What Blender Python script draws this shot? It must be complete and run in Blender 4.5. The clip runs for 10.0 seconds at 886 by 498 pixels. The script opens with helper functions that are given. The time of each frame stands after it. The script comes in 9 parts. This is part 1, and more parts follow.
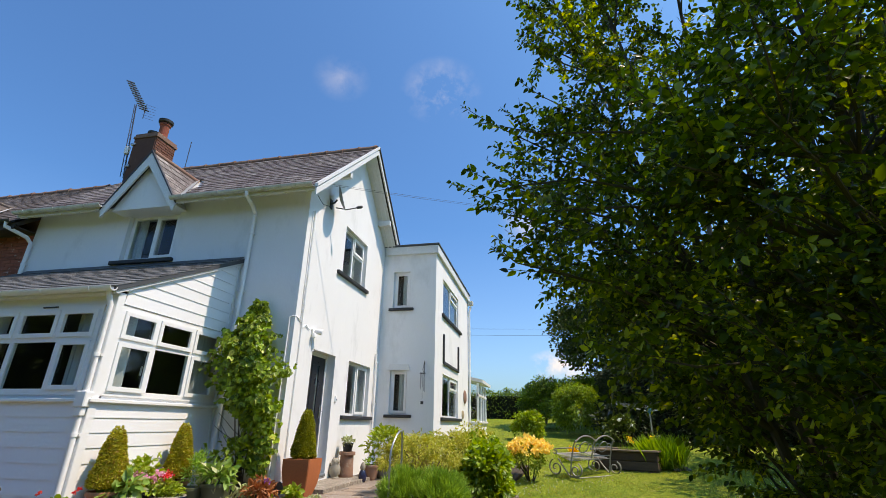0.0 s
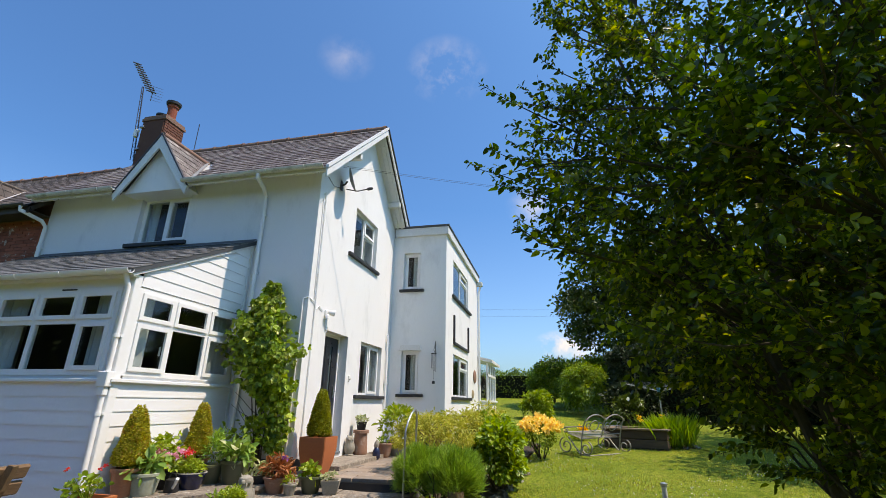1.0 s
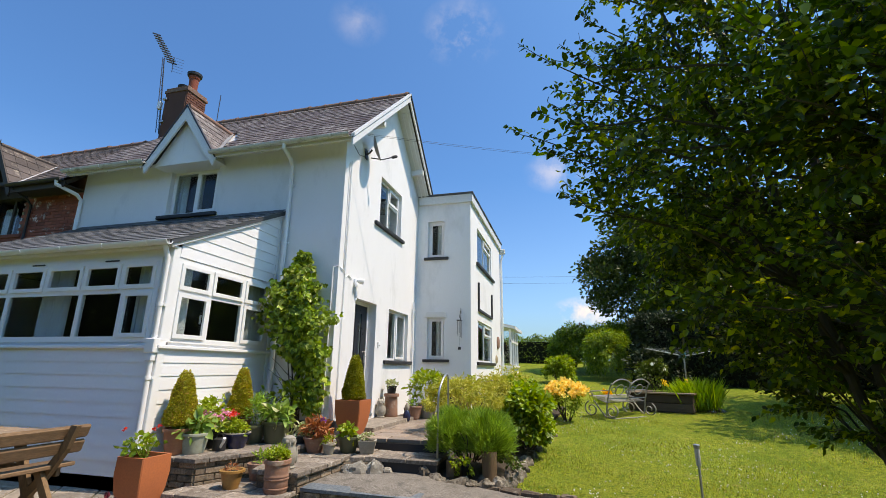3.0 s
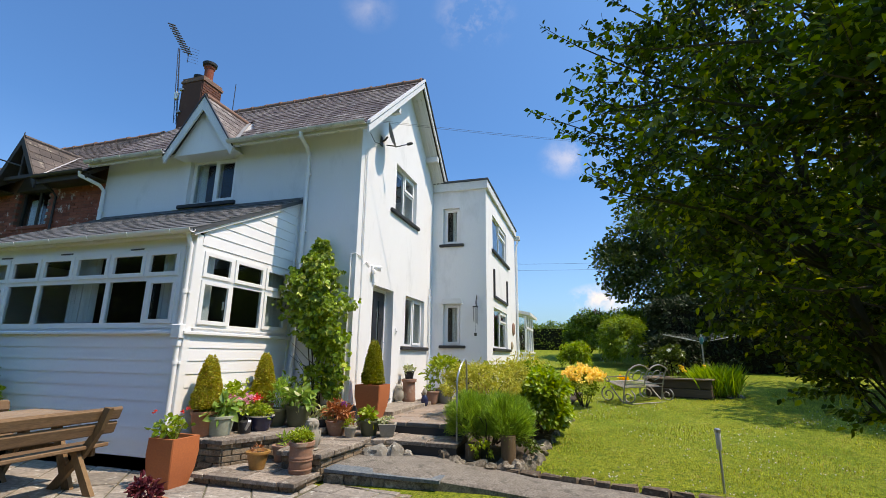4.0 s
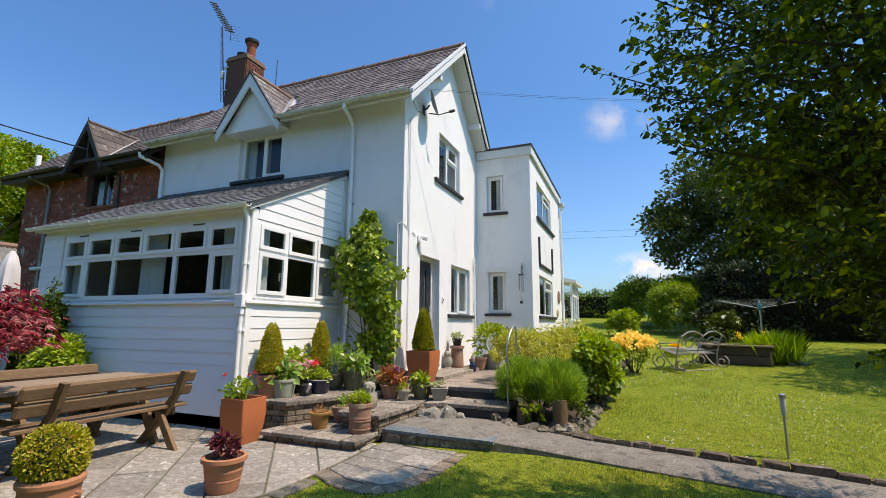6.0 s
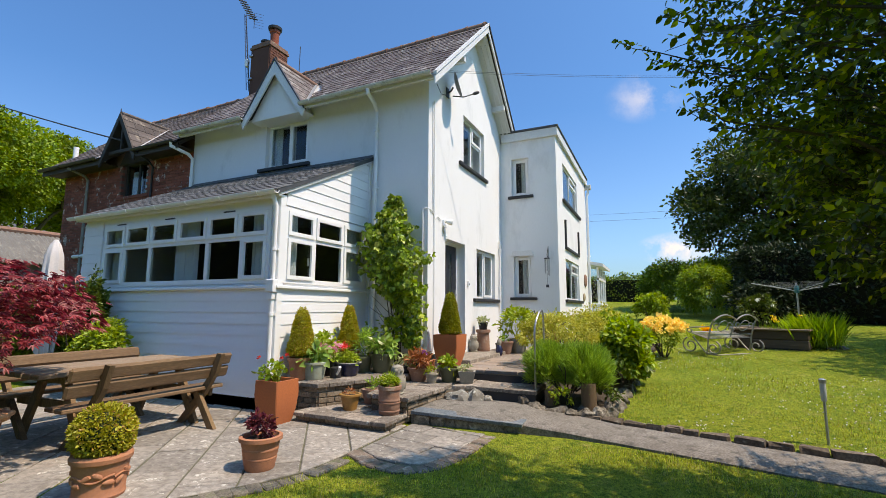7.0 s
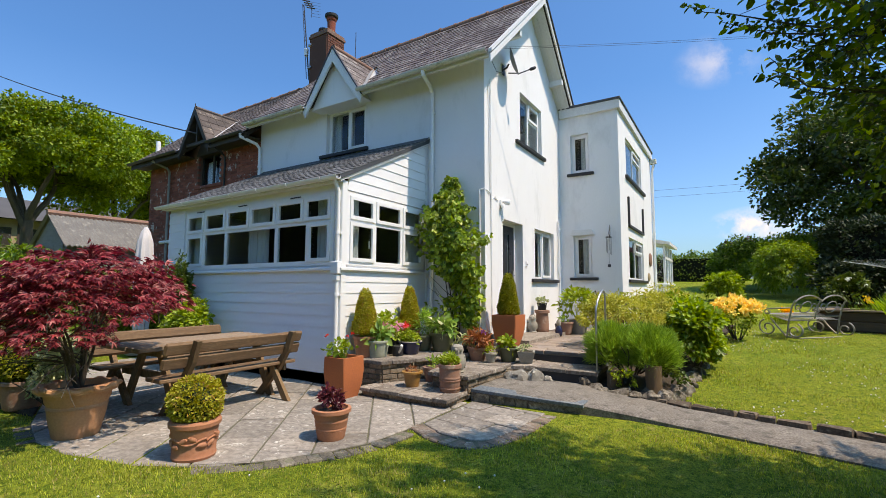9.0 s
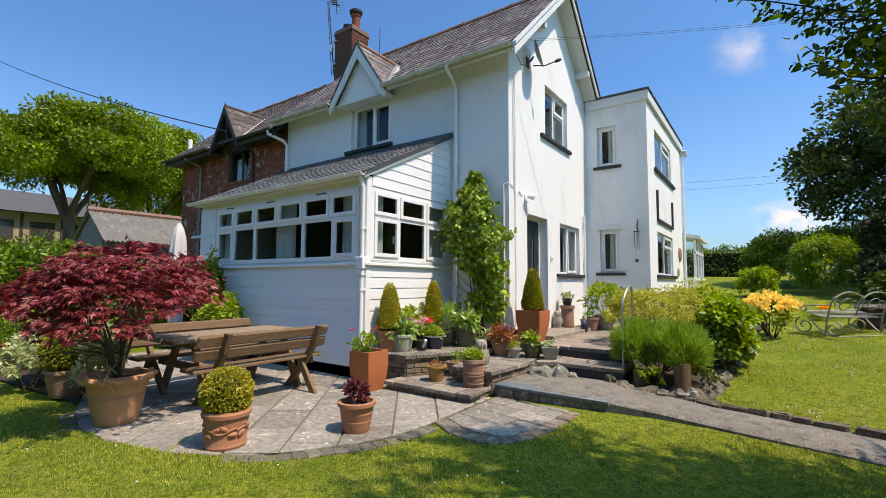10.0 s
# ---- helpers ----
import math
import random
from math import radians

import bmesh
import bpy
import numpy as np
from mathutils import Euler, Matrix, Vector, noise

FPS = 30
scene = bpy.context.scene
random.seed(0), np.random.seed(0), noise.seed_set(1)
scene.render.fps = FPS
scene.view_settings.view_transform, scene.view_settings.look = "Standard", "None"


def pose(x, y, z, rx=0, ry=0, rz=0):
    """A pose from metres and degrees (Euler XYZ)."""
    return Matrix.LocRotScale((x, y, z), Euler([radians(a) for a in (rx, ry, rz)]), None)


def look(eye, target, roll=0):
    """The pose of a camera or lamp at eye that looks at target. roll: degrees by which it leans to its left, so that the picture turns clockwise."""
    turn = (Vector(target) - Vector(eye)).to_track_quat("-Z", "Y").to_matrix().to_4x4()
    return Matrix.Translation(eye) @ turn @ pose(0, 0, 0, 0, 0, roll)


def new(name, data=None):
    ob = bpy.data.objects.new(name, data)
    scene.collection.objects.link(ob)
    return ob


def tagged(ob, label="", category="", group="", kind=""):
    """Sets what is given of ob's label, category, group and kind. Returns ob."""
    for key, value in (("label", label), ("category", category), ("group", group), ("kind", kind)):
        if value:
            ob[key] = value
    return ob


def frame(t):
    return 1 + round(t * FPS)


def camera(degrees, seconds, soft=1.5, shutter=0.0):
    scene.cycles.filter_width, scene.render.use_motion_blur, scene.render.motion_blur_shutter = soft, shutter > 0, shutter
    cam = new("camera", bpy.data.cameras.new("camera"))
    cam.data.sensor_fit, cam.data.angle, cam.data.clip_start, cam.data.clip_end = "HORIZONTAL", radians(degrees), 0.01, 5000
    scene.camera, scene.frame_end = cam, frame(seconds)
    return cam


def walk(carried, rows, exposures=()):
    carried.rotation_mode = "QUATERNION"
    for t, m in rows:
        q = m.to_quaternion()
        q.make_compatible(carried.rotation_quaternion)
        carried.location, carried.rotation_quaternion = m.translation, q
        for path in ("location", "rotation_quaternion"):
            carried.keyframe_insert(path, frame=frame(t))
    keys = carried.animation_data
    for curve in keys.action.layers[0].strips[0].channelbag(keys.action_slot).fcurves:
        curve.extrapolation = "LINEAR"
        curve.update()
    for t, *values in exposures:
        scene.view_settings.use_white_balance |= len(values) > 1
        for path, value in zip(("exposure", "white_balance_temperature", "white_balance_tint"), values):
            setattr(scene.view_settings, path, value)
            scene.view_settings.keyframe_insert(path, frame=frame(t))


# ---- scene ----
cam = camera(88.5, 10.0, 0.66)
PATH = [
    (0, (4.012, -6.858, 1.472), (3.616, -5.034, 2.19), 0.8),
    (0.5, (3.949, -6.859, 1.483), (3.54, -5.023, 2.161), 0.8),
    (1, (3.922, -6.857, 1.473), (3.492, -5.012, 2.114), 0.8),
    (1.5, (3.885, -6.862, 1.466), (3.436, -5.009, 2.072), 0.7),
    (2, (3.835, -6.874, 1.464), (3.369, -5.014, 2.034), 0.7),
    (2.5, (3.795, -6.886, 1.467), (3.306, -5.022, 2.003), 0.7),
    (4, (3.695, -6.931, 1.438), (3.125, -5.068, 1.891), 0.7),
    (4.5, (3.677, -6.946, 1.422), (3.067, -5.089, 1.847), 0.6),
    (5, (3.636, -6.97, 1.41), (2.982, -5.121, 1.804), 0.6),
    (5.5, (3.611, -6.966, 1.402), (2.913, -5.127, 1.762), 0.5),
    (7, (3.551, -6.968, 1.392), (2.711, -5.171, 1.65), 0.2),
    (7.5, (3.543, -6.967, 1.399), (2.644, -5.196, 1.628), 0.2),
    (8, (3.547, -6.977, 1.397), (2.589, -5.233, 1.604), 0.1),
    (8.5, (3.558, -6.995, 1.395), (2.546, -5.281, 1.582), 0.1),
    (9, (3.557, -7.011, 1.398), (2.495, -5.325, 1.57), 0.1),
    (9.5, (3.566, -7.018, 1.397), (2.455, -5.362, 1.557), 0.2),
    (10, (3.571, -7.014, 1.413), (2.419, -5.386, 1.559), 0.3),
]
walk(cam, [(t, look(eye, target, roll)) for t, eye, target, roll in PATH], [(0.0, 1.50, 8950, 18), (10.0, 1.55, 8950, 18)])

# ---- world, sun ----
SUN_AZ, SUN_EL = 3.5, 61.5          # degrees from +x towards +y, and above the horizon
world = bpy.data.worlds.new("world")
scene.world = world
world.use_nodes = True
wn, wl = world.node_tree.nodes, world.node_tree.links
wn.clear()
w_out = wn.new("ShaderNodeOutputWorld")
w_bg = wn.new("ShaderNodeBackground")
w_sky = wn.new("ShaderNodeTexSky")
w_sky.sky_type = "NISHITA"
w_sky.sun_disc = False
w_sky.sun_elevation = radians(SUN_EL)
w_sky.sun_rotation = radians(90 - SUN_AZ)
w_sky.altitude, w_sky.air_density, w_sky.dust_density, w_sky.ozone_density = 0, 1.0, 2.2, 3.5
w_bg.inputs["Strength"].default_value = 0.182
w_co = wn.new("ShaderNodeTexCoord")
w_noise = wn.new("ShaderNodeTexNoise")
w_noise.inputs["Scale"].default_value = 14.0
w_noise.inputs["Detail"].default_value = 7.0
w_noise.inputs["Roughness"].default_value = 0.62
wl.new(w_co.outputs["Generated"], w_noise.inputs["Vector"])
w_tint = wn.new("ShaderNodeMixRGB")
w_tint.blend_type = "MULTIPLY"
w_tint.inputs["Fac"].default_value = 1.0
w_sep = wn.new("ShaderNodeSeparateXYZ")
wl.new(w_co.outputs["Generated"], w_sep.inputs[0])
w_alt = wn.new("ShaderNodeMapRange")
w_alt.inputs["From Min"].default_value, w_alt.inputs["From Max"].default_value = 0.0, 0.40
wl.new(w_sep.outputs["Z"], w_alt.inputs["Value"])
w_hue = wn.new("ShaderNodeMixRGB")                                # paler blue low down, deep blue above
w_hue.inputs["Color1"].default_value, w_hue.inputs["Color2"].default_value = (0.255, 0.405, 0.560, 1), (0.124, 0.320, 0.515, 1)
wl.new(w_alt.outputs[0], w_hue.inputs["Fac"])
wl.new(w_hue.outputs[0], w_tint.inputs["Color2"])
wl.new(w_sky.outputs["Color"], w_tint.inputs["Color1"])
w_last = w_tint.outputs[0]


def cloud(direction, radius, squash, amount):
    """A small fair-weather cloud in the sky, in that direction."""
    global w_last
    d = Vector(direction).normalized()
    sub = wn.new("ShaderNodeVectorMath")
    sub.operation = "SUBTRACT"
    sub.inputs[1].default_value = d
    wl.new(w_co.outputs["Generated"], sub.inputs[0])
    mul = wn.new("ShaderNodeVectorMath")
    mul.operation = "MULTIPLY"
    mul.inputs[1].default_value = (1 / radius, 1 / radius, 1 / (radius * squash))
    wl.new(sub.outputs[0], mul.inputs[0])
    ln = wn.new("ShaderNodeVectorMath")
    ln.operation = "LENGTH"
    wl.new(mul.outputs[0], ln.inputs[0])
    inv = wn.new("ShaderNodeMath")
    inv.operation = "SUBTRACT"
    inv.use_clamp = True
    inv.inputs[0].default_value = 1.0
    wl.new(ln.outputs["Value"], inv.inputs[1])
    add = wn.new("ShaderNodeMath")
    add.operation = "MULTIPLY"
    wl.new(inv.outputs[0], add.inputs[0])
    ramp = wn.new("ShaderNodeMapRange")
    ramp.inputs["From Min"].default_value, ramp.inputs["From Max"].default_value = 0.44, 0.70
    wl.new(w_noise.outputs["Fac"], ramp.inputs["Value"])
    wl.new(ramp.outputs[0], add.inputs[1])
    amt = wn.new("ShaderNodeMath")
    amt.operation = "MULTIPLY"
    amt.use_clamp = True
    amt.inputs[1].default_value = amount
    wl.new(add.outputs[0], amt.inputs[0])
    mix = wn.new("ShaderNodeMixRGB")
    mix.inputs["Color2"].default_value = (1.85, 1.98, 2.25, 1)
    wl.new(amt.outputs[0], mix.inputs["Fac"])
    wl.new(w_last, mix.inputs["Color1"])
    w_last = mix.outputs[0]


cloud((0.0, 0.917, 0.405), 0.08, 0.6, 0.55)
cloud((0.045, 0.992, 0.118), 0.085, 0.4, 2.2)
cloud((-0.36, 0.672, 0.647), 0.06, 0.7, 0.22)
cloud((-0.17, 0.748, 0.645), 0.09, 0.7, 0.45)
cloud((0.30, 0.94, 0.12), 0.12, 0.4, 2.0)
wl.new(w_last, w_bg.inputs["Color"])
wl.new(w_bg.outputs[0], w_out.inputs[0])

sun = new("sun", bpy.data.lights.new("sun", "SUN"))
sun.data.energy, sun.data.angle, sun.data.color = 1.68, radians(0.53), (1.0, 0.975, 0.945)
SUN_DIR = Vector((math.cos(radians(SUN_EL)) * math.cos(radians(SUN_AZ)), math.cos(radians(SUN_EL)) * math.sin(radians(SUN_AZ)), math.sin(radians(SUN_EL))))
sun.matrix_world = look(SUN_DIR * 60, (0, 0, 0))

# ---- materials ----
def nodes_of(name):
    m = bpy.data.materials.new(name)
    m.use_nodes = True
    n, l = m.node_tree.nodes, m.node_tree.links
    return m, n, l, n["Principled BSDF"]


def rgb(c):
    return (*c, 1.0)


def ramp_mix(n, l, fac, lo, hi, a, b):
    """Colour a turning into b where fac goes from lo to hi. a, b: colours or sockets."""
    r = n.new("ShaderNodeMapRange")
    r.inputs["From Min"].default_value, r.inputs["From Max"].default_value = lo, hi
    l.new(fac, r.inputs["Value"])
    m = n.new("ShaderNodeMixRGB")
    l.new(r.outputs[0], m.inputs["Fac"])
    for key, v in (("Color1", a), ("Color2", b)):
        if isinstance(v, tuple):
            m.inputs[key].default_value = rgb(v)
        else:
            l.new(v, m.inputs[key])
    return m.outputs[0]


def tex_noise(n, l, vec, scale, detail=4.0, rough=0.6):
    t = n.new("ShaderNodeTexNoise")
    t.inputs["Scale"].default_value, t.inputs["Detail"].default_value, t.inputs["Roughness"].default_value = scale, detail, rough
    l.new(vec, t.inputs["Vector"])
    return t.outputs["Fac"]


def surf(name, base, alt, patch=3.0, grain=60.0, rough=0.8, bump=0.15, stain=None, stain_at=(0.58, 0.75), stain_scale=1.2, spread=0.0,
         island=0.0, metal=0.0, stretch=(1, 1, 1), world_space=False, spec=0.35, depth=0.004, bite=0.0):
    """A surface whose colour drifts between base and alt in patches, with grain, relief, and stains of a third colour."""
    m, n, l, p = nodes_of(name)
    co = n.new("ShaderNodeTexCoord")
    if world_space:
        g = n.new("ShaderNodeNewGeometry")
        vec = g.outputs["Position"]
    else:
        vec = co.outputs["Object"]
    info = n.new("ShaderNodeObjectInfo")
    mp = n.new("ShaderNodeVectorMath")
    mp.operation = "MULTIPLY"
    mp.inputs[1].default_value = stretch
    l.new(vec, mp.inputs[0])
    off = n.new("ShaderNodeVectorMath")
    off.operation = "MULTIPLY_ADD"
    off.inputs[0].default_value = (17.3, 9.1, 23.7)
    l.new(info.outputs["Random"], off.inputs[1])
    l.new(mp.outputs[0], off.inputs[2])
    v = off.outputs[0] if not world_space else mp.outputs[0]
    big, small = tex_noise(n, l, v, patch), tex_noise(n, l, v, grain, 5.0)
    col = ramp_mix(n, l, big, 0.35, 0.68, base, alt)
    col = ramp_mix(n, l, small, 0.38, 0.64, col, tuple(c * (1 - bite) for c in base)) if bite else ramp_mix(n, l, small, 0.2, 0.95, col, tuple(c * 0.72 for c in alt))
    if stain:
        col = ramp_mix(n, l, tex_noise(n, l, v, stain_scale, 6.0, 0.7), *stain_at, col, stain)
    if spread or island:
        hs = n.new("ShaderNodeHueSaturation")
        mr = n.new("ShaderNodeMapRange")
        amount = spread or island
        mr.inputs["To Min"].default_value, mr.inputs["To Max"].default_value = 1 - amount, 1 + amount
        if spread:
            l.new(info.outputs["Random"], mr.inputs["Value"])
        else:
            ge = n.new("ShaderNodeNewGeometry")
            l.new(ge.outputs["Random Per Island"], mr.inputs["Value"])
        l.new(mr.outputs[0], hs.inputs["Value"])
        l.new(col, hs.inputs["Color"])
        col = hs.outputs[0]
    l.new(col, p.inputs["Base Color"])
    rr = n.new("ShaderNodeMapRange")
    rr.inputs["To Min"].default_value, rr.inputs["To Max"].default_value = max(0.02, rough - 0.1), min(1, rough + 0.1)
    l.new(big, rr.inputs["Value"])
    l.new(rr.outputs[0], p.inputs["Roughness"])
    p.inputs["Metallic"].default_value = metal
    p.inputs["Specular IOR Level"].default_value = spec
    if bump:
        b = n.new("ShaderNodeBump")
        b.inputs["Strength"].default_value, b.inputs["Distance"].default_value = bump, depth
        l.new(small, b.inputs["Height"])
        l.new(b.outputs[0], p.inputs["Normal"])
    return m


def leaf_mat(name, dark, light, trans=0.35, rough=0.45, tip=None, tip_share=0.0, patch=0.0):
    """Leaves: each its own shade between dark and light, letting some light through."""
    m, n, l, p = nodes_of(name)
    g = n.new("ShaderNodeNewGeometry")
    col = ramp_mix(n, l, g.outputs["Random Per Island"], 0.0, 1.0, dark, light)
    if tip:
        w = n.new("ShaderNodeTexWhiteNoise")
        w.noise_dimensions = "1D"
        l.new(g.outputs["Random Per Island"], w.inputs["W"])
        col = ramp_mix(n, l, w.outputs["Value"], 1 - tip_share, 1 - tip_share + 0.02, col, tip)
    if patch:
        pv = n.new("ShaderNodeHueSaturation")
        pr = n.new("ShaderNodeMapRange")
        pr.inputs["From Min"].default_value, pr.inputs["From Max"].default_value = 0.36, 0.66
        pr.inputs["To Min"].default_value, pr.inputs["To Max"].default_value = 0.62, 1.22
        l.new(tex_noise(n, l, g.outputs["Position"], patch, 5, 0.65), pr.inputs["Value"])
        l.new(pr.outputs[0], pv.inputs["Value"])
        l.new(col, pv.inputs["Color"])
        col = pv.outputs[0]
    l.new(col, p.inputs["Base Color"])
    p.inputs["Roughness"].default_value = rough
    p.inputs["Specular IOR Level"].default_value = 0.4
    t = n.new("ShaderNodeBsdfTranslucent")
    hs = n.new("ShaderNodeHueSaturation")
    hs.inputs["Hue"].default_value, hs.inputs["Saturation"].default_value, hs.inputs["Value"].default_value = 0.485, 1.1, 1.7
    l.new(col, hs.inputs["Color"])
    l.new(hs.outputs[0], t.inputs["Color"])
    mx = n.new("ShaderNodeMixShader")
    mx.inputs["Fac"].default_value = trans
    l.new(p.outputs[0], mx.inputs[1])
    l.new(t.outputs[0], mx.inputs[2])
    l.new(mx.outputs[0], n["Material Output"].inputs["Surface"])
    return m


def glass_mat(name, tint=(0.86, 0.9, 0.9)):
    m, n, l, p = nodes_of(name)
    n.remove(p)
    tr, gl, lw, pw, sc, mx = (n.new(k) for k in ("ShaderNodeBsdfTransparent", "ShaderNodeBsdfGlossy", "ShaderNodeLayerWeight", "ShaderNodeMath", "ShaderNodeMath", "ShaderNodeMixShader"))
    tr.inputs["Color"].default_value = rgb(tint)
    gl.inputs["Roughness"].default_value = 0.01
    lw.inputs["Blend"].default_value = 0.5
    pw.operation, sc.operation = "POWER", "MULTIPLY_ADD"
    pw.inputs[1].default_value = 5.0
    sc.inputs[1].default_value, sc.inputs[2].default_value = 0.90, 0.035
    l.new(lw.outputs["Facing"], pw.inputs[0])
    l.new(pw.outputs[0], sc.inputs[0])
    l.new(sc.outputs[0], mx.inputs["Fac"])
    l.new(tr.outputs[0], mx.inputs[1])
    l.new(gl.outputs[0], mx.inputs[2])
    l.new(mx.outputs[0], n["Material Output"].inputs["Surface"])
    return m


def lawn_mat():
    m, n, l, p = nodes_of("lawn_grass")
    g = n.new("ShaderNodeNewGeometry")
    v = g.outputs["Position"]
    col = ramp_mix(n, l, tex_noise(n, l, v, 1.1, 5), 0.35, 0.68, (0.17, 0.245, 0.022), (0.36, 0.40, 0.052))
    col = ramp_mix(n, l, tex_noise(n, l, v, 0.35, 4), 0.42, 0.62, col, (0.28, 0.31, 0.032))
    col = ramp_mix(n, l, tex_noise(n, l, v, 4.0, 6, 0.75), 0.55, 0.70, col, (0.40, 0.34, 0.10))
    col = ramp_mix(n, l, tex_noise(n, l, v, 11.0, 4, 0.7), 0.50, 0.63, col, (0.10, 0.17, 0.014))
    fine = tex_noise(n, l, v, 34.0, 6, 0.9)
    col = ramp_mix(n, l, fine, 0.46, 0.60, col, (0.05, 0.085, 0.008))
    l.new(col, p.inputs["Base Color"])
    p.inputs["Roughness"].default_value = 0.9
    p.inputs["Specular IOR Level"].default_value = 0.1
    b = n.new("ShaderNodeBump")
    b.inputs["Strength"].default_value, b.inputs["Distance"].default_value = 0.8, 0.03
    l.new(fine, b.inputs["Height"])
    l.new(b.outputs[0], p.inputs["Normal"])
    return m


RENDER = surf("painted_render", (0.79, 0.795, 0.795), (0.75, 0.755, 0.755), 1.3, 38, 0.85, 0.3, (0.60, 0.61, 0.605), (0.54, 0.80), 1.6, depth=0.008, bite=0.03, stretch=(1, 1, 0.45))
UPVC = surf("white_upvc", (0.82, 0.83, 0.83), (0.80, 0.81, 0.81), 2, 30, 0.35, 0.0, spec=0.45, bite=0.02)
SIDING = surf("white_siding", (0.80, 0.815, 0.83), (0.78, 0.79, 0.81), 2.5, 25, 0.5, 0.03, (0.70, 0.715, 0.72), (0.70, 0.95), 1.5, spread=0.02, bite=0.03)
TRIM = surf("white_gloss_paint", (0.80, 0.80, 0.79), (0.76, 0.76, 0.74), 3, 40, 0.45, 0.05, (0.5, 0.5, 0.46), (0.64, 0.85), 3)
GUTTER = surf("weathered_white_plastic", (0.70, 0.70, 0.66), (0.60, 0.61, 0.55), 4, 30, 0.5, 0.03, (0.30, 0.31, 0.23), (0.52, 0.68), 5)
BLACK = surf("black_masonry_paint", (0.022, 0.023, 0.026), (0.04, 0.042, 0.045), 4, 60, 0.6, 0.1)
LEAD = surf("dark_lead", (0.06, 0.065, 0.075), (0.09, 0.095, 0.10), 4, 40, 0.55, 0.1)
SLATE = surf("weathered_slate", (0.105, 0.072, 0.064), (0.25, 0.212, 0.192), 1.5, 26, 0.62, 0.35, (0.33, 0.31, 0.285), (0.50, 0.70), 5, bite=0.38, spread=0.20, spec=0.4, world_space=True, stretch=(1.6, 0.55, 0.55))
SLATE_REST = surf("weathered_slate_rest", (0.105, 0.072, 0.064), (0.25, 0.212, 0.192), 1.5, 26, 0.62, 0.35, (0.33, 0.31, 0.285), (0.50, 0.70), 5, bite=0.38, island=0.20, spec=0.4, world_space=True, stretch=(1.6, 0.55, 0.55))
SLATE_NEW = surf("grey_slate", (0.12, 0.125, 0.13), (0.18, 0.18, 0.18), 3, 40, 0.65, 0.25, (0.27, 0.27, 0.23), (0.6, 0.8), 5, island=0.25)
SLATE_FAR = surf("mossy_slate", (0.15, 0.115, 0.10), (0.085, 0.07, 0.065), 2.5, 25, 0.8, 0.35, (0.36, 0.31, 0.24), (0.56, 0.70), 4, island=0.30)
RIDGE = surf("clay_ridge_tile", (0.30, 0.15, 0.10), (0.22, 0.13, 0.10), 5, 40, 0.85, 0.2, (0.33, 0.30, 0.20), (0.58, 0.75), 7, spread=0.15)
BRICK = surf("red_brick", (0.43, 0.115, 0.065), (0.30, 0.082, 0.052), 2.2, 60, 0.9, 0.3, (0.56, 0.44, 0.38), (0.565, 0.62), 3.2, spread=0.26, world_space=True)
BRICK_REST = surf("red_brick_rest", (0.43, 0.115, 0.065), (0.30, 0.082, 0.052), 2.2, 60, 0.9, 0.3, (0.56, 0.44, 0.38), (0.565, 0.62), 3.2, island=0.26, world_space=True)
MORTAR = surf("lime_mortar", (0.25, 0.13, 0.095), (0.18, 0.095, 0.07), 6, 80, 0.95, 0.3)
CHIM_BRICK = surf("sooty_brick", (0.11, 0.04, 0.03), (0.19, 0.075, 0.048), 3, 60, 0.9, 0.3, (0.38, 0.28, 0.2), (0.64, 0.8), 5, spread=0.25)
STONE_BRICK = surf("grey_brown_wall_brick", (0.24, 0.18, 0.125), (0.34, 0.27, 0.19), 9, 40, 0.92, 0.7, (0.085, 0.072, 0.056), (0.50, 0.66), 9, spread=0.32, bite=0.35, depth=0.010)
STONE_MORTAR = surf("dirty_mortar", (0.26, 0.225, 0.175), (0.33, 0.29, 0.23), 6, 60, 0.95, 0.3)
SLAB = surf("riven_paving", (0.255, 0.228, 0.196), (0.37, 0.335, 0.29), 3.0, 20, 0.85, 0.8, (0.52, 0.50, 0.45), (0.60, 0.66), 11, spread=0.22, depth=0.012, bite=0.26)
FLAGS = surf("mixed_terrace_flags", (0.29, 0.22, 0.17), (0.20, 0.195, 0.19), 1.3, 26, 0.9, 0.6, (0.42, 0.38, 0.32), (0.60, 0.70), 10, spread=0.34, depth=0.01, bite=0.25)
COPING = surf("weathered_coping", (0.225, 0.185, 0.150), (0.345, 0.30, 0.25), 5.0, 28, 0.9, 0.6, (0.46, 0.43, 0.37), (0.59, 0.68), 11, spread=0.28, depth=0.012, bite=0.34)
BOULDER = surf("lichened_boulder", (0.26, 0.245, 0.21), (0.17, 0.155, 0.13), 7, 34, 0.95, 0.8, (0.44, 0.43, 0.37), (0.54, 0.64), 10, bite=0.35, depth=0.01)
JOINT = surf("paving_joint", (0.10, 0.10, 0.06), (0.15, 0.14, 0.095), 6, 90, 0.95, 0.4, world_space=True)
PATH = surf("old_tarmac", (0.22, 0.195, 0.165), (0.31, 0.28, 0.24), 5.0, 55, 0.95, 1.0, (0.10, 0.09, 0.075), (0.52, 0.66), 7.0, world_space=True, bite=0.45, depth=0.008)
SLATE_STEP = surf("blue_slate_slab", (0.13, 0.160, 0.182), (0.19, 0.225, 0.245), 5, 40, 0.75, 0.6, (0.27, 0.265, 0.24), (0.56, 0.70), 6, bite=0.35, spread=0.1)
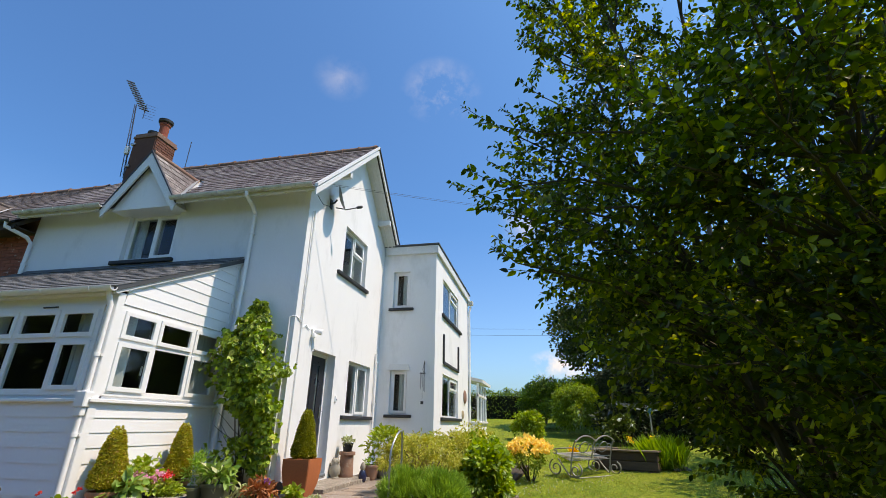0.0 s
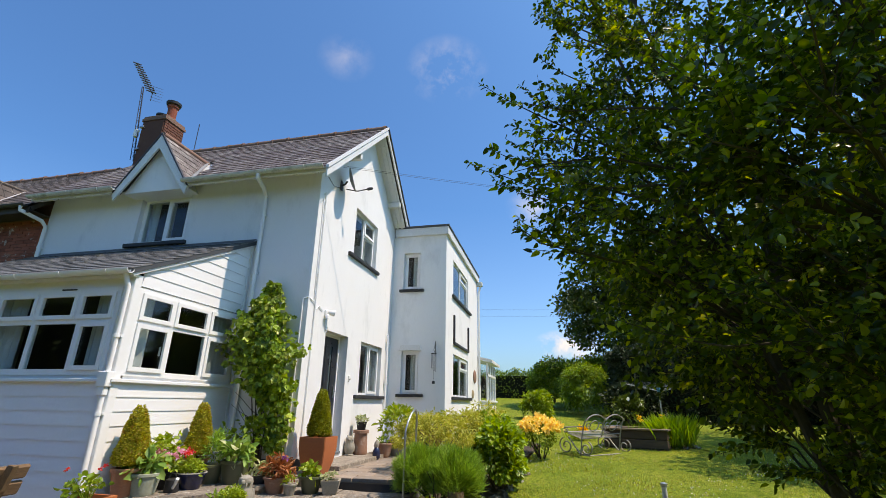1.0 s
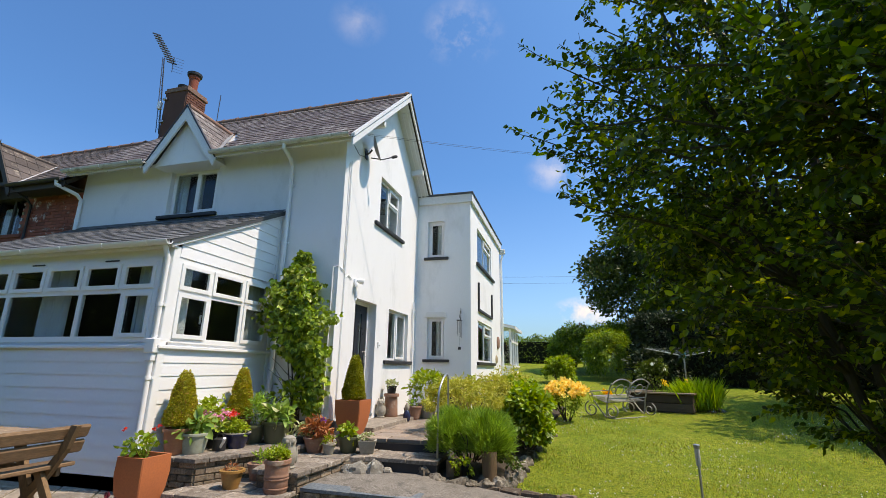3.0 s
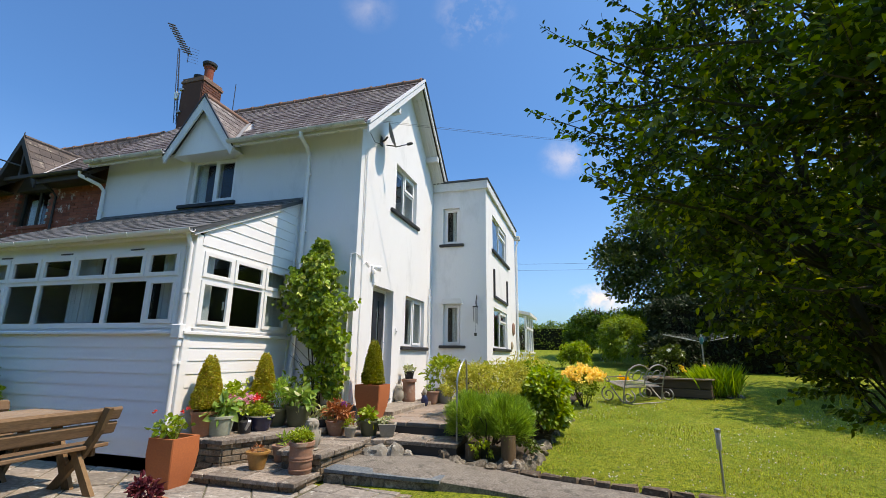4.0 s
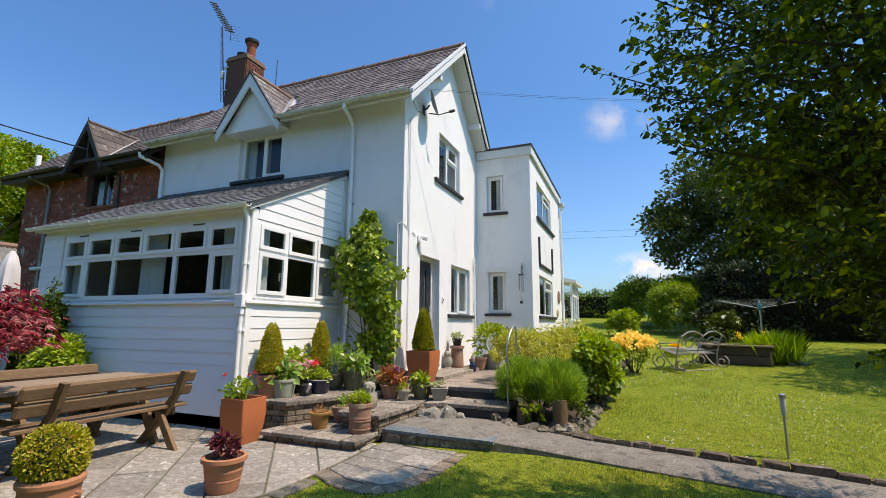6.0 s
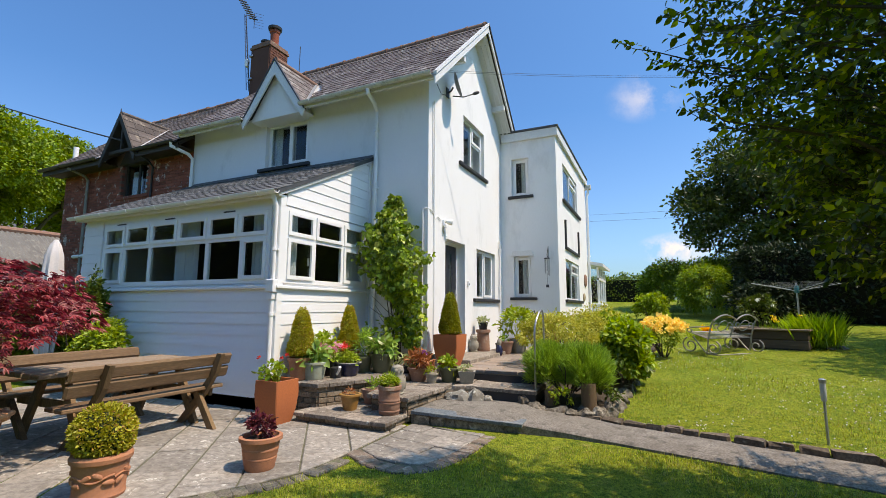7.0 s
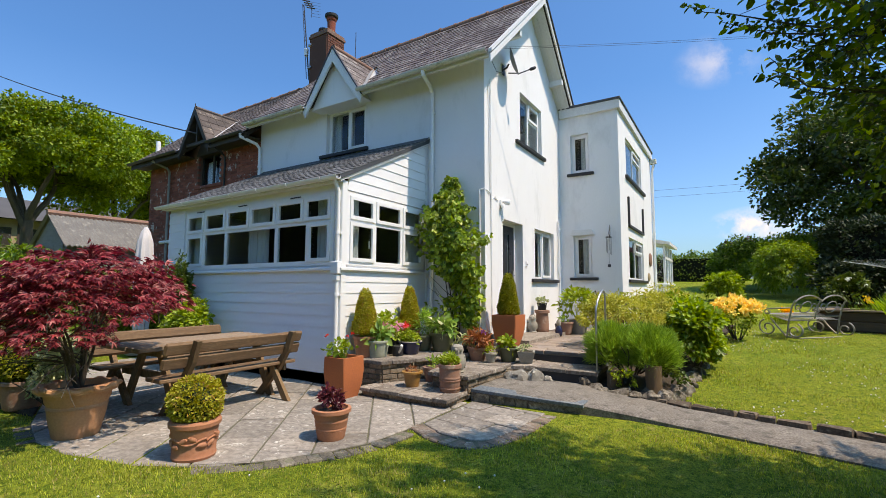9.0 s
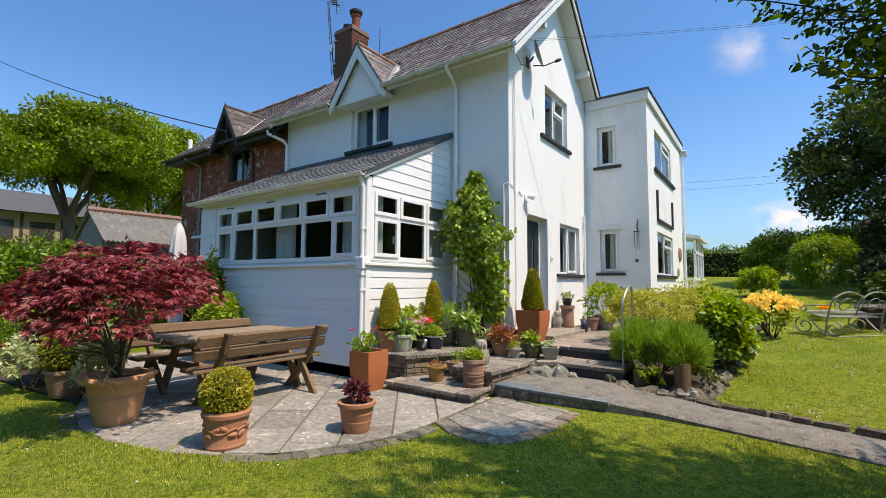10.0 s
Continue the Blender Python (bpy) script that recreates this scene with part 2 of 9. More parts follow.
ROCK = surf("garden_rock", (0.17, 0.145, 0.11), (0.28, 0.245, 0.195), 6, 30, 0.95, 0.9, (0.34, 0.31, 0.25), (0.55, 0.64), 9, spread=0.25, bite=0.5, depth=0.012)
SOIL = surf("dark_soil", (0.045, 0.032, 0.022), (0.08, 0.06, 0.042), 8, 60, 1.0, 0.9, world_space=True, depth=0.02)
BUFF_CLAY = surf("buff_terracotta", (0.56, 0.29, 0.145), (0.48, 0.24, 0.12), 4, 50, 0.85, 0.2, (0.30, 0.17, 0.10), (0.58, 0.80), 5)
TERRACOTTA = surf("terracotta", (0.50, 0.21, 0.105), (0.44, 0.19, 0.11), 4, 50, 0.85, 0.15, (0.55, 0.36, 0.25), (0.60, 0.82), 5, spread=0.08)
ORANGE_GLAZE = surf("orange_terracotta", (0.54, 0.16, 0.055), (0.48, 0.145, 0.06), 3, 50, 0.6, 0.08, (0.5, 0.26, 0.16), (0.66, 0.9), 4)
OLD_CLAY = surf("old_clay", (0.38, 0.20, 0.13), (0.30, 0.17, 0.12), 5, 40, 0.9, 0.3, (0.42, 0.36, 0.28), (0.55, 0.75), 6)
BLUE_GLAZE = surf("dark_blue_glaze", (0.012, 0.016, 0.05), (0.02, 0.025, 0.07), 4, 30, 0.18, 0.02, spec=0.6)
GREEN_GLAZE = surf("olive_glaze", (0.075, 0.085, 0.045), (0.11, 0.12, 0.07), 4, 30, 0.35, 0.03, spec=0.5)
SAGE_GLAZE = surf("sage_ceramic", (0.44, 0.45, 0.35), (0.34, 0.37, 0.28), 3, 30, 0.5, 0.06, (0.42, 0.42, 0.34), (0.6, 0.8), 5)
BLACK_POT = surf("black_plastic", (0.018, 0.018, 0.02), (0.03, 0.03, 0.032), 4, 30, 0.45, 0.02)
STONE_POT = surf("cast_stone", (0.40, 0.365, 0.30), (0.30, 0.275, 0.225), 4, 50, 0.9, 0.35, (0.2, 0.2, 0.15), (0.58, 0.78), 5)
TIMBER = surf("treated_timber", (0.245, 0.148, 0.080), (0.150, 0.090, 0.050), 2, 16, 0.75, 0.5, (0.10, 0.065, 0.042), (0.54, 0.72), 3, bite=0.45, spread=0.2, stretch=(14, 1.2, 14))
TIMBER_X = surf("treated_timber_leg", (0.25, 0.15, 0.072), (0.16, 0.098, 0.050), 2, 16, 0.75, 0.5, (0.09, 0.058, 0.038), (0.54, 0.72), 3, bite=0.4, spread=0.2, stretch=(8, 8, 1.2))
TABLE_TOP = surf("weathered_table_timber", (0.31, 0.225, 0.155), (0.215, 0.155, 0.108), 2, 16, 0.8, 0.5, (0.13, 0.098, 0.07), (0.55, 0.75), 3, bite=0.4, spread=0.18, stretch=(14, 1.2, 14))
SLEEPER = surf("old_sleeper", (0.065, 0.045, 0.032), (0.10, 0.072, 0.05), 3, 25, 0.9, 0.6, (0.15, 0.13, 0.11), (0.6, 0.8), 3, spread=0.2, stretch=(1.2, 12, 12))
BARK = surf("bark", (0.055, 0.043, 0.032), (0.10, 0.082, 0.06), 4, 40, 0.95, 0.7, stretch=(3, 3, 0.8), depth=0.01)
LOG = surf("log_bark", (0.13, 0.082, 0.045), (0.20, 0.13, 0.07), 5, 30, 0.95, 0.8, (0.24, 0.22, 0.17), (0.6, 0.75), 4, stretch=(4, 4, 0.8), depth=0.012)
IRON = surf("pewter_painted_iron", (0.27, 0.25, 0.22), (0.34, 0.32, 0.285), 8, 60, 0.5, 0.1, metal=0.1)
STEEL = surf("galvanised_steel", (0.42, 0.43, 0.44), (0.5, 0.51, 0.52), 8, 60, 0.38, 0.05, metal=0.9)
DARK_METAL = surf("dark_metal", (0.05, 0.05, 0.055), (0.08, 0.08, 0.085), 8, 60, 0.5, 0.05, metal=0.5)
CEMENT = surf("brown_cement_render", (0.145, 0.062, 0.043), (0.105, 0.048, 0.035), 2.2, 40, 0.95, 0.3, (0.20, 0.12, 0.09), (0.60, 0.78), 3.5, bite=0.25)
MUSTARD = surf("mustard_glaze", (0.42, 0.22, 0.06), (0.34, 0.17, 0.05), 5, 40, 0.4, 0.05, (0.5, 0.34, 0.16), (0.58, 0.78), 7, spec=0.5)
LAMP_TUBE = surf("milky_plastic", (0.62, 0.62, 0.58), (0.54, 0.54, 0.50), 8, 40, 0.4, 0.02)
EDGE_BLOCK = surf("brown_edging_block", (0.135, 0.10, 0.072), (0.21, 0.165, 0.12), 5, 40, 0.95, 0.6, (0.28, 0.25, 0.19), (0.58, 0.70), 9, bite=0.35, spread=0.25)
DOOR_GLASS = surf("dark_obscured_glass", (0.07, 0.10, 0.105), (0.10, 0.14, 0.145), 6, 40, 0.12, 0.08, spec=0.7)
DISH_GREY = surf("dish_grey", (0.34, 0.345, 0.35), (0.30, 0.305, 0.31), 6, 50, 0.5, 0.03)
DOOR_PAINT = surf("black_door_paint", (0.016, 0.018, 0.022), (0.022, 0.024, 0.03), 3, 40, 0.3, 0.03, spec=0.5)
CURTAIN = surf("curtain_cloth", (0.80, 0.80, 0.78), (0.72, 0.72, 0.70), 4, 90, 0.95, 0.2)
# indoor faces coloured near black; the unlit look is in the colour
ROOM = surf("unlit_room_plaster", (0.06, 0.057, 0.05), (0.045, 0.042, 0.038), 1.5, 30, 0.9, 0.05)
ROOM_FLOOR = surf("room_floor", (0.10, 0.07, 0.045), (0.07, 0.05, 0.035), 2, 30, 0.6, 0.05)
CANVAS = surf("white_canvas", (0.72, 0.70, 0.70), (0.62, 0.60, 0.61), 4, 70, 0.95, 0.2)
DARK_TIMBER = surf("dark_stained_timber", (0.045, 0.034, 0.028), (0.07, 0.055, 0.045), 4, 40, 0.7, 0.2)
CORRUGATED = surf("lichen_roof_sheet", (0.23, 0.218, 0.195), (0.16, 0.152, 0.14), 1.6, 20, 0.95, 0.3, (0.36, 0.34, 0.29), (0.56, 0.74), 4.5)
BOARD_GREY = surf("grey_weatherboard", (0.27, 0.265, 0.255), (0.20, 0.195, 0.19), 2, 25, 0.9, 0.3, stretch=(1, 1, 6))
TAN_WALL = surf("buff_wall", (0.44, 0.35, 0.22), (0.38, 0.30, 0.19), 2, 30, 0.9, 0.2)
GREY_ROOF = surf("grey_roof_tile", (0.075, 0.075, 0.082), (0.10, 0.10, 0.105), 1.5, 25, 0.8, 0.2)
GLASS = glass_mat("window_glass")
LAWN = lawn_mat()
BLADE = leaf_mat("grass_blade", (0.13, 0.19, 0.012), (0.60, 0.64, 0.10), 0.35, 0.6, (0.52, 0.44, 0.18), 0.16, patch=3.6)
EDGE_BRICK = surf("worn_edging_brick", (0.25, 0.185, 0.14), (0.21, 0.17, 0.135), 5, 50, 0.95, 0.5, (0.33, 0.31, 0.26), (0.54, 0.68), 12, bite=0.4, spread=0.2)
EDGE_STONE = surf("mossy_edge_mortar", (0.17, 0.15, 0.115), (0.22, 0.195, 0.155), 6, 45, 0.95, 0.6, (0.10, 0.115, 0.05), (0.54, 0.66), 7, bite=0.45, spread=0.25)
DAISY = surf("daisy_white", (0.85, 0.85, 0.82), (0.8, 0.8, 0.75), 5, 30, 0.8, 0.0)
L_TREE = leaf_mat("tree_leaf", (0.021, 0.046, 0.005), (0.125, 0.21, 0.016), 0.44, 0.36, (0.36, 0.43, 0.04), 0.18, patch=1.4)
L_FAR = leaf_mat("far_tree_leaf", (0.024, 0.046, 0.008), (0.075, 0.125, 0.018), 0.22, 0.5, patch=0.8)
L_OAK = leaf_mat("oak_leaf", (0.10, 0.175, 0.008), (0.28, 0.38, 0.025), 0.26, 0.5, patch=0.5)
L_HEDGE = leaf_mat("hedge_leaf", (0.04, 0.075, 0.010), (0.13, 0.19, 0.025), 0.22, 0.45, patch=1.6)
L_BORDER = leaf_mat("border_shrub_leaf", (0.045, 0.10, 0.010), (0.20, 0.32, 0.035), 0.30, 0.35, patch=2.0)
# dark leaf with the shade of the garden's far side in its colour
L_DARK = leaf_mat("shaded_leaf", (0.012, 0.025, 0.008), (0.03, 0.055, 0.014), 0.12, 0.6)
# near-black filling of the hedges: shade between leaves painted as colour
HEDGE_SHADE = surf("hedge_inner_shade", (0.010, 0.012, 0.006), (0.022, 0.020, 0.012), 6, 60, 1.0, 0.4)
L_BOX = leaf_mat("box_leaf", (0.22, 0.22, 0.014), (0.52, 0.48, 0.06), 0.3, 0.5, (0.40, 0.25, 0.06), 0.10)
L_BOX_GREEN = leaf_mat("box_leaf_green", (0.14, 0.165, 0.010), (0.34, 0.35, 0.03), 0.3, 0.5, (0.24, 0.18, 0.04), 0.08)
L_VINE = leaf_mat("vine_leaf", (0.07, 0.145, 0.010), (0.36, 0.50, 0.055), 0.34, 0.4, (0.48, 0.52, 0.10), 0.06, patch=4.0)
L_MAPLE = leaf_mat("red_maple_leaf", (0.11, 0.013, 0.017), (0.38, 0.055, 0.058), 0.30, 0.42, (0.46, 0.16, 0.14), 0.14, patch=3.0)
L_LAV = leaf_mat("lavender_leaf", (0.11, 0.24, 0.025), (0.36, 0.54, 0.09), 0.3, 0.6)
L_HYD = leaf_mat("hydrangea_leaf", (0.10, 0.19, 0.014), (0.33, 0.45, 0.045), 0.34, 0.38, patch=3.0)
L_ACER = leaf_mat("golden_acer_leaf", (0.27, 0.30, 0.04), (0.52, 0.50, 0.09), 0.35, 0.5)
L_HOSTA = leaf_mat("hosta_leaf", (0.13, 0.26, 0.045), (0.33, 0.46, 0.12), 0.28, 0.38, (0.55, 0.56, 0.32), 0.15)
L_LIME = leaf_mat("lime_leaf", (0.18, 0.27, 0.02), (0.33, 0.42, 0.05), 0.34, 0.45)
L_VARI = leaf_mat("variegated_leaf", (0.24, 0.30, 0.11), (0.55, 0.56, 0.33), 0.28, 0.5)
L_PURPLE = leaf_mat("purple_leaf", (0.07, 0.014, 0.020), (0.22, 0.045, 0.055), 0.26, 0.4)
L_RUST = leaf_mat("rust_leaf", (0.24, 0.085, 0.03), (0.42, 0.17, 0.06), 0.28, 0.5)
L_BUFF = leaf_mat("buff_grass", (0.36, 0.27, 0.09), (0.52, 0.43, 0.18), 0.3, 0.6)
L_SEDGE = leaf_mat("iris_leaf", (0.10, 0.22, 0.018), (0.28, 0.44, 0.05), 0.3, 0.45)
F_YELLOW = leaf_mat("yellow_petal", (0.84, 0.62, 0.11), (0.92, 0.78, 0.28), 0.3, 0.6)
F_GOLD = leaf_mat("gold_petal", (0.80, 0.50, 0.02), (0.9, 0.62, 0.04), 0.3, 0.6)
F_PINK = leaf_mat("pink_petal", (0.74, 0.24, 0.42), (0.88, 0.55, 0.66), 0.3, 0.6)
F_RED = leaf_mat("red_petal", (0.66, 0.045, 0.03), (0.80, 0.12, 0.06), 0.3, 0.6)
F_VIOLET = leaf_mat("violet_petal", (0.27, 0.08, 0.42), (0.42, 0.16, 0.58), 0.3, 0.6)
F_WHITE = leaf_mat("white_petal", (0.70, 0.72, 0.66), (0.8, 0.8, 0.75), 0.3, 0.6)

# ---- shapes ----
class Shape:
    """Vertices and faces gathered for one mesh."""

    def __init__(self):
        self.v, self.f = [], []

    def add(self, verts, faces):
        k = len(self.v)
        self.v += [tuple(p) for p in verts]
        self.f += [tuple(i + k for i in f) for f in faces]
        return self

    def box(self, x0, x1, y0, y1, z0, z1, c=0.0):
        if c <= 0:
            p = [(x, y, z) for z in (z0, z1) for y in (y0, y1) for x in (x0, x1)]
            return self.add(p, [(0, 2, 3, 1), (4, 5, 7, 6), (0, 1, 5, 4), (2, 6, 7, 3), (0, 4, 6, 2), (1, 3, 7, 5)])
        c = min(c, (x1 - x0) * 0.45, (y1 - y0) * 0.45, (z1 - z0) * 0.45)
        lo, hi, p, at = (x0, y0, z0), (x1, y1, z1), [], {}
        for sx in (0, 1):
            for sy in (0, 1):
                for sz in (0, 1):
                    s = (sx, sy, sz)
                    for a in range(3):
                        q = [(hi[i] if s[i] else lo[i]) for i in range(3)]
                        for i in range(3):
                            if i != a:
                                q[i] += -c if s[i] else c
                        at[s, a] = len(p)
                        p.append(q)
        f = []
        for a in range(3):
            b, d = (a + 1) % 3, (a + 2) % 3
            for sa in (0, 1):
                ring = []
                for sb, sd in ((0, 0), (1, 0), (1, 1), (0, 1)):
                    s = [0, 0, 0]
                    s[a], s[b], s[d] = sa, sb, sd
                    ring.append(at[tuple(s), a])
                f.append(ring if sa else ring[::-1])
        for a in range(3):
            b, d = (a + 1) % 3, (a + 2) % 3
            for sb in (0, 1):
                for sd in (0, 1):
                    s0, s1 = [0, 0, 0], [0, 0, 0]
                    s1[a] = 1
                    s0[b] = s1[b] = sb
                    s0[d] = s1[d] = sd
                    q = [at[tuple(s0), b], at[tuple(s1), b], at[tuple(s1), d], at[tuple(s0), d]]
                    f.append(q if (sb == sd) == (True) else q[::-1])
        for sx in (0, 1):
            for sy in (0, 1):
                for sz in (0, 1):
                    t = [at[(sx, sy, sz), a] for a in range(3)]
                    f.append(t if (sx + sy + sz) % 2 else t[::-1])
        return self.add(p, f)

    def prism(self, poly, z0, z1, top=None):
        """An upright prism on a polygon (counter-clockwise seen from above); top: its upper outline, if it tapers."""
        n, top = len(poly), top or poly
        p = [(x, y, z0) for x, y in poly] + [(x, y, z1) for x, y in top]
        return self.add(p, [tuple(range(n))[::-1], tuple(range(n, 2 * n))] + [(i, (i + 1) % n, n + (i + 1) % n, n + i) for i in range(n)])

    def extrude(self, poly3, step):
        """A flat polygon in space, drawn out by a vector."""
        n, d = len(poly3), Vector(step)
        p = [Vector(q) for q in poly3]
        return self.add(p + [q + d for q in p], [tuple(range(n))[::-1], tuple(range(n, 2 * n))] + [(i, (i + 1) % n, n + (i + 1) % n, n + i) for i in range(n)])

    def lathe(self, profile, n=20, cx=0.0, cy=0.0, wobble=0.0):
        p, f = [], []
        for k, (r, z) in enumerate(profile):
            for i in range(n):
                a = 2 * math.pi * i / n
                w = 1 + wobble * math.sin(3 * a + k)
                p.append((cx + r * w * math.cos(a), cy + r * w * math.sin(a), z))
        for k in range(len(profile) - 1):
            for i in range(n):
                j = (i + 1) % n
                f.append((k * n + i, k * n + j, (k + 1) * n + j, (k + 1) * n + i))
        f.append(tuple(range(n))[::-1])
        f.append(tuple((len(profile) - 1) * n + i for i in range(n)))
        return self.add(p, f)

    def tube(self, path, r, n=8, r1=None, flat=1.0):
        """A round bar along a line of points; r1: the radius at its end."""
        pts = [Vector(q) for q in path]
        r1 = r if r1 is None else r1
        p, f, side = [], [], None
        for k, q in enumerate(pts):
            t = (pts[min(k + 1, len(pts) - 1)] - pts[max(k - 1, 0)]).normalized()
            if side is None:
                side = t.orthogonal().normalized()
            side = (side - t * side.dot(t))
            side = side.normalized() if side.length > 1e-6 else t.orthogonal().normalized()
            up = t.cross(side)
            rr = r + (r1 - r) * k / max(1, len(pts) - 1)
            for i in range(n):
                a = 2 * math.pi * i / n
                p.append(q + side * (rr * math.cos(a)) + up * (rr * flat * math.sin(a)))
        for k in range(len(pts) - 1):
            for i in range(n):
                j = (i + 1) % n
                f.append((k * n + i, k * n + j, (k + 1) * n + j, (k + 1) * n + i))
        f.append(tuple(range(n))[::-1])
        f.append(tuple((len(pts) - 1) * n + i for i in range(n)))
        return self.add(p, f)

    def rock(self, cx, cy, cz, rx, ry, rz, rnd, n=9, rough=0.22):
        rows, p, f = (11 if n >= 12 else 6), [], []
        n = n if n < 12 else 20
        seed = rnd.random() * 50
        for k in range(rows + 1):
            th = math.pi * k / rows
            for i in range(n):
                a = 2 * math.pi * i / n
                d = Vector((math.sin(th) * math.cos(a), math.sin(th) * math.sin(a), math.cos(th)))
                s = 1 + rough * 2 * noise.noise(d * 1.6 + Vector((seed, 0, 0))) + rough * 0.55 * noise.noise(d * 4.5 + Vector((0, seed, 0)))
                p.append((cx + d.x * rx * s, cy + d.y * ry * s, cz + d.z * rz * s))
        for k in range(rows):
            for i in range(n):
                j = (i + 1) % n
                f.append((k * n + i, (k + 1) * n + i, (k + 1) * n + j, k * n + j))
        return self.add(p, f)

    def moved(self, m):
        self.v = [tuple(m @ Vector(p)) for p in self.v]
        return self

    def mesh(self, name, smooth=True):
        me = bpy.data.meshes.new(name)
        me.from_pydata(self.v, [], self.f)
        me.validate()
        if smooth:
            me.polygons.foreach_set("use_smooth", [True] * len(me.polygons))
            me.set_sharp_from_angle(angle=radians(38))
        me.update()
        return me


def put_mesh(name, me, material, parent=None, m=None):
    ob = new(name, me)
    if not me.materials:
        me.materials.append(material)
    if parent is not None:
        ob.parent = parent
    if m is not None:
        ob.matrix_basis = m
    return ob


def part(name, shape, material, parent=None, label="", smooth=True, m=None):
    """One mesh object under a thing or a part."""
    ob = put_mesh(name, shape.mesh(name, smooth), material, parent, m)
    return tagged(ob, label) if label else ob


def thing(name, x, y, z, label, category, group="", rz=0.0, kind=""):
    ob = new(name)
    ob.empty_display_size = 0.1
    ob.matrix_basis = pose(x, y, z, 0, 0, rz)
    return tagged(ob, label, category, group, kind)


def structure(name, shape, material, label, category, smooth=True):
    return tagged(part(name, shape, material, None, "", smooth), label, category, "", "structure")


def clip_poly(poly, hull):
    """The part of a polygon inside a convex, counter-clockwise hull."""
    out = list(poly)
    for i in range(len(hull)):
        (ax, ay), (bx, by) = hull[i], hull[(i + 1) % len(hull)]
        src, out = out, []
        side = lambda p: (bx - ax) * (p[1] - ay) - (by - ay) * (p[0] - ax)  # noqa: E731
        for k in range(len(src)):
            p, q = src[k], src[(k + 1) % len(src)]
            sp, sq = side(p), side(q)
            if sp >= 0:
                out.append(p)
            if (sp >= 0) != (sq >= 0):
                u = sp / (sp - sq)
                out.append((p[0] + (q[0] - p[0]) * u, p[1] + (q[1] - p[1]) * u))
        if not out:
            return []
    return out


def area(poly):
    return 0.5 * sum(poly[i][0] * poly[(i + 1) % len(poly)][1] - poly[(i + 1) % len(poly)][0] * poly[i][1] for i in range(len(poly)))


def inset(poly, d):
    """A convex polygon drawn in by d."""
    n, out = len(poly), []
    for i in range(n):
        p0, p1, p2 = Vector(poly[i - 1]), Vector(poly[i]), Vector(poly[(i + 1) % n])
        a, b = (p1 - p0), (p2 - p1)
        if a.length < 1e-5 or b.length < 1e-5:
            continue
        a, b = a.normalized(), b.normalized()
        na, nb = Vector((-a.y, a.x)), Vector((-b.y, b.x))
        k = (na + nb)
        k = k / max(0.35, 1 + na.dot(nb)) * d
        out.append((p1.x + k.x, p1.y + k.y))
    return out


# ---- leaves ----
def leaf_mesh(name, base, axis, normal, size, width=0.5, fold=0.25, curl=0.15):
    """Many single leaves as one mesh: at base, pointing along axis, facing normal (arrays of n x 3), each a folded blade of six points."""
    base, axis, normal = (np.asarray(a, float) for a in (base, axis, normal))
    size = np.asarray(size, float)[:, None]
    axis = axis / (np.linalg.norm(axis, axis=1, keepdims=True) + 1e-9)
    side = np.cross(axis, normal)
    side /= np.linalg.norm(side, axis=1, keepdims=True) + 1e-9
    nor = np.cross(side, axis)
    w = size * width * 0.5
    tip = base + axis * size - nor * size * curl
    l1 = base + axis * size * 0.30 + side * w * 0.9 + nor * w * fold
    l2 = base + axis * size * 0.68 + side * w * 0.75 + nor * w * fold - nor * size * curl * 0.4
    r1 = base + axis * size * 0.30 - side * w * 0.9 + nor * w * fold
    r2 = base + axis * size * 0.68 - side * w * 0.75 + nor * w * fold - nor * size * curl * 0.4
    n = len(base)
    v = np.stack([base, l1, l2, tip, r2, r1], 1).reshape(-1, 3)
    k = np.arange(n)[:, None] * 6
    faces = np.concatenate([k + np.array([[0, 3, 2, 1]]), k + np.array([[0, 5, 4, 3]])], 1).reshape(-1)
    me = bpy.data.meshes.new(name)
    me.vertices.add(len(v))
    me.vertices.foreach_set("co", v.ravel())
    me.loops.add(len(faces))
    me.loops.foreach_set("vertex_index", faces.astype(np.int32))
    me.polygons.add(2 * n)
    me.polygons.foreach_set("loop_start", np.arange(0, 8 * n, 4, dtype=np.int32))
    me.polygons.foreach_set("loop_total", np.full(2 * n, 4, dtype=np.int32))
    me.update(calc_edges=True)
    return me


def unit(a):
    return a / (np.linalg.norm(a, axis=1, keepdims=True) + 1e-9)


def bush_points(rng, centre, radii, n, lumps=26, lump=0.34, hollow=0.55):
    """Points in uneven lumps over an ellipsoid, and the way out from its middle at each."""
    centre, radii = np.array(centre), np.array(radii)
    d = unit(rng.normal(size=(lumps, 3)))
    d[:, 2] = np.where(d[:, 2] < -0.45, -d[:, 2], d[:, 2])
    mid = d * (hollow + (0.86 - hollow) * rng.random((lumps, 1)) ** 0.5)
    sz = lump * (0.6 + 0.8 * rng.random(lumps))
    pick = rng.integers(0, lumps, n)
    off = unit(rng.normal(size=(n, 3))) * (rng.random((n, 1)) ** 0.45)
    q = mid[pick] + off * sz[pick][:, None]
    out = unit(off * 0.9 + mid[pick])
    return centre + q * radii, out


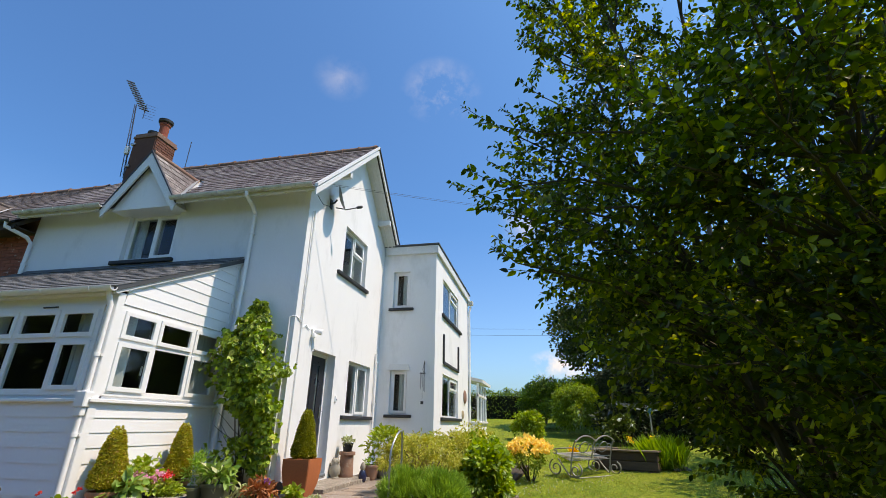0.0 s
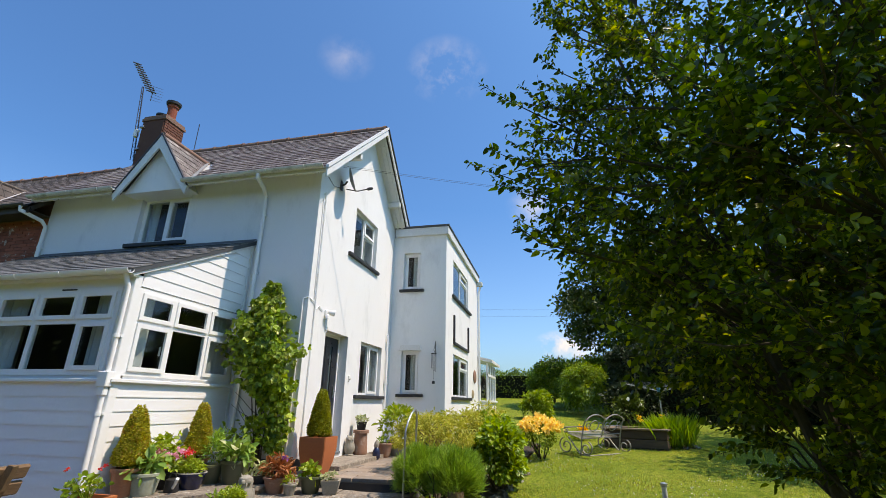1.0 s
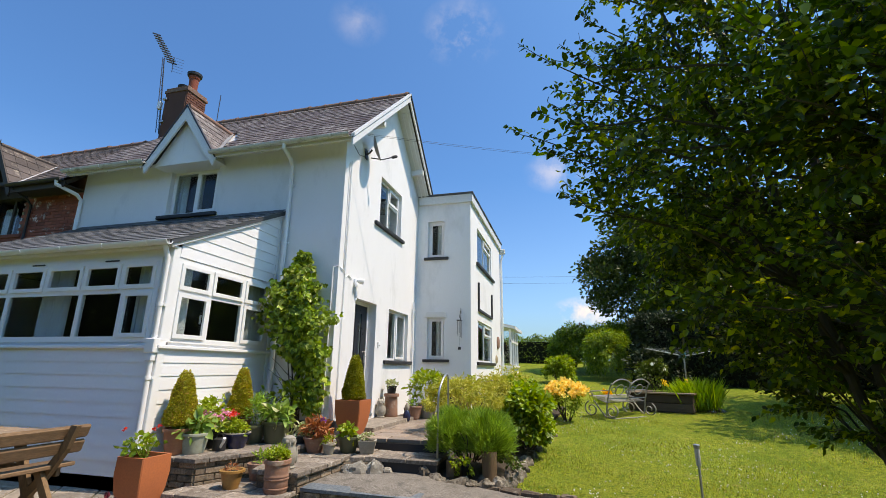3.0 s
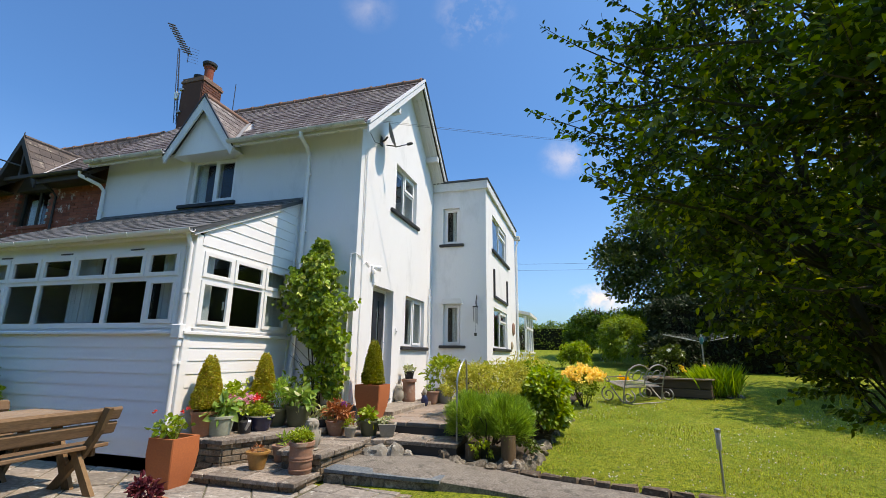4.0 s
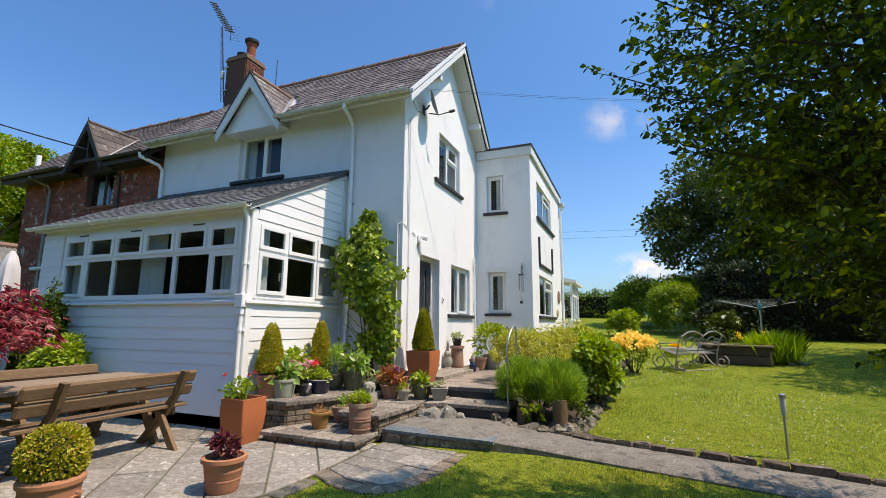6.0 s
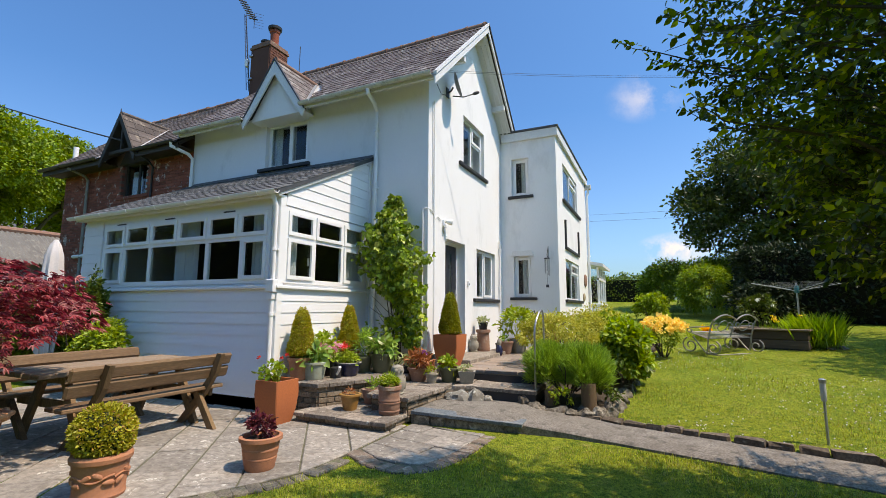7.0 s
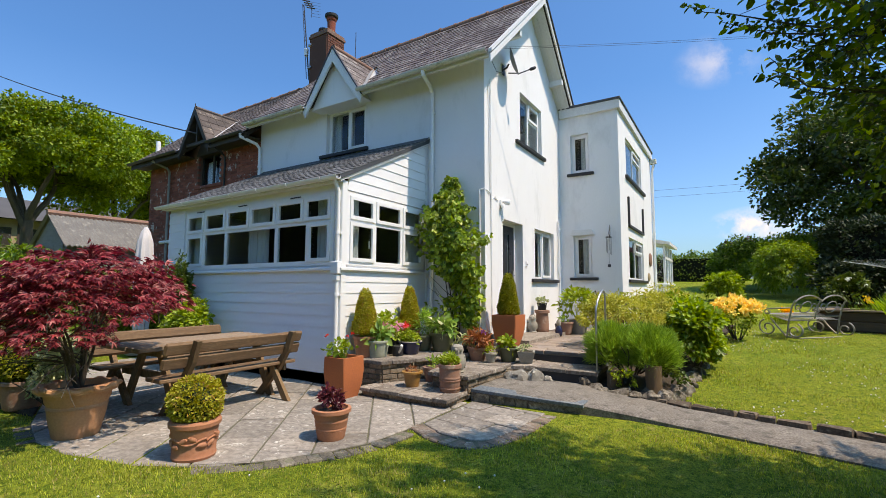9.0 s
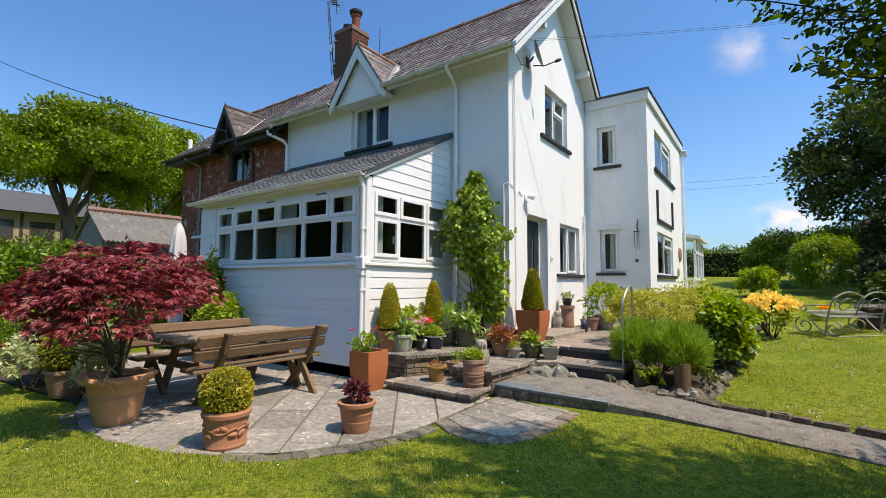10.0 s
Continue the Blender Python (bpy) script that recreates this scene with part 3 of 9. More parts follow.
def foliage(name, rng, base, out, size, width, material, parent, droop=0.25, flat=0.5, fold=0.3, label="", curl=0.15):
    """Leaves at the given points, each growing outwards, hanging a little, mostly face up."""
    n = len(base)
    axis = unit(out + rng.normal(size=(n, 3)) * 0.7)
    axis[:, 2] -= droop
    nor = unit(rng.normal(size=(n, 3)) * (1 - flat) + np.array([0, 0, 1.0]) * flat + out * 0.35)
    s = size * (0.65 + 0.7 * rng.random(n))
    ob = put_mesh(name, leaf_mesh(name, base, axis, nor, s, width, fold, curl), material, parent)
    return tagged(ob, label) if label else ob


def blades(name, rng, roots, height, lean, width, material, parent, label=""):
    """Grassy blades that rise from their roots and bend over."""
    n = len(roots)
    a = rng.random(n) * 2 * math.pi
    k = lean * (0.3 + 0.9 * rng.random(n))
    axis = np.stack([np.cos(a) * k, np.sin(a) * k, np.ones(n)], 1)
    nor = np.stack([np.cos(a), np.sin(a), np.zeros(n)], 1) + rng.normal(size=(n, 3)) * 0.2
    s = height * (0.6 + 0.6 * rng.random(n))
    ob = put_mesh(name, leaf_mesh(name, roots, axis, nor, s, width, 0.2, -0.12), material, parent)
    return tagged(ob, label) if label else ob


def limb(shape, rng, start, way, length, r, bend=0.25, up=0.1, seg=6, n=7, end=0.35):
    """One wandering branch; gives back its points."""
    p, d, pts = np.array(start, float), np.array(way, float), []
    d /= np.linalg.norm(d)
    for i in range(seg + 1):
        pts.append(p.copy())
        d = d + rng.normal(size=3) * bend * 0.5 + np.array([0, 0, up])
        d /= np.linalg.norm(d)
        p = p + d * length / seg
    shape.tube(pts, r, n, r * end)
    return pts, d

# ---- ground ----
def ground_z(x, y):
    """The lawn: level by the terrace, rising gently towards the far hedge."""
    rise = 0.076 * max(0.0, y + 1.75)
    rise = min(rise, 2.0) if y < 26 else 2.0
    soft = 0.012 * math.sin(x * 1.7 + y * 0.6) + 0.01 * math.sin(y * 2.1 - x * 0.4)
    return -0.022 + rise + soft * min(1.0, max(0.0, abs(y + 2.6)))


def ground_sheet():
    xs = sorted(set([-900, -300, -120, -60, -40] + [-30 + 2 * i for i in range(8)] + [-14 + 0.5 * i for i in range(61)] + [18, 22, 28, 40, 60, 120, 300, 900]))
    ys = sorted(set([-900, -300, -100, -50, -30, -20, -15] + [-12 + 0.5 * i for i in range(77)] + [28, 32, 40, 60, 120, 300, 900]))
    s = Shape()
    v = [(x, y, ground_z(x, y)) for y in ys for x in xs]
    w = len(xs)
    s.add(v, [(j * w + i, j * w + i + 1, (j + 1) * w + i + 1, (j + 1) * w + i) for j in range(len(ys) - 1) for i in range(w - 1)])
    return structure("ground", s, LAWN, "mown green lawn with mossy and dry patches", "lawn")


ground_sheet()

PATIO = [(-6.6, -3.6), (-2.6, -5.2), (-1.9, -5.36), (-1.27, -5.36), (-0.51, -5.17), (0.0, -4.86), (0.28, -4.54), (0.58, -4.08), (0.72, -3.72), (0.76, -3.3), (0.76, -2.0), (-6.6, -2.0)]
APRON = [(0.77, -3.1), (1.1, -3.33), (1.45, -3.4), (1.7, -3.22), (1.8, -2.8), (1.84, -1.9), (0.77, -1.8)]
TIER_Z, MID_Z, LOW_Z, PATH_Z, STEP_Z, TERR_Z, DOOR_Z = 0.41, 0.31, 0.11, 0.14, 0.30, 0.45, 0.60

structure("patio_bed", Shape().prism(PATIO, -0.12, -0.012), JOINT, "mossy mortar bed of a stone patio", "patio")
structure("border_soil", Shape().prism([(-9.0, -5.5), (-4.8, -5.25), (-3.0, -5.06), (-6.6, -3.62), (-9.0, -2.4)], -0.15, 0.012), SOIL, "dark soil of the planted border beside the patio", "flower bed")
structure("apron_bed", Shape().prism(APRON, -0.12, -0.012), JOINT, "mossy mortar bed of small paving", "paving")

# path: old tarmac, front edge standing a little proud of the lower lawn
PATH_LOW = [(0.74, -1.87), (1.75, -1.83), (2.1, -1.78), (2.6, -1.72), (3.1, -1.74), (4.1, -1.94), (6.0, -2.4), (10.0, -3.4), (16.0, -4.8)]
PATH_HIGH = [(0.74, -0.62), (1.75, -0.74), (2.1, -0.80), (2.6, -0.90), (3.1, -1.00), (4.1, -1.24), (6.0, -1.62), (10.0, -2.55), (16.0, -3.9)]


def path_shape():
    s, n = Shape(), len(PATH_LOW)
    zs = [0.14, 0.132, 0.11, 0.065, 0.032, 0.018, 0.010, 0.005, 0.0]
    v = []
    for (a, b), (c, d), z0 in zip(PATH_LOW, PATH_HIGH, zs):
        z, zh = max(z0, ground_z(a, b) + 0.014), max(z0, ground_z(c, d) + 0.012)
        v += [(a, b, -0.15), (a, b, z - 0.02), (a + 0.01, b + 0.03, z), ((a + c) / 2, (b + d) / 2, (z + zh) / 2 + 0.014), (c, d, zh), (c, d, -0.15)]
    f = []
    for i in range(n - 1):
        for k in range(5):
            f.append((i * 6 + k, (i + 1) * 6 + k, (i + 1) * 6 + k + 1, i * 6 + k + 1))
    f += [tuple(range(6)), tuple((n - 1) * 6 + k for k in range(6))[::-1]]
    return s.add(v, f)


structure("path", path_shape(), PATH, "worn grey tarmac garden path with a crumbling edge", "path")
# terrace by the door, two steps up from the path
structure("terrace", Shape().prism([(0.02, -0.25), (1.9, -0.12), (1.95, 4.18), (0.02, 4.18)], 0.0, TERR_Z - 0.012), STONE_MORTAR, "raised paved terrace by the side door", "terrace")
structure("step_base", Shape().box(1.2, 2.02, -0.78, -0.16, 0.0, STEP_Z - 0.045), BLACK, "dark step riser below the terrace", "step")
structure("tier_top_bed", Shape().prism([(-1.18, -2.1), (-0.52, -2.1), (-0.14, -1.38), (0.1, -0.9), (0.3, -0.05), (-1.18, -0.05)], 0.0, TIER_Z - 0.05), STONE_MORTAR, "core of a raised brick plant tier", "plant tier")
structure("tier_mid_bed", Shape().prism([(0.2, -1.9), (0.7, -1.9), (0.78, -0.95), (1.2, -0.75), (1.2, -0.22), (0.25, -0.22), (-0.1, -1.2)], 0.0, MID_Z - 0.05), STONE_MORTAR, "core of a middle brick plant tier", "plant tier")
structure("tier_low_bed", Shape().prism([(-0.62, -2.36), (0.66, -2.36), (0.66, -1.8), (0.12, -1.2), (-0.1, -1.2), (-0.56, -2.05)], 0.0, LOW_Z - 0.045), STONE_MORTAR, "core of a low brick plant step", "plant tier")

# ---- the white house ----
house = thing("house", 0, 0, 0, "white rendered two-storey end house with slate roof and black sills", "house")
APEX_Y, APEX_Z, PITCH = 2.27, 7.85, 0.92
PARTY_X = -6.28


def roof_z(y):
    return APEX_Z - PITCH * abs(y - APEX_Y)


def wall_grid(s, frame_m, u0, u1, z0, z1, depth, holes):
    """A wall of that depth with rectangular openings (u0, u1, z0, z1), in u along, w inwards, z up; laid out by the matrix."""
    us = sorted({u0, u1, *[h[0] for h in holes], *[h[1] for h in holes]})
    zs = sorted({z0, z1, *[h[2] for h in holes], *[h[3] for h in holes]})
    own = Shape()
    cells = {}
    for i in range(len(us) - 1):
        for k in range(len(zs) - 1):
            cu, cz = (us[i] + us[i + 1]) / 2, (zs[k] + zs[k + 1]) / 2
            cells[i, k] = not any(h[0] < cu < h[1] and h[2] < cz < h[3] for h in holes)
    p, at = [], {}
    for w in (0, 1):
        for i, u in enumerate(us):
            for k, z in enumerate(zs):
                at[w, i, k] = len(p)
                p.append((u, depth * w, z))
    f = []
    for (i, k), solid in cells.items():
        if not solid:
            continue
        f.append((at[0, i, k], at[0, i + 1, k], at[0, i + 1, k + 1], at[0, i, k + 1]))
        f.append((at[1, i, k], at[1, i, k + 1], at[1, i + 1, k + 1], at[1, i + 1, k]))
        for di, dk, a, b in ((-1, 0, (i, k), (i, k + 1)), (1, 0, (i + 1, k + 1), (i + 1, k)), (0, -1, (i + 1, k), (i, k)), (0, 1, (i, k + 1), (i + 1, k + 1))):
            if not cells.get((i + di, k + dk), False):
                f.append((at[(0, *a)], at[(0, *b)], at[(1, *b)], at[(1, *a)]))
    own.add(p, f)
    own.moved(frame_m)
    s.add(own.v, own.f)
    return s


# u along the wall, seen from outside to the right; w into the wall
FRONT = Matrix(((1, 0, 0, 0), (0, 1, 0, 0), (0, 0, 1, 0), (0, 0, 0, 1)))
GABLE = Matrix(((0, -1, 0, 0), (1, 0, 0, 0), (0, 0, 1, 0), (0, 0, 0, 1)))


def on_front(y=0.0):
    return Matrix.Translation((0, y, 0)) @ FRONT


def on_side(x=0.0):
    return Matrix.Translation((x, 0, 0)) @ GABLE


DW = (-3.95, -2.78, 4.34, 5.33)                      # dormer window opening
UW, LW, DR = (1.64, 2.92, 4.41, 5.51), (2.38, 3.64, 1.60, 2.70), (0.73, 1.70, 0.60, 2.70)
part("wall", wall_grid(Shape(), on_front(), PARTY_X, 0.0, -0.1, 5.64, 0.3, [DW]), RENDER, house)
gs = wall_grid(Shape(), on_side(), 0.3, 4.62, -0.1, 5.62, 0.3, [UW, LW, DR])
gs.extrude([(0, 0.3, 5.62), (0, 4.62, 5.62), (0, 4.62, roof_z(4.62)), (0, APEX_Y, APEX_Z - 0.12), (0, 0.3, roof_z(0.3) - 0.06)], (-0.3, 0, 0))
part("wall", gs, RENDER, house)
part("wall", Shape().box(PARTY_X, -0.3, 4.35, 4.62, -0.1, 5.6), RENDER, house)
part("plinth", Shape().box(-1.19, 0.012, -0.014, 0.2, -0.1, 0.62, 0.004).box(-0.1, 0.014, -0.012, 0.72, -0.1, 0.60, 0.004), BLACK, house, "black painted plinth")
part("corner_bead", Shape().box(-0.055, 0.006, -0.006, 0.055, 0.62, 5.2, 0.004), RENDER, house)
# rooms behind the windows, indoor gloom put into their near-black colour
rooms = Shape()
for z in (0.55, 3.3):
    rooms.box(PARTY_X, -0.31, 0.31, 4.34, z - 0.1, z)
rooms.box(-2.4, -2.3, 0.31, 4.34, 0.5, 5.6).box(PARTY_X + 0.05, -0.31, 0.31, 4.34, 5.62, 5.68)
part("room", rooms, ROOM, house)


def window(parent, m, hole, recess, lights, sill=None, sill_t=0.07, sill_out=0.06, bar=0.055, material=None, sill_mat=None, lintel=False):
    """A glazed frame in an opening. lights: rectangles in the opening's own fractions (u0, u1, v0, v1); a fifth 1 marks an opening sash."""
    material = material or UPVC
    u0, u1, z0, z1 = hole
    w, h = u1 - u0, z1 - z0
    s, t = Shape(), 0.05
    cells = [(u0 + w * a, u0 + w * b, z0 + h * c, z0 + h * d, *e) for a, b, c, d, *e in lights]
    s = wall_grid(s, Matrix.Identity(4), u0, u1, z0, z1, t, [(a + bar * 0.5 * (1 + (a < u0 + .001)), b - bar * 0.5 * (1 + (b > u1 - .001)), c + bar * 0.5 * (1 + (c < z0 + .001)), d - bar * 0.5 * (1 + (d > z1 - .001))) for a, b, c, d, *e in cells])
    s.moved(m @ Matrix.Translation((0, recess, 0)))
    win = part("window", s, material, parent, "", False)
    for a, b, c, d, *e in cells:
        a, b = a + bar * 0.5 * (1 + (a < u0 + .001)), b - bar * 0.5 * (1 + (b > u1 - .001))
        c, d = c + bar * 0.5 * (1 + (c < z0 + .001)), d - bar * 0.5 * (1 + (d > z1 - .001))
        if e:
            q = 0.042
            sash = wall_grid(Shape(), Matrix.Identity(4), a - 0.012, b + 0.012, c - 0.012, d + 0.012, 0.035, [(a + q, b - q, c + q, d - q)])
            part("sash", sash.moved(m @ Matrix.Translation((0, recess - 0.022, 0))), material, win, "", False)
            a, b, c, d = a + q, b - q, c + q, d - q
        pane = Shape().box(a - 0.004, b + 0.004, 0.014, 0.02, c - 0.004, d + 0.004)
        part("pane", pane.moved(m @ Matrix.Translation((0, recess, 0))), GLASS, win, "", False)
        if e:
            hd = Shape().box((a + b) / 2 - 0.05, (a + b) / 2 + 0.05, 0.055, 0.075, c - 0.03, c - 0.015, 0.004) if d - c < 0.4 else Shape().box(b + 0.012, b + 0.026, 0.05, 0.08, (c + d) / 2 - 0.07, (c + d) / 2 + 0.05, 0.004)
            part("handle", hd.moved(m @ Matrix.Translation((0, recess, 0))), UPVC, win)
    if sill:
        a, b = sill
        part("sill", Shape().box(a, b, -sill_out, recess + 0.02, z0 - sill_t, z0 + 0.005, 0.01).moved(m), sill_mat or BLACK, win, "black painted stone sill")
    if lintel:
        l = Shape()
        l.extrude([(u0 - 0.07, -0.05, z1 - 0.005), (u1 + 0.07, -0.05, z1 - 0.005), (u1 + 0.01, -0.05, z1 + 0.13), (u0 - 0.01, -0.05, z1 + 0.13)], (0, 0.06, 0))
        part("lintel", l.moved(m), TRIM, win, "white rendered hood")
    return win


window(house, on_front(), DW, 0.10, [(0.0, 0.52, 0, 1), (0.52, 1, 0, 1, 1)], (-4.12, -2.70), bar=0.075)
window(house, on_side(), UW, 0.09, [(0, 0.5, 0, 1), (0.5, 1, 0, 0.62), (0.5, 1, 0.62, 1, 1)], (1.38, 3.06))
window(house, on_side(), LW, 0.09, [(0, 0.5, 0, 1), (0.5, 1, 0, 1, 1)], (2.16, 3.86))


def curtain(m, u0, u1, z0, z1, w, label="pale gathered curtain behind glass"):
    s, n = Shape(), max(10, int((u1 - u0) / 0.02))
    pts = [(u0 + (u1 - u0) * i / n, w + 0.022 * math.sin(i * 1.25) + 0.008 * math.sin(i * 0.5)) for i in range(n + 1)]
    v = [(a, b, z) for z in (z0, z1) for a, b in pts]
    s.add(v, [(i, i + 1, n + 2 + i, n + 1 + i) for i in range(n)])
    s.add([(a, b + 0.012, z) for a, b, z in v], [(n + 1 + i, n + 2 + i, i + 1, i) for i in range(n)])
    return tagged(part("curtain", s.moved(m), CURTAIN), label, "curtain", "curtains")


curtain(on_front(), -3.9, -3.68, 4.4, 5.33, 0.22)
curtain(on_front(), -3.42, -3.30, 4.4, 5.33, 0.22)
curtain(on_side(), 1.66, 1.86, 4.45, 5.5, 0.24)
curtain(on_side(), 2.55, 2.72, 4.45, 5.5, 0.24)
curtain(on_side(), 2.40, 2.62, 1.65, 2.7, 0.24)
curtain(on_side(), 3.2, 3.6, 1.65, 2.7, 0.24)

# door: black, two tall frosted strips, in a white frame set deep in the wall
md = on_side()
frame_s = wall_grid(Shape(), Matrix.Identity(4), DR[0], DR[1], DR[2], DR[3], 0.07, [(DR[0] + 0.05, DR[1] - 0.05, DR[2] + 0.04, DR[3] - 0.06)])
part("door_frame", frame_s.moved(md @ Matrix.Translation((0, 0.17, 0))), UPVC, house, "", False)
a, b, c, d = DR[0] + 0.05, DR[1] - 0.05, DR[2] + 0.04, DR[3] - 0.06
leaf_s = wall_grid(Shape(), Matrix.Identity(4), a, b, c, d, 0.05, [(a + 0.20, a + 0.29, c + 0.30, d - 0.16), (b - 0.31, b - 0.22, c + 0.30, d - 0.16)])
leaf_s.box(a + 0.36, b - 0.38, -0.008, 0.0, c + 0.30, d - 0.16, 0.004)
door = part("door", leaf_s.moved(md @ Matrix.Translation((0, 0.185, 0))), DOOR_PAINT, house, "black panelled door with two frosted strips", False)
for k in (a + 0.20, b - 0.31):
    part("pane", Shape().box(k - 0.004, k + 0.094, 0.02, 0.03, c + 0.296, d - 0.156).moved(md @ Matrix.Translation((0, 0.185, 0))), DOOR_GLASS, door)
part("handle", Shape().box(b - 0.075, b - 0.045, -0.02, 0.0, c + 0.9, c + 1.12, 0.004).tube([(b - 0.06, -0.05, c + 1.02), (b - 0.17, -0.05, c + 1.02)], 0.009).tube([(b - 0.06, -0.05, c + 1.02), (b - 0.06, 0, c + 1.02)], 0.009).moved(md @ Matrix.Translation((0, 0.185, 0))), STEEL, door, "chrome lever handle")
part("threshold", Shape().box(DR[0], DR[1], -0.02, 0.17, DOOR_Z - 0.04, DOOR_Z + 0.005, 0.008).moved(md), SLATE_STEP, house)
bell = thing("doorbell", 0.0, 1.86, 1.9, "small white doorbell box on the rendered wall", "doorbell")
part("case", Shape().box(0, 0.03, -0.03, 0.03, -0.06, 0.06, 0.008), UPVC, bell)
part("button", Shape().lathe([(0.014, 0), (0.014, 0.008), (0.009, 0.011)], 12).moved(pose(0.03, 0, -0.01, 0, 90, 0)), DARK_METAL, bell)


# ---- roofs ----
def slope(parent_ob, x0, x1, y_low, y_top, z_low, z_top, material, skip=None, rest=None, singles=None, w=0.27, gauge=0.20, seed=3, thick=0.11, base_mat=None, cut=None):
    """A slated slope between two levels, running along x: boarding below, slates lapped above. singles: the stretch whose slates are objects."""
    rnd = random.Random(seed)
    run = Vector((0, y_top - y_low, z_top - z_low))
    length, up = run.length, run.normalized()
    nrm = Vector((1, 0, 0)).cross(up)
    if nrm.z < 0:
        nrm = -nrm
    s = Shape()
    lo, hi = Vector((x0, y_low, z_low)), Vector((x0, y_top, z_top))
    if cut:
        cx, half, yb = cut
        zb = z_low + (yb - y_low) / (y_top - y_low) * (z_top - z_low)
        for e, sg in ((x0, -1), (x1, 1)):
            poly = [Vector((e, y_low, z_low)), Vector((cx + sg * half, y_low, z_low)), Vector((cx, yb, zb)), hi + Vector((cx - x0, 0, 0)), Vector((e, y_top, z_top))]
            s.extrude([q - nrm * 0.03 for q in poly], nrm * (0.03 - thick))
    else:
        s.extrude([lo - nrm * 0.03, hi - nrm * 0.03, hi - nrm * thick, lo - nrm * thick], (x1 - x0, 0, 0))
    base = part("roof", s, base_mat or DARK_TIMBER, parent_ob, "", False)
    one = Shape().box(-w / 2 + 0.003, w / 2 - 0.003, 0, gauge * 1.75, 0, 0.009).mesh("slate", False)
    one.materials.append(material)
    tilt = math.atan2(0.010, gauge)
    rot = Matrix((Vector((1, 0, 0)), up, nrm)).transposed().to_4x4()
    rows, made = int(length / gauge), 0
    joined = Shape()
    for r in range(rows + 1):
        for c in range(int((x1 - x0) / w) + 2):
            x = x0 + w * (c + (0.5 if r % 2 else 0.0))
            xa, xb = max(x - w / 2, x0 - 0.01), min(x + w / 2, x1 + 0.025)
            if xb - xa < 0.05:
                continue
            if skip and skip(x, r * gauge / length):
                continue
            at = Vector((x, y_low, z_low)) + up * (r * gauge - 0.03) + nrm * (0.004 + rnd.uniform(-0.002, 0.003))
            if r * gauge + gauge * 1.4 > length + 0.12:
                at = Vector((x, y_low, z_low)) + up * (length - gauge * 1.7) + nrm * 0.012
            mm = Matrix.Translation(at) @ rot @ pose(0, 0, 0.012, -math.degrees(tilt), rnd.uniform(-0.8, 0.8), rnd.uniform(-0.9, 0.9))
            if singles and singles(x, r) and made < 300 and xb - xa > w - 0.002:
                put_mesh("slate", one, material, base, mm)
                made += 1
            else:
                b = Shape().box(xa - x + 0.003, xb - x - 0.003, 0, gauge * 1.75, 0, 0.009).moved(mm)
                joined.add(b.v, b.f)
    if joined.v:
        tagged(part("slating", joined, rest or material, base, "", False), kind="stuff")
    return base


EAVE_Y = -0.43
DORM_X = -3.37


def in_dormer(x, k):
    y = EAVE_Y + k * (APEX_Y - EAVE_Y)
    half = 0.80 * (1 - max(0.0, y + 0.1) / 1.05)
    return y < 0.95 and abs(x - DORM_X) < half


slope(house, PARTY_X, 0.34, EAVE_Y, APEX_Y, roof_z(EAVE_Y), APEX_Z, SLATE, in_dormer, SLATE_REST, lambda x, r: x > -4.4, seed=5, base_mat=TRIM, cut=(DORM_X, 0.82, 0.85))
slope(house, PARTY_X, 0.34, 4.97, APEX_Y, roof_z(4.97), APEX_Z, SLATE_REST, None, SLATE_REST, None, w=0.3, gauge=0.24, seed=6)
ridge_tile = Shape().tube([(0, 0, 0), (0.44, 0, 0)], 0.085, 10).tube([(0.40, 0, 0), (0.45, 0, 0)], 0.10, 10).mesh("ridge_tile")
ridge_tile.materials.append(RIDGE)
for i in range(15):
    put_mesh("ridge_tile", ridge_tile, RIDGE, house, pose(0.30 - 0.44 * (i + 1), APEX_Y, APEX_Z + 0.0 + 0.006 * math.sin(i * 2.3), 0, 0.3 * math.sin(i * 1.7), 0))


def board_along(p, q, depth, thick, side):
    """A board from p to q (points of its upper edge), hanging depth below it."""
    p, q, d = Vector(p), Vector(q), Vector(side).normalized() * thick
    return Shape().extrude([p, q, q + Vector((0, 0, -depth)), p + Vector((0, 0, -depth))], d)


top = (0.372, APEX_Y, APEX_Z - 0.03)
part("bargeboard", board_along((0.372, EAVE_Y - 0.06, roof_z(EAVE_Y - 0.06) - 0.03), top, 0.14, 0.03, (-1, 0, 0)), TRIM, house, "", False)
part("bargeboard", board_along(top, (0.372, 4.75, roof_z(4.75) - 0.03), 0.14, 0.03, (-1, 0, 0)), TRIM, house, "", False)
part("verge_board", board_along((0.392, EAVE_Y - 0.06, roof_z(EAVE_Y - 0.06) + 0.06), (0.392, APEX_Y, APEX_Z + 0.055), 0.065, 0.06, (-1, 0, 0)), TRIM, house, "", False)
part("verge_trim", board_along((0.40, APEX_Y, APEX_Z + 0.03), (0.40, 4.75, roof_z(4.75) + 0.015), 0.05, 0.06, (-1, 0, 0)), DARK_METAL, house, "", False)
sof = Shape()
sof.extrude([(0.31, EAVE_Y + 0.1, roof_z(EAVE_Y + 0.1) - 0.13), (0.31, APEX_Y, APEX_Z - 0.13), (0.31, APEX_Y, APEX_Z - 0.145), (0.31, EAVE_Y + 0.1, roof_z(EAVE_Y + 0.1) - 0.145)], (-0.33, 0, 0))
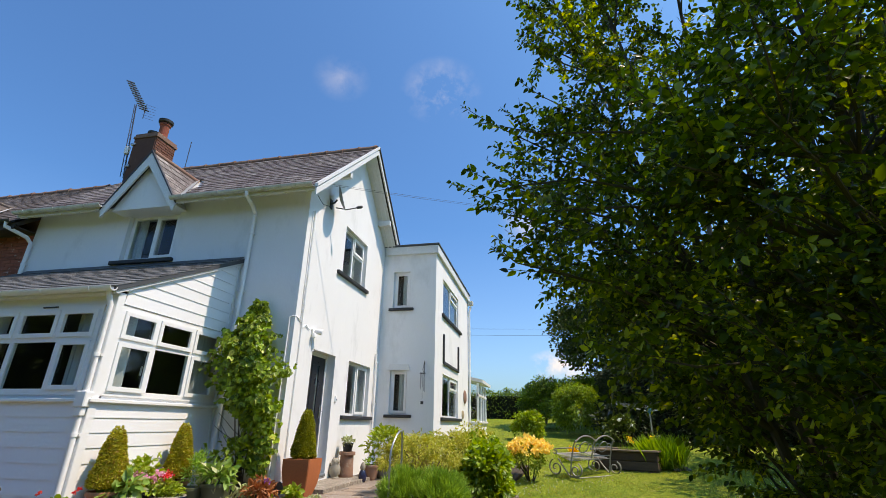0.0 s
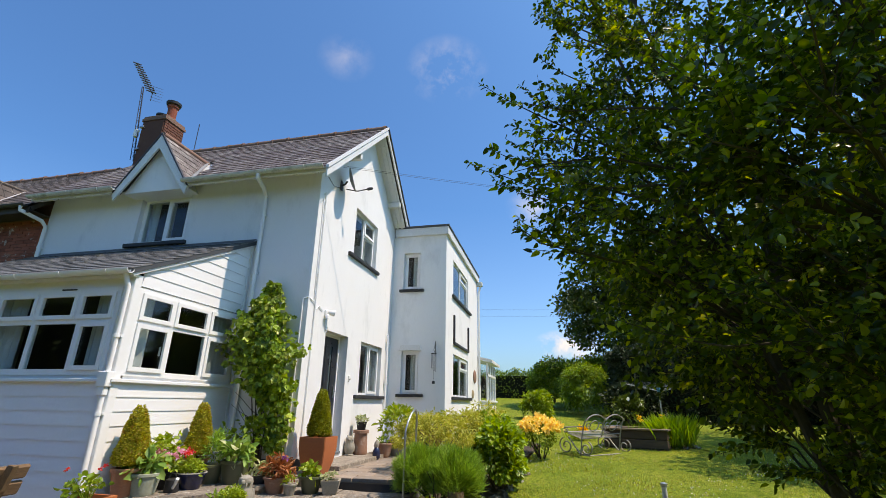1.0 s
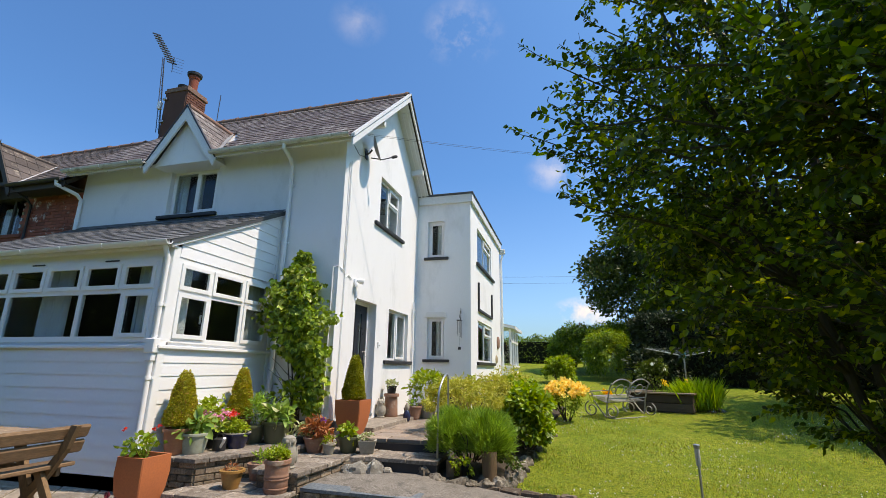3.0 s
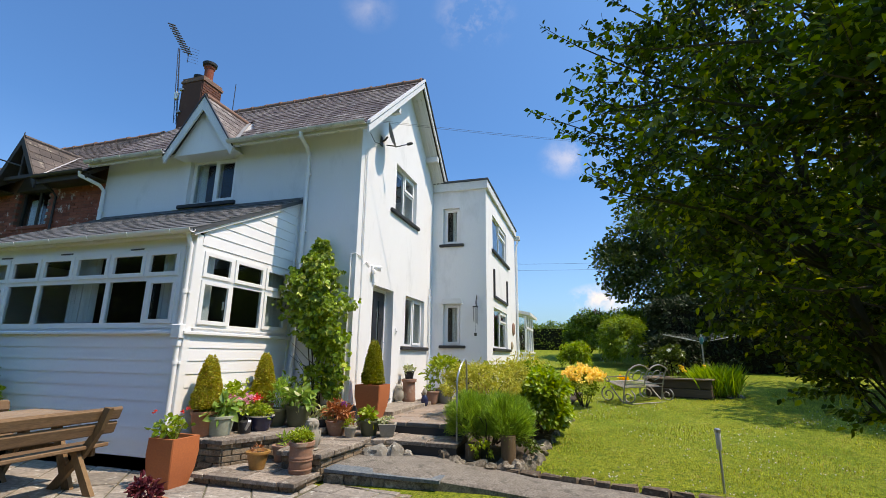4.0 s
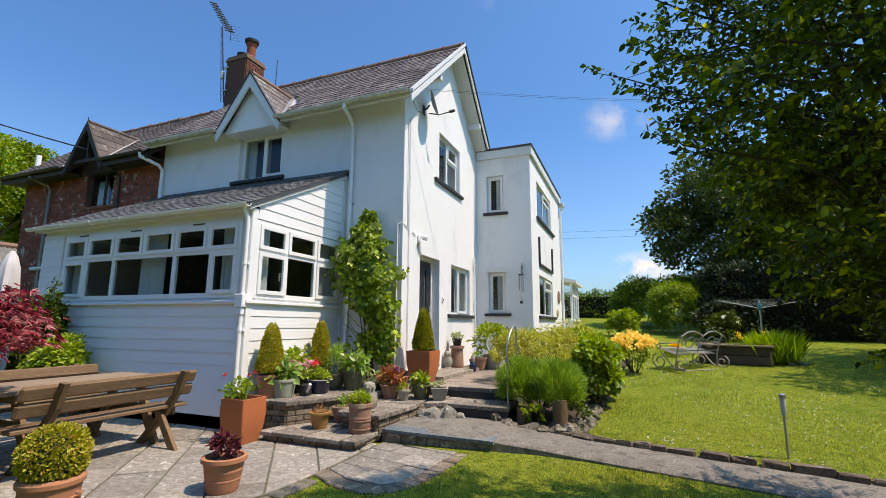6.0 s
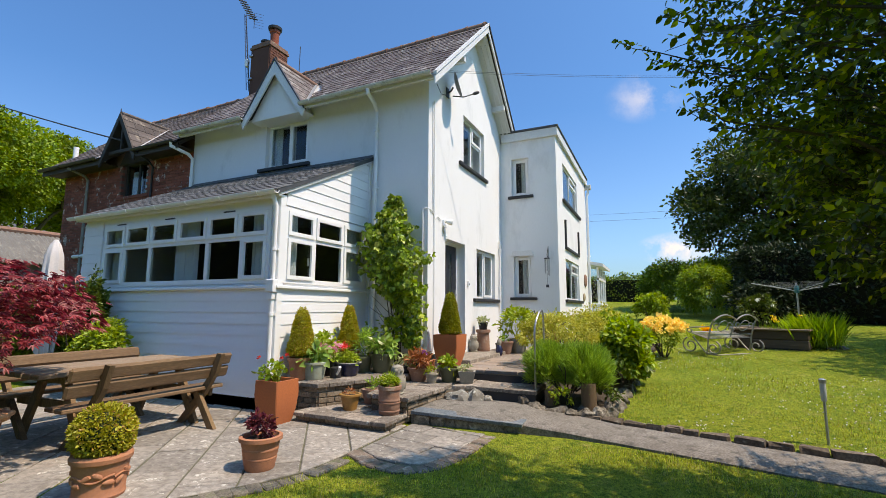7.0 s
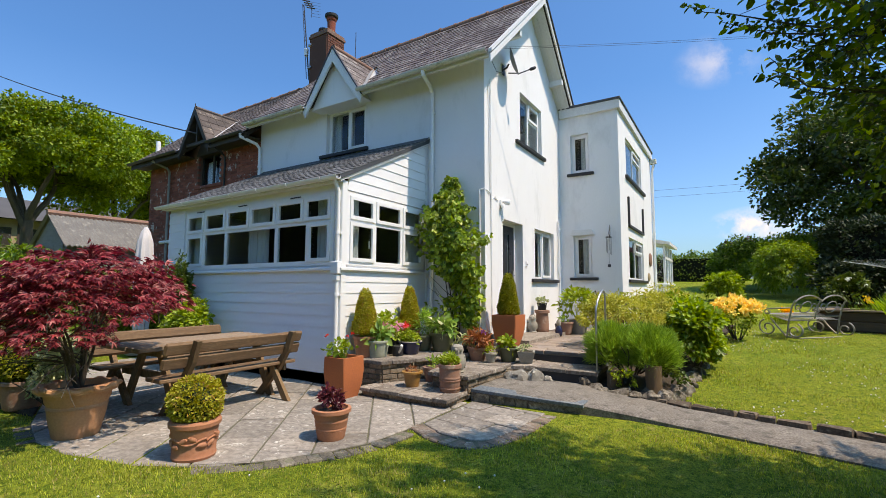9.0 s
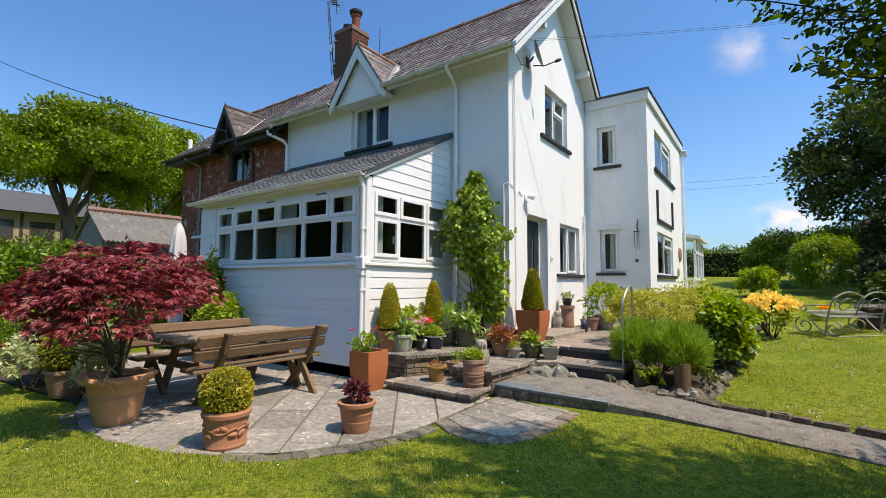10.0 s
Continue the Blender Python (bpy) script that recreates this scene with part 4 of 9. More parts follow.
sof.extrude([(0.31, APEX_Y, APEX_Z - 0.2), (0.31, 4.75, roof_z(4.75) - 0.2), (0.31, 4.75, roof_z(4.75) - 0.215), (0.31, APEX_Y, APEX_Z - 0.215)], (-0.33, 0, 0))
part("soffit", sof, TRIM, house, "", False)
for xs_ in (0.09, 0.20):
    part("soffit_batten", Shape().extrude([(xs_, APEX_Y + 0.15, roof_z(APEX_Y + 0.15) - 0.215), (xs_, 4.7, roof_z(4.7) - 0.215), (xs_, 4.7, roof_z(4.7) - 0.245), (xs_, APEX_Y + 0.15, roof_z(APEX_Y + 0.15) - 0.245)], (0.035, 0, 0)), TRIM, house, "", False)
for y in (0.95, 3.55, 4.45):
    z = roof_z(y) - 0.36
    part("bracket", Shape().box(0.0, 0.33, y - 0.05, y + 0.05, z, z + 0.14, 0.01), TRIM, house)
# eaves: fascia, soffit, gutter, downpipe
part("fascia", Shape().box(PARTY_X, DORM_X - 0.8, EAVE_Y - 0.005, EAVE_Y + 0.02, 5.28, 5.34), TRIM, house)
part("fascia", Shape().box(DORM_X + 0.8, 0.31, EAVE_Y - 0.005, EAVE_Y + 0.02, 5.28, 5.34), TRIM, house)
for xa, xb in ((PARTY_X + 0.2, DORM_X - 0.9), (DORM_X + 0.95, 0.25)):
    while xa < xb:
        part("rafter_end", Shape().extrude([(xa, EAVE_Y + 0.02, 5.255), (xa, -0.004, 5.62), (xa, -0.004, 5.68), (xa, EAVE_Y + 0.02, 5.31)], (0.05, 0, 0)), TRIM, house, "", False)
        xa += 0.42


def gutter(x0, x1, y, z, parent_ob, r=0.06, material=None):
    s, n = Shape(), 9
    v = []
    for x in (x0, x1):
        for rr in (r, r - 0.006):
            for i in range(n):
                a = math.pi + math.pi * i / (n - 1)
                v.append((x, y + rr * math.cos(a), z + rr * math.sin(a)))
    f = []
    for i in range(n - 1):
        f.append((i, i + 1, 2 * n + i + 1, 2 * n + i))
        f.append((n + i + 1, n + i, 3 * n + i, 3 * n + i + 1))
        f.append((i, n + i, n + i + 1, i + 1))
        f.append((2 * n + i, 2 * n + i + 1, 3 * n + i + 1, 3 * n + i))
    f += [(0, 2 * n, 3 * n, n), (n - 1, 2 * n - 1, 4 * n - 1, 3 * n - 1)]
    g = part("gutter", s.add(v, f), material or GUTTER, parent_ob)
    k = x0 + 0.3
    while k < x1:
        b = Shape().tube([(k - 0.02, y + (r + 0.004) * math.cos(math.pi + math.pi * i / 8), z + (r + 0.004) * math.sin(math.pi + math.pi * i / 8)) for i in range(9)], 0.006, 4)
        part("gutter_bracket", b, material or GUTTER, g)
        k += 0.75
    return g


gutter(DORM_X + 0.78, 0.30, EAVE_Y - 0.07, 5.37, house)
gutter(PARTY_X, DORM_X - 0.78, EAVE_Y - 0.07, 5.37, house)


def downpipe(points, r, parent_ob, material=None, clips=()):
    s = Shape().tube(points, r, 10)
    pipe = part("downpipe", s, material or UPVC, parent_ob)
    for x, y, z in clips:
        part("pipe_clip", Shape().tube([(x, y, z - 0.02), (x, y, z + 0.02)], r + 0.008, 10).box(x - 0.05, x + 0.05, y + 0.02, y + 0.05, z - 0.015, z + 0.015), material or UPVC, pipe)
    return pipe


downpipe([(-0.98, EAVE_Y - 0.07, 5.33), (-0.98, EAVE_Y - 0.07, 5.25), (-1.02, -0.22, 5.16), (-1.07, -0.06, 5.08), (-1.07, -0.06, 4.2), (-1.07, -0.06, 0.1)], 0.037, house, None, [(-1.07, -0.06, z) for z in (4.7, 3.6, 2.4, 1.2)])

# wall dormer: a small gable over the bedroom window
dh, dz = 0.80, 6.50
ds = Shape()
ds.extrude([(DORM_X - 0.74, -0.30, 5.30), (DORM_X + 0.74, -0.30, 5.30), (DORM_X, -0.30, 6.40)], (0, 0.6, 0))
part("dormer_wall", ds, RENDER, house)
back_y = APEX_Y - (APEX_Z - dz) / PITCH + 0.05
k = (dz - 5.34) / dh
for sgn in (-1, 1):
    e = Vector((DORM_X + sgn * (dh + 0.02), -0.40, 5.34 - 0.03))
    eb = Vector((DORM_X + sgn * (dh + 0.02), EAVE_Y + 0.02, 5.34 - 0.03))
    t0, t1 = Vector((DORM_X, -0.40, dz)), Vector((DORM_X, back_y, dz))
    rs = Shape()
    n_out = Vector((sgn * (dz - 5.31), 0, dh)).normalized()
    lo_in = Vector((DORM_X + sgn * (dh + 0.02), EAVE_Y + 0.05, 5.31))
    quad = [t0, t1, lo_in, e]
    rs.extrude([q - n_out * 0.05 for q in quad], n_out * 0.04)
    droof = part("dormer_roof", rs, DARK_TIMBER, house, "", False)
    sl = Shape()
    rows = 7
    for r in range(rows):
        f0, f1 = r / rows, (r + 1.55) / rows
        f1 = min(f1, 1.0)
        yb0 = lo_in.y + (t1.y - lo_in.y) * f0
        wid, y0 = 0.17, -0.42
        cnt = max(1, int((yb0 + 0.12 - y0) / wid))
        for c in range(cnt):
            ya, yb = y0 + c * (yb0 + 0.10 - y0) / cnt + 0.003, y0 + (c + 1) * (yb0 + 0.10 - y0) / cnt - 0.003
            pl = lambda f, y: Vector((DORM_X + sgn * (dh + 0.03) * (1 - f), y, 5.30 + (dz + 0.0 - 5.30) * f))  # noqa: E731
            sl.extrude([pl(f0, ya) + n_out * 0.014, pl(f0, yb) + n_out * 0.014, pl(f1, yb), pl(f1, ya)], n_out * 0.008)
    tagged(part("slating", sl, SLATE_REST, droof, "", False), kind="stuff")
    for yy, dep, tk, mt, nm in ((-0.44, 0.21, 0.035, TRIM, "bargeboard"), (-0.455, 0.035, 0.06, DARK_METAL, "verge_trim")):
        b = Shape()
        off = 0.02 if nm == "verge_trim" else -0.01
        p0, p1 = Vector((DORM_X + sgn * (dh + 0.06), yy, 5.30 + off - 0.03)), Vector((DORM_X, yy, dz + off + 0.01))
        b.extrude([p0, p1, p1 + Vector((0, 0, -dep * 1.5)), p0 + Vector((-sgn * dep * 0.25, 0, -dep * 0.7))], (0, tk, 0))
        part(nm, b, mt, house, "", False)
part("ridge_tile", Shape().tube([(DORM_X, -0.42, dz + 0.0), (DORM_X, back_y, dz + 0.0)], 0.06, 10), RIDGE, house)
val = Shape()
for sgn in (-1, 1):
    p0, p1 = Vector((DORM_X + sgn * (dh + 0.1), EAVE_Y, 5.37)), Vector((DORM_X, back_y, dz + 0.02))
    val.extrude([p0 + Vector((-0.05, 0, 0.03)), p0 + Vector((0.05, 0, 0.03)), p1 + Vector((0.05, 0, 0.03)), p1 + Vector((-0.05, 0, 0.03))], (0, 0, 0.012))
part("valley_flashing", val, surf("pale_lead", (0.42, 0.42, 0.41), (0.33, 0.33, 0.33), 4, 30, 0.6, 0.1), house, "", False)


# ---- rear wing with the flat roof ----
wing = thing("rear_wing", 0.7, 4.2, 0, "white rendered flat-roofed two-storey wing with black sills", "house wing")
AX, AY0, AY1 = 1.44, 4.2, 9.45
mw = Matrix.Translation((-0.7, -4.2, 0))
af, as_ = mw @ on_front(AY0), mw @ on_side(AX)
AW1, AW2 = (0.29, 0.74, 4.25, 5.25), (0.32, 0.77, 1.66, 2.70)
AS1, AS2 = (5.1, 7.46, 4.26, 5.28), (5.15, 7.4, 1.62, 2.70)
part("wall", wall_grid(Shape(), af, 0.0, AX - 0.28, 0.0, 5.72, 0.28, [AW1, AW2]).box(AX - 0.98, AX - 0.7, 0.0, 0.28, 0.0, 5.72), RENDER, wing)
part("wall", wall_grid(Shape(), as_, AY0 + 0.28, AY1, 0.0, 5.72, 0.28, [AS1, AS2]), RENDER, wing)
part("wall", Shape().box(-0.7, AX - 0.98, AY1 - 4.5, AY1 - 4.2, 0.0, 5.72).box(-0.75, -0.65, 0.4, AY1 - 4.2, 0, 5.7), RENDER, wing)
# wing rooms, with the same gloom coloured into their faces
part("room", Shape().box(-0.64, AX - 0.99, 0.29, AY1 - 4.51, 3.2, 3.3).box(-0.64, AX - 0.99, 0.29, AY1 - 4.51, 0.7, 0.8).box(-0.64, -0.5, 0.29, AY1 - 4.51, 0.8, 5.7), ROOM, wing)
part("fascia", Shape().box(-0.66, AX - 0.7 + 0.065, -0.075, AY1 - 4.2 + 0.05, 5.71, 5.93, 0.006), TRIM, wing, "white fascia board")
part("roof_edge", Shape().box(-0.68, AX - 0.7 + 0.09, -0.10, AY1 - 4.2 + 0.08, 5.93, 5.985, 0.008), LEAD, wing, "black felt roof edge")
window(wing, af, AW1, 0.10, [(0, 1, 0, 1, 1)], (0.2, 0.86), sill_t=0.065)
window(wing, af, AW2, 0.08, [(0, 1, 0, 1, 1)], (0.22, 0.9), sill_t=0.065, lintel=True)
window(wing, as_, AS1, 0.05, [(0, 0.5, 0, 1), (0.5, 1, 0, 0.68), (0.5, 1, 0.68, 1, 1)], (4.95, 7.85), sill_t=0.075)
window(wing, as_, AS2, 0.05, [(0, 0.5, 0, 1), (0.5, 1, 0, 0.68), (0.5, 1, 0.68, 1, 1)], (4.95, 7.8), sill_t=0.075)
curtain(on_front(AY0), 0.5, 0.72, 4.3, 5.2, 0.2)
curtain(on_front(AY0), 0.5, 0.74, 1.7, 2.65, 0.2)
downpipe([(0.86, 5.18, 5.62), (0.86, 5.18, 5.5), (0.80, 5.18, 5.3), (0.80, 5.18, 0.9)], 0.04, wing, None, [(0.80, 5.18, z) for z in (4.6, 3.2, 1.9)])
part("gutter_outlet", Shape().box(0.74, 0.95, 5.1, 5.26, 5.55, 5.72, 0.02), GUTTER, wing)
downpipe([(-0.66, -0.30, 3.05), (-0.66, -0.30, 0.55)], 0.022, wing, None, [(-0.66, -0.30, 2.85), (-0.66, -0.30, 1.9)])
# black U-shaped frame on the side of the wing
uf = thing("wall_frame", AX, 5.13, 2.95, "black three-sided timber frame fixed to white wall", "wall frame")
part("upright", Shape().box(0.0, 0.05, 0, 0.07, 0, 0.78, 0.006), BLACK, uf)
part("upright", Shape().box(0.0, 0.05, 2.2, 2.27, 0, 0.78, 0.006), BLACK, uf)
part("rail", Shape().box(0.0, 0.05, 0.07, 2.2, 0, 0.07, 0.006), BLACK, uf)
# porch beyond the wing
porch = thing("glazed_porch", 1.45, 9.5, 0.82, "small white glazed porch with shallow roof", "porch")
part("wall", Shape().box(-0.6, 0.34, 0, 2.2, -0.2, 0.7), RENDER, porch)
for yy in (0.0, 0.7, 1.4, 2.1):
    part("post", Shape().box(0.27, 0.34, yy, yy + 0.08, 0.7, 2.0, 0.006), UPVC, porch)
part("post", Shape().box(-0.05, 0.02, 0.0, 0.08, 0.7, 2.0, 0.006), UPVC, porch)
part("rail", Shape().box(0.26, 0.35, 0, 2.2, 1.55, 1.63, 0.006), UPVC, porch)
part("sill", Shape().box(-0.6, 0.40, -0.05, 2.2, 0.68, 0.75, 0.008), UPVC, porch)
part("pane", Shape().box(0.3, 0.31, 0.04, 2.15, 0.75, 2.0).box(0.0, 0.3, 0.03, 0.04, 0.75, 2.0), GLASS, porch)
part("roof", Shape().extrude([(-0.7, -0.12, 2.25), (0.5, -0.12, 2.0), (0.5, -0.12, 2.1), (-0.7, -0.12, 2.38)], (0, 2.5, 0)), TRIM, porch, "", False)


# ---- chimney, aerial, dish ----
def brick_courses(parent_ob, m, u0, u1, z0, z1, material, seed, single=True, holes=(), rest=None, lx=0.215, hz=0.065, joint=0.01, proud=0.012, limit=300):
    """Bricks laid in courses on a face: u along it, w outwards negative, z up."""
    rnd = random.Random(seed)
    one = {}
    joined, made, row, z = Shape(), 0, 0, z0
    while z + hz * 0.7 <= z1:
        u = u0 - (lx + joint) * (0.5 if row % 2 else 0.0)
        h = min(hz, z1 - z)
        while u < u1:
            a, b = max(u, u0), min(u + lx, u1)
            if b - a > 0.03 and not any(hh[0] - 0.02 < (a + b) / 2 < hh[1] + 0.02 and hh[2] < z + h / 2 < hh[3] for hh in holes):
                key = (round(b - a, 3), round(h, 3))
                if key not in one:
                    one[key] = Shape().box(-key[0] / 2, key[0] / 2, -proud, 0.05, 0, key[1], 0.005).mesh("brick", False)
                    one[key].materials.append(material)
                mm = m @ Matrix.Translation(((a + b) / 2, rnd.uniform(-0.004, 0.003), z)) @ pose(0, 0, 0, 0, rnd.uniform(-0.5, 0.5), rnd.uniform(-0.7, 0.7))
                if single and made < limit:
                    put_mesh("brick", one[key], material, parent_ob, mm)
                    made += 1
                else:
                    q = Shape().box(-key[0] / 2, key[0] / 2, -proud, 0.05, 0, key[1]).moved(mm)
                    joined.add(q.v, q.f)
            u += lx + joint
        z += hz + joint
        row += 1
    if joined.v:
        tagged(part("brickwork", joined, rest or material, parent_ob, "", False), kind="stuff")


CX0, CX1, CY0, CY1, CZ = -6.78, -6.06, 1.92, 2.58, 8.98
chim = thing("chimney", -6.40, 2.25, 7.3, "square red brick chimney stack with two clay pots", "chimney")
mc = Matrix.Translation((6.40, -2.25, -7.3))
core = part("stack", Shape().box(CX0, CX1, CY0, CY1, 6.6, CZ).moved(mc), MORTAR, chim)
part("render_coat", Shape().box(CX0 - 0.005, CX1 - 0.02, CY0 - 0.018, CY0 - 0.002, 6.7, CZ - 0.17, 0.004).moved(mc), CEMENT, core, "brown cement-rendered face")
brick_courses(core, mc @ on_side(CX1), CY0, CY1, 7.0, CZ - 0.16, CHIM_BRICK, 12)
part("cap", Shape().box(CX0 - 0.04, CX1 + 0.04, CY0 - 0.04, CY1 + 0.04, CZ - 0.16, CZ - 0.08, 0.008).box(CX0 - 0.015, CX1 + 0.015, CY0 - 0.015, CY1 + 0.015, CZ - 0.08, CZ, 0.01).moved(mc), RIDGE, chim, "orange brick capping course")
part("flaunching", Shape().prism([(CX0, CY0), (CX1, CY0), (CX1, CY1), (CX0, CY1)], CZ, CZ + 0.06, [(CX0 + 0.1, CY0 + 0.1), (CX1 - 0.1, CY0 + 0.1), (CX1 - 0.1, CY1 - 0.1), (CX0 + 0.1, CY1 - 0.1)]).moved(mc), STONE_MORTAR, chim)
part("chimney_pot", Shape().lathe([(0.13, CZ), (0.135, CZ + 0.08), (0.115, CZ + 0.1), (0.125, CZ + 0.42), (0.15, CZ + 0.44), (0.15, CZ + 0.5), (0.09, CZ + 0.5)], 16, CX1 - 0.2, 2.25).moved(mc), BRICK_REST, chim, "tall orange clay pot")
part("cowl", Shape().lathe([(0.12, CZ + 0.5), (0.19, CZ + 0.53), (0.20, CZ + 0.60), (0.16, CZ + 0.62), (0.05, CZ + 0.60)], 16, CX1 - 0.2, 2.25).moved(mc), BLACK, chim)
part("chimney_pot", Shape().lathe([(0.14, CZ), (0.13, CZ + 0.18), (0.16, CZ + 0.2), (0.16, CZ + 0.25), (0.08, CZ + 0.26)], 16, CX0 + 0.2, 2.25).moved(mc), BLACK, chim, "short dark capped pot")

aer = thing("tv_aerial", -6.82, 1.9, 7.6, "tall thin lattice aerial mast with a toothed antenna", "aerial")
lean = Vector((-0.30, 0.0, 2.45))
for k in range(3):
    a = k * 2.094
    off = Vector((0.05 * math.cos(a), 0.05 * math.sin(a), 0))
    part("mast_tube", Shape().tube([off + Vector((0, 0, 0.0)), off * 0.5 + lean], 0.010, 6), DARK_METAL, aer)
lace = Shape()
for i in range(26):
    f0, f1 = i / 26, (i + 1) / 26
    a0, a1 = i * 2.094, (i + 1) * 2.094
    lace.tube([lean * f0 + Vector((0.05 * math.cos(a0), 0.05 * math.sin(a0), 0)) * (1 - 0.5 * f0), lean * f1 + Vector((0.05 * math.cos(a1), 0.05 * math.sin(a1), 0)) * (1 - 0.5 * f1)], 0.004, 5)
part("lattice", lace, DARK_METAL, aer)
b0, b1 = lean + Vector((0.16, 0.19, -0.12)), lean + Vector((-0.18, -0.21, 0.68))
part("boom", Shape().tube([b0, b1], 0.016, 6), DARK_METAL, aer)
sd = Vector((0.64, 0.77, 0.0))
for i in range(12):
    c = b0 + (b1 - b0) * (0.06 + 0.94 * i / 11)
    ln = 0.125 - 0.002 * i
    part("element", Shape().box(-ln, ln, -0.02, 0.02, -0.012, 0.012, 0.004).moved(Matrix.Translation(c) @ Matrix.Rotation(math.atan2(sd.y, sd.x), 4, "Z")), DARK_METAL, aer)
for k in range(6):
    c = b0 + Vector((0.03, 0.0, -0.22 + 0.09 * k))
    part("reflector_rod", Shape().tube([c - sd * 0.05, c + sd * 0.24], 0.004, 5), DARK_METAL, aer)
part("reflector", Shape().tube([b0 - Vector((0, 0, 0.25)), b0 + Vector((0, 0, 0.25))], 0.009, 5), DARK_METAL, aer)
part("junction_box", Shape().box(-0.16, -0.06, -0.05, 0.05, 0.75, 0.98, 0.01), UPVC, aer)
part("clamp", Shape().box(0.0, 0.14, -0.05, 0.05, 0.3, 0.36, 0.006), STEEL, aer)
part("clamp", Shape().box(0.0, 0.14, -0.05, 0.05, 1.0, 1.06, 0.006), STEEL, aer)
rod = thing("roof_rod", -5.75, 2.75, 7.4, "thin dark metal rod behind the chimney", "rod")
part("rod", Shape().tube([(0, 0, 0), (0.02, 0, 1.75)], 0.011, 6), DARK_METAL, rod)

dish = thing("satellite_dish", 0.0, 0.80, 5.62, "grey satellite dish on a bracket below the gable", "satellite dish")
part("bracket", Shape().box(0.0, 0.02, -0.05, 0.05, -0.1, 0.1, 0.005).tube([(0.01, 0, 0), (0.1, -0.02, 0.02), (0.14, -0.02, 0.08)], 0.018, 8), DARK_METAL, dish)
bowl = Shape()
rings, n = 6, 24
bv = [(0, 0, 0)] + [(0.235 * r / rings * math.cos(2 * math.pi * i / n), 0.27 * r / rings * math.sin(2 * math.pi * i / n), 0.055 * (r / rings) ** 2) for r in range(1, rings + 1) for i in range(n)]
bf = [(0, 1 + i, 1 + (i + 1) % n) for i in range(n)] + [(1 + r * n + i, 1 + (r + 1) * n + i, 1 + (r + 1) * n + (i + 1) % n, 1 + r * n + (i + 1) % n) for r in range(rings - 1) for i in range(n)]
bowl.add(bv, bf).add([(x, y, z - 0.01) for x, y, z in bv], [f[::-1] for f in bf])
part("reflector", bowl.moved(pose(0.20, -0.02, 0.10, 74, 0, 108)), DISH_GREY, dish)
part("arm", Shape().tube([(0.13, -0.02, -0.1), (0.3, 0.14, -0.08), (0.46, 0.25, 0.0)], 0.012, 8), DARK_METAL, dish)
part("receiver", Shape().lathe([(0.025, 0), (0.032, 0.03), (0.03, 0.1), (0.018, 0.12)], 12).moved(pose(0.46, 0.25, 0.0, 70, 0, 120)), DARK_METAL, dish)

lamp = thing("security_light", 0.0, 0.66, 2.98, "small white security light above the side door", "outdoor light")
part("base", Shape().box(0.0, 0.04, -0.06, 0.06, -0.06, 0.06, 0.01), UPVC, lamp)
part("head", Shape().lathe([(0.025, 0), (0.05, 0.05), (0.055, 0.13), (0.04, 0.135)], 14).moved(pose(0.04, 0.0, 0.03, 0, 100, 30)), UPVC, lamp)
part("sensor", Shape().lathe([(0.03, -0.05), (0.035, 0.0), (0.02, 0.03)], 12, 0.06, -0.05).moved(pose(0, 0, -0.05)), UPVC, lamp)
cab = thing("wall_cable", 0.0, 0.16, 3.0, "thin white cables clipped down the rendered wall", "cable")
part("cable", Shape().tube([(0.012, -0.02, 2.15), (0.012, 0.0, 1.0), (0.012, 0.01, 0.1), (0.012, 0.1, -0.02), (0.012, 0.2, 0.06), (0.012, 0.35, 0.0)], 0.008, 6), UPVC, cab)
part("cable", Shape().tube([(0.02, 0.05, 2.2), (0.02, 0.06, 1.0), (0.02, 0.06, -2.3)], 0.011, 6), UPVC, cab)
part("cable", Shape().tube([(0.012, 0.44, -0.1), (0.012, 0.5, -0.25), (0.012, 0.57, -0.35), (0.012, 0.6, -0.25)], 0.006, 6), UPVC, cab)
part("conduit", Shape().tube([(-0.09, -0.18, 0.12), (-0.09, -0.18, -2.3)], 0.014, 8).tube([(-0.09, -0.18, 0.12), (0.0, -0.17, 0.14), (0.02, 0.0, 0.1)], 0.010, 8), UPVC, cab)
part("black_cable", Shape().tube([(0.33, -0.5, 2.2), (0.2, -0.1, 2.28), (0.05, 0.25, 2.42), (0.02, 0.62, 2.55)], 0.007, 6), DARK_METAL, cab)

# ---- lean-to sun room ----
sun_room = thing("sun_room", -3.6, -1.1, 0, "white weatherboarded lean-to sun room with slate roof", "sun room")
SX, SY, SL = -1.20, -2.22, -6.05
mc = Matrix.Translation((3.6, 1.1, 0))
sf, ss = mc @ on_front(SY), mc @ on_side(SX)
W0, W1 = 1.74, 2.84
FW, SW = (-5.40, -1.385, W0, W1), (-2.12, -0.13, W0, W1)
Z_LOW, Z_TOP = 3.03, 4.20
core_f = wall_grid(Shape(), sf @ Matrix.Translation((0, 0.03, 0)), SL, SX - 0.03, 0.0, 2.98, 0.12, [FW])
front_core = part("wall", core_f, SIDING, sun_room)
core_s = wall_grid(Shape(), ss @ Matrix.Translation((0, 0.03, 0)), SY + 0.15, 0.0, 0.0, 2.98, 0.12, [SW])
core_s.extrude([mc @ Vector((SX - 0.03, SY + 0.15, 2.98)), mc @ Vector((SX - 0.03, 0, 2.98)), mc @ Vector((SX - 0.03, 0, 4.05)), mc @ Vector((SX - 0.03, SY + 0.15, 3.0))], (-0.12, 0, 0))
side_core = part("wall", core_s, SIDING, sun_room)
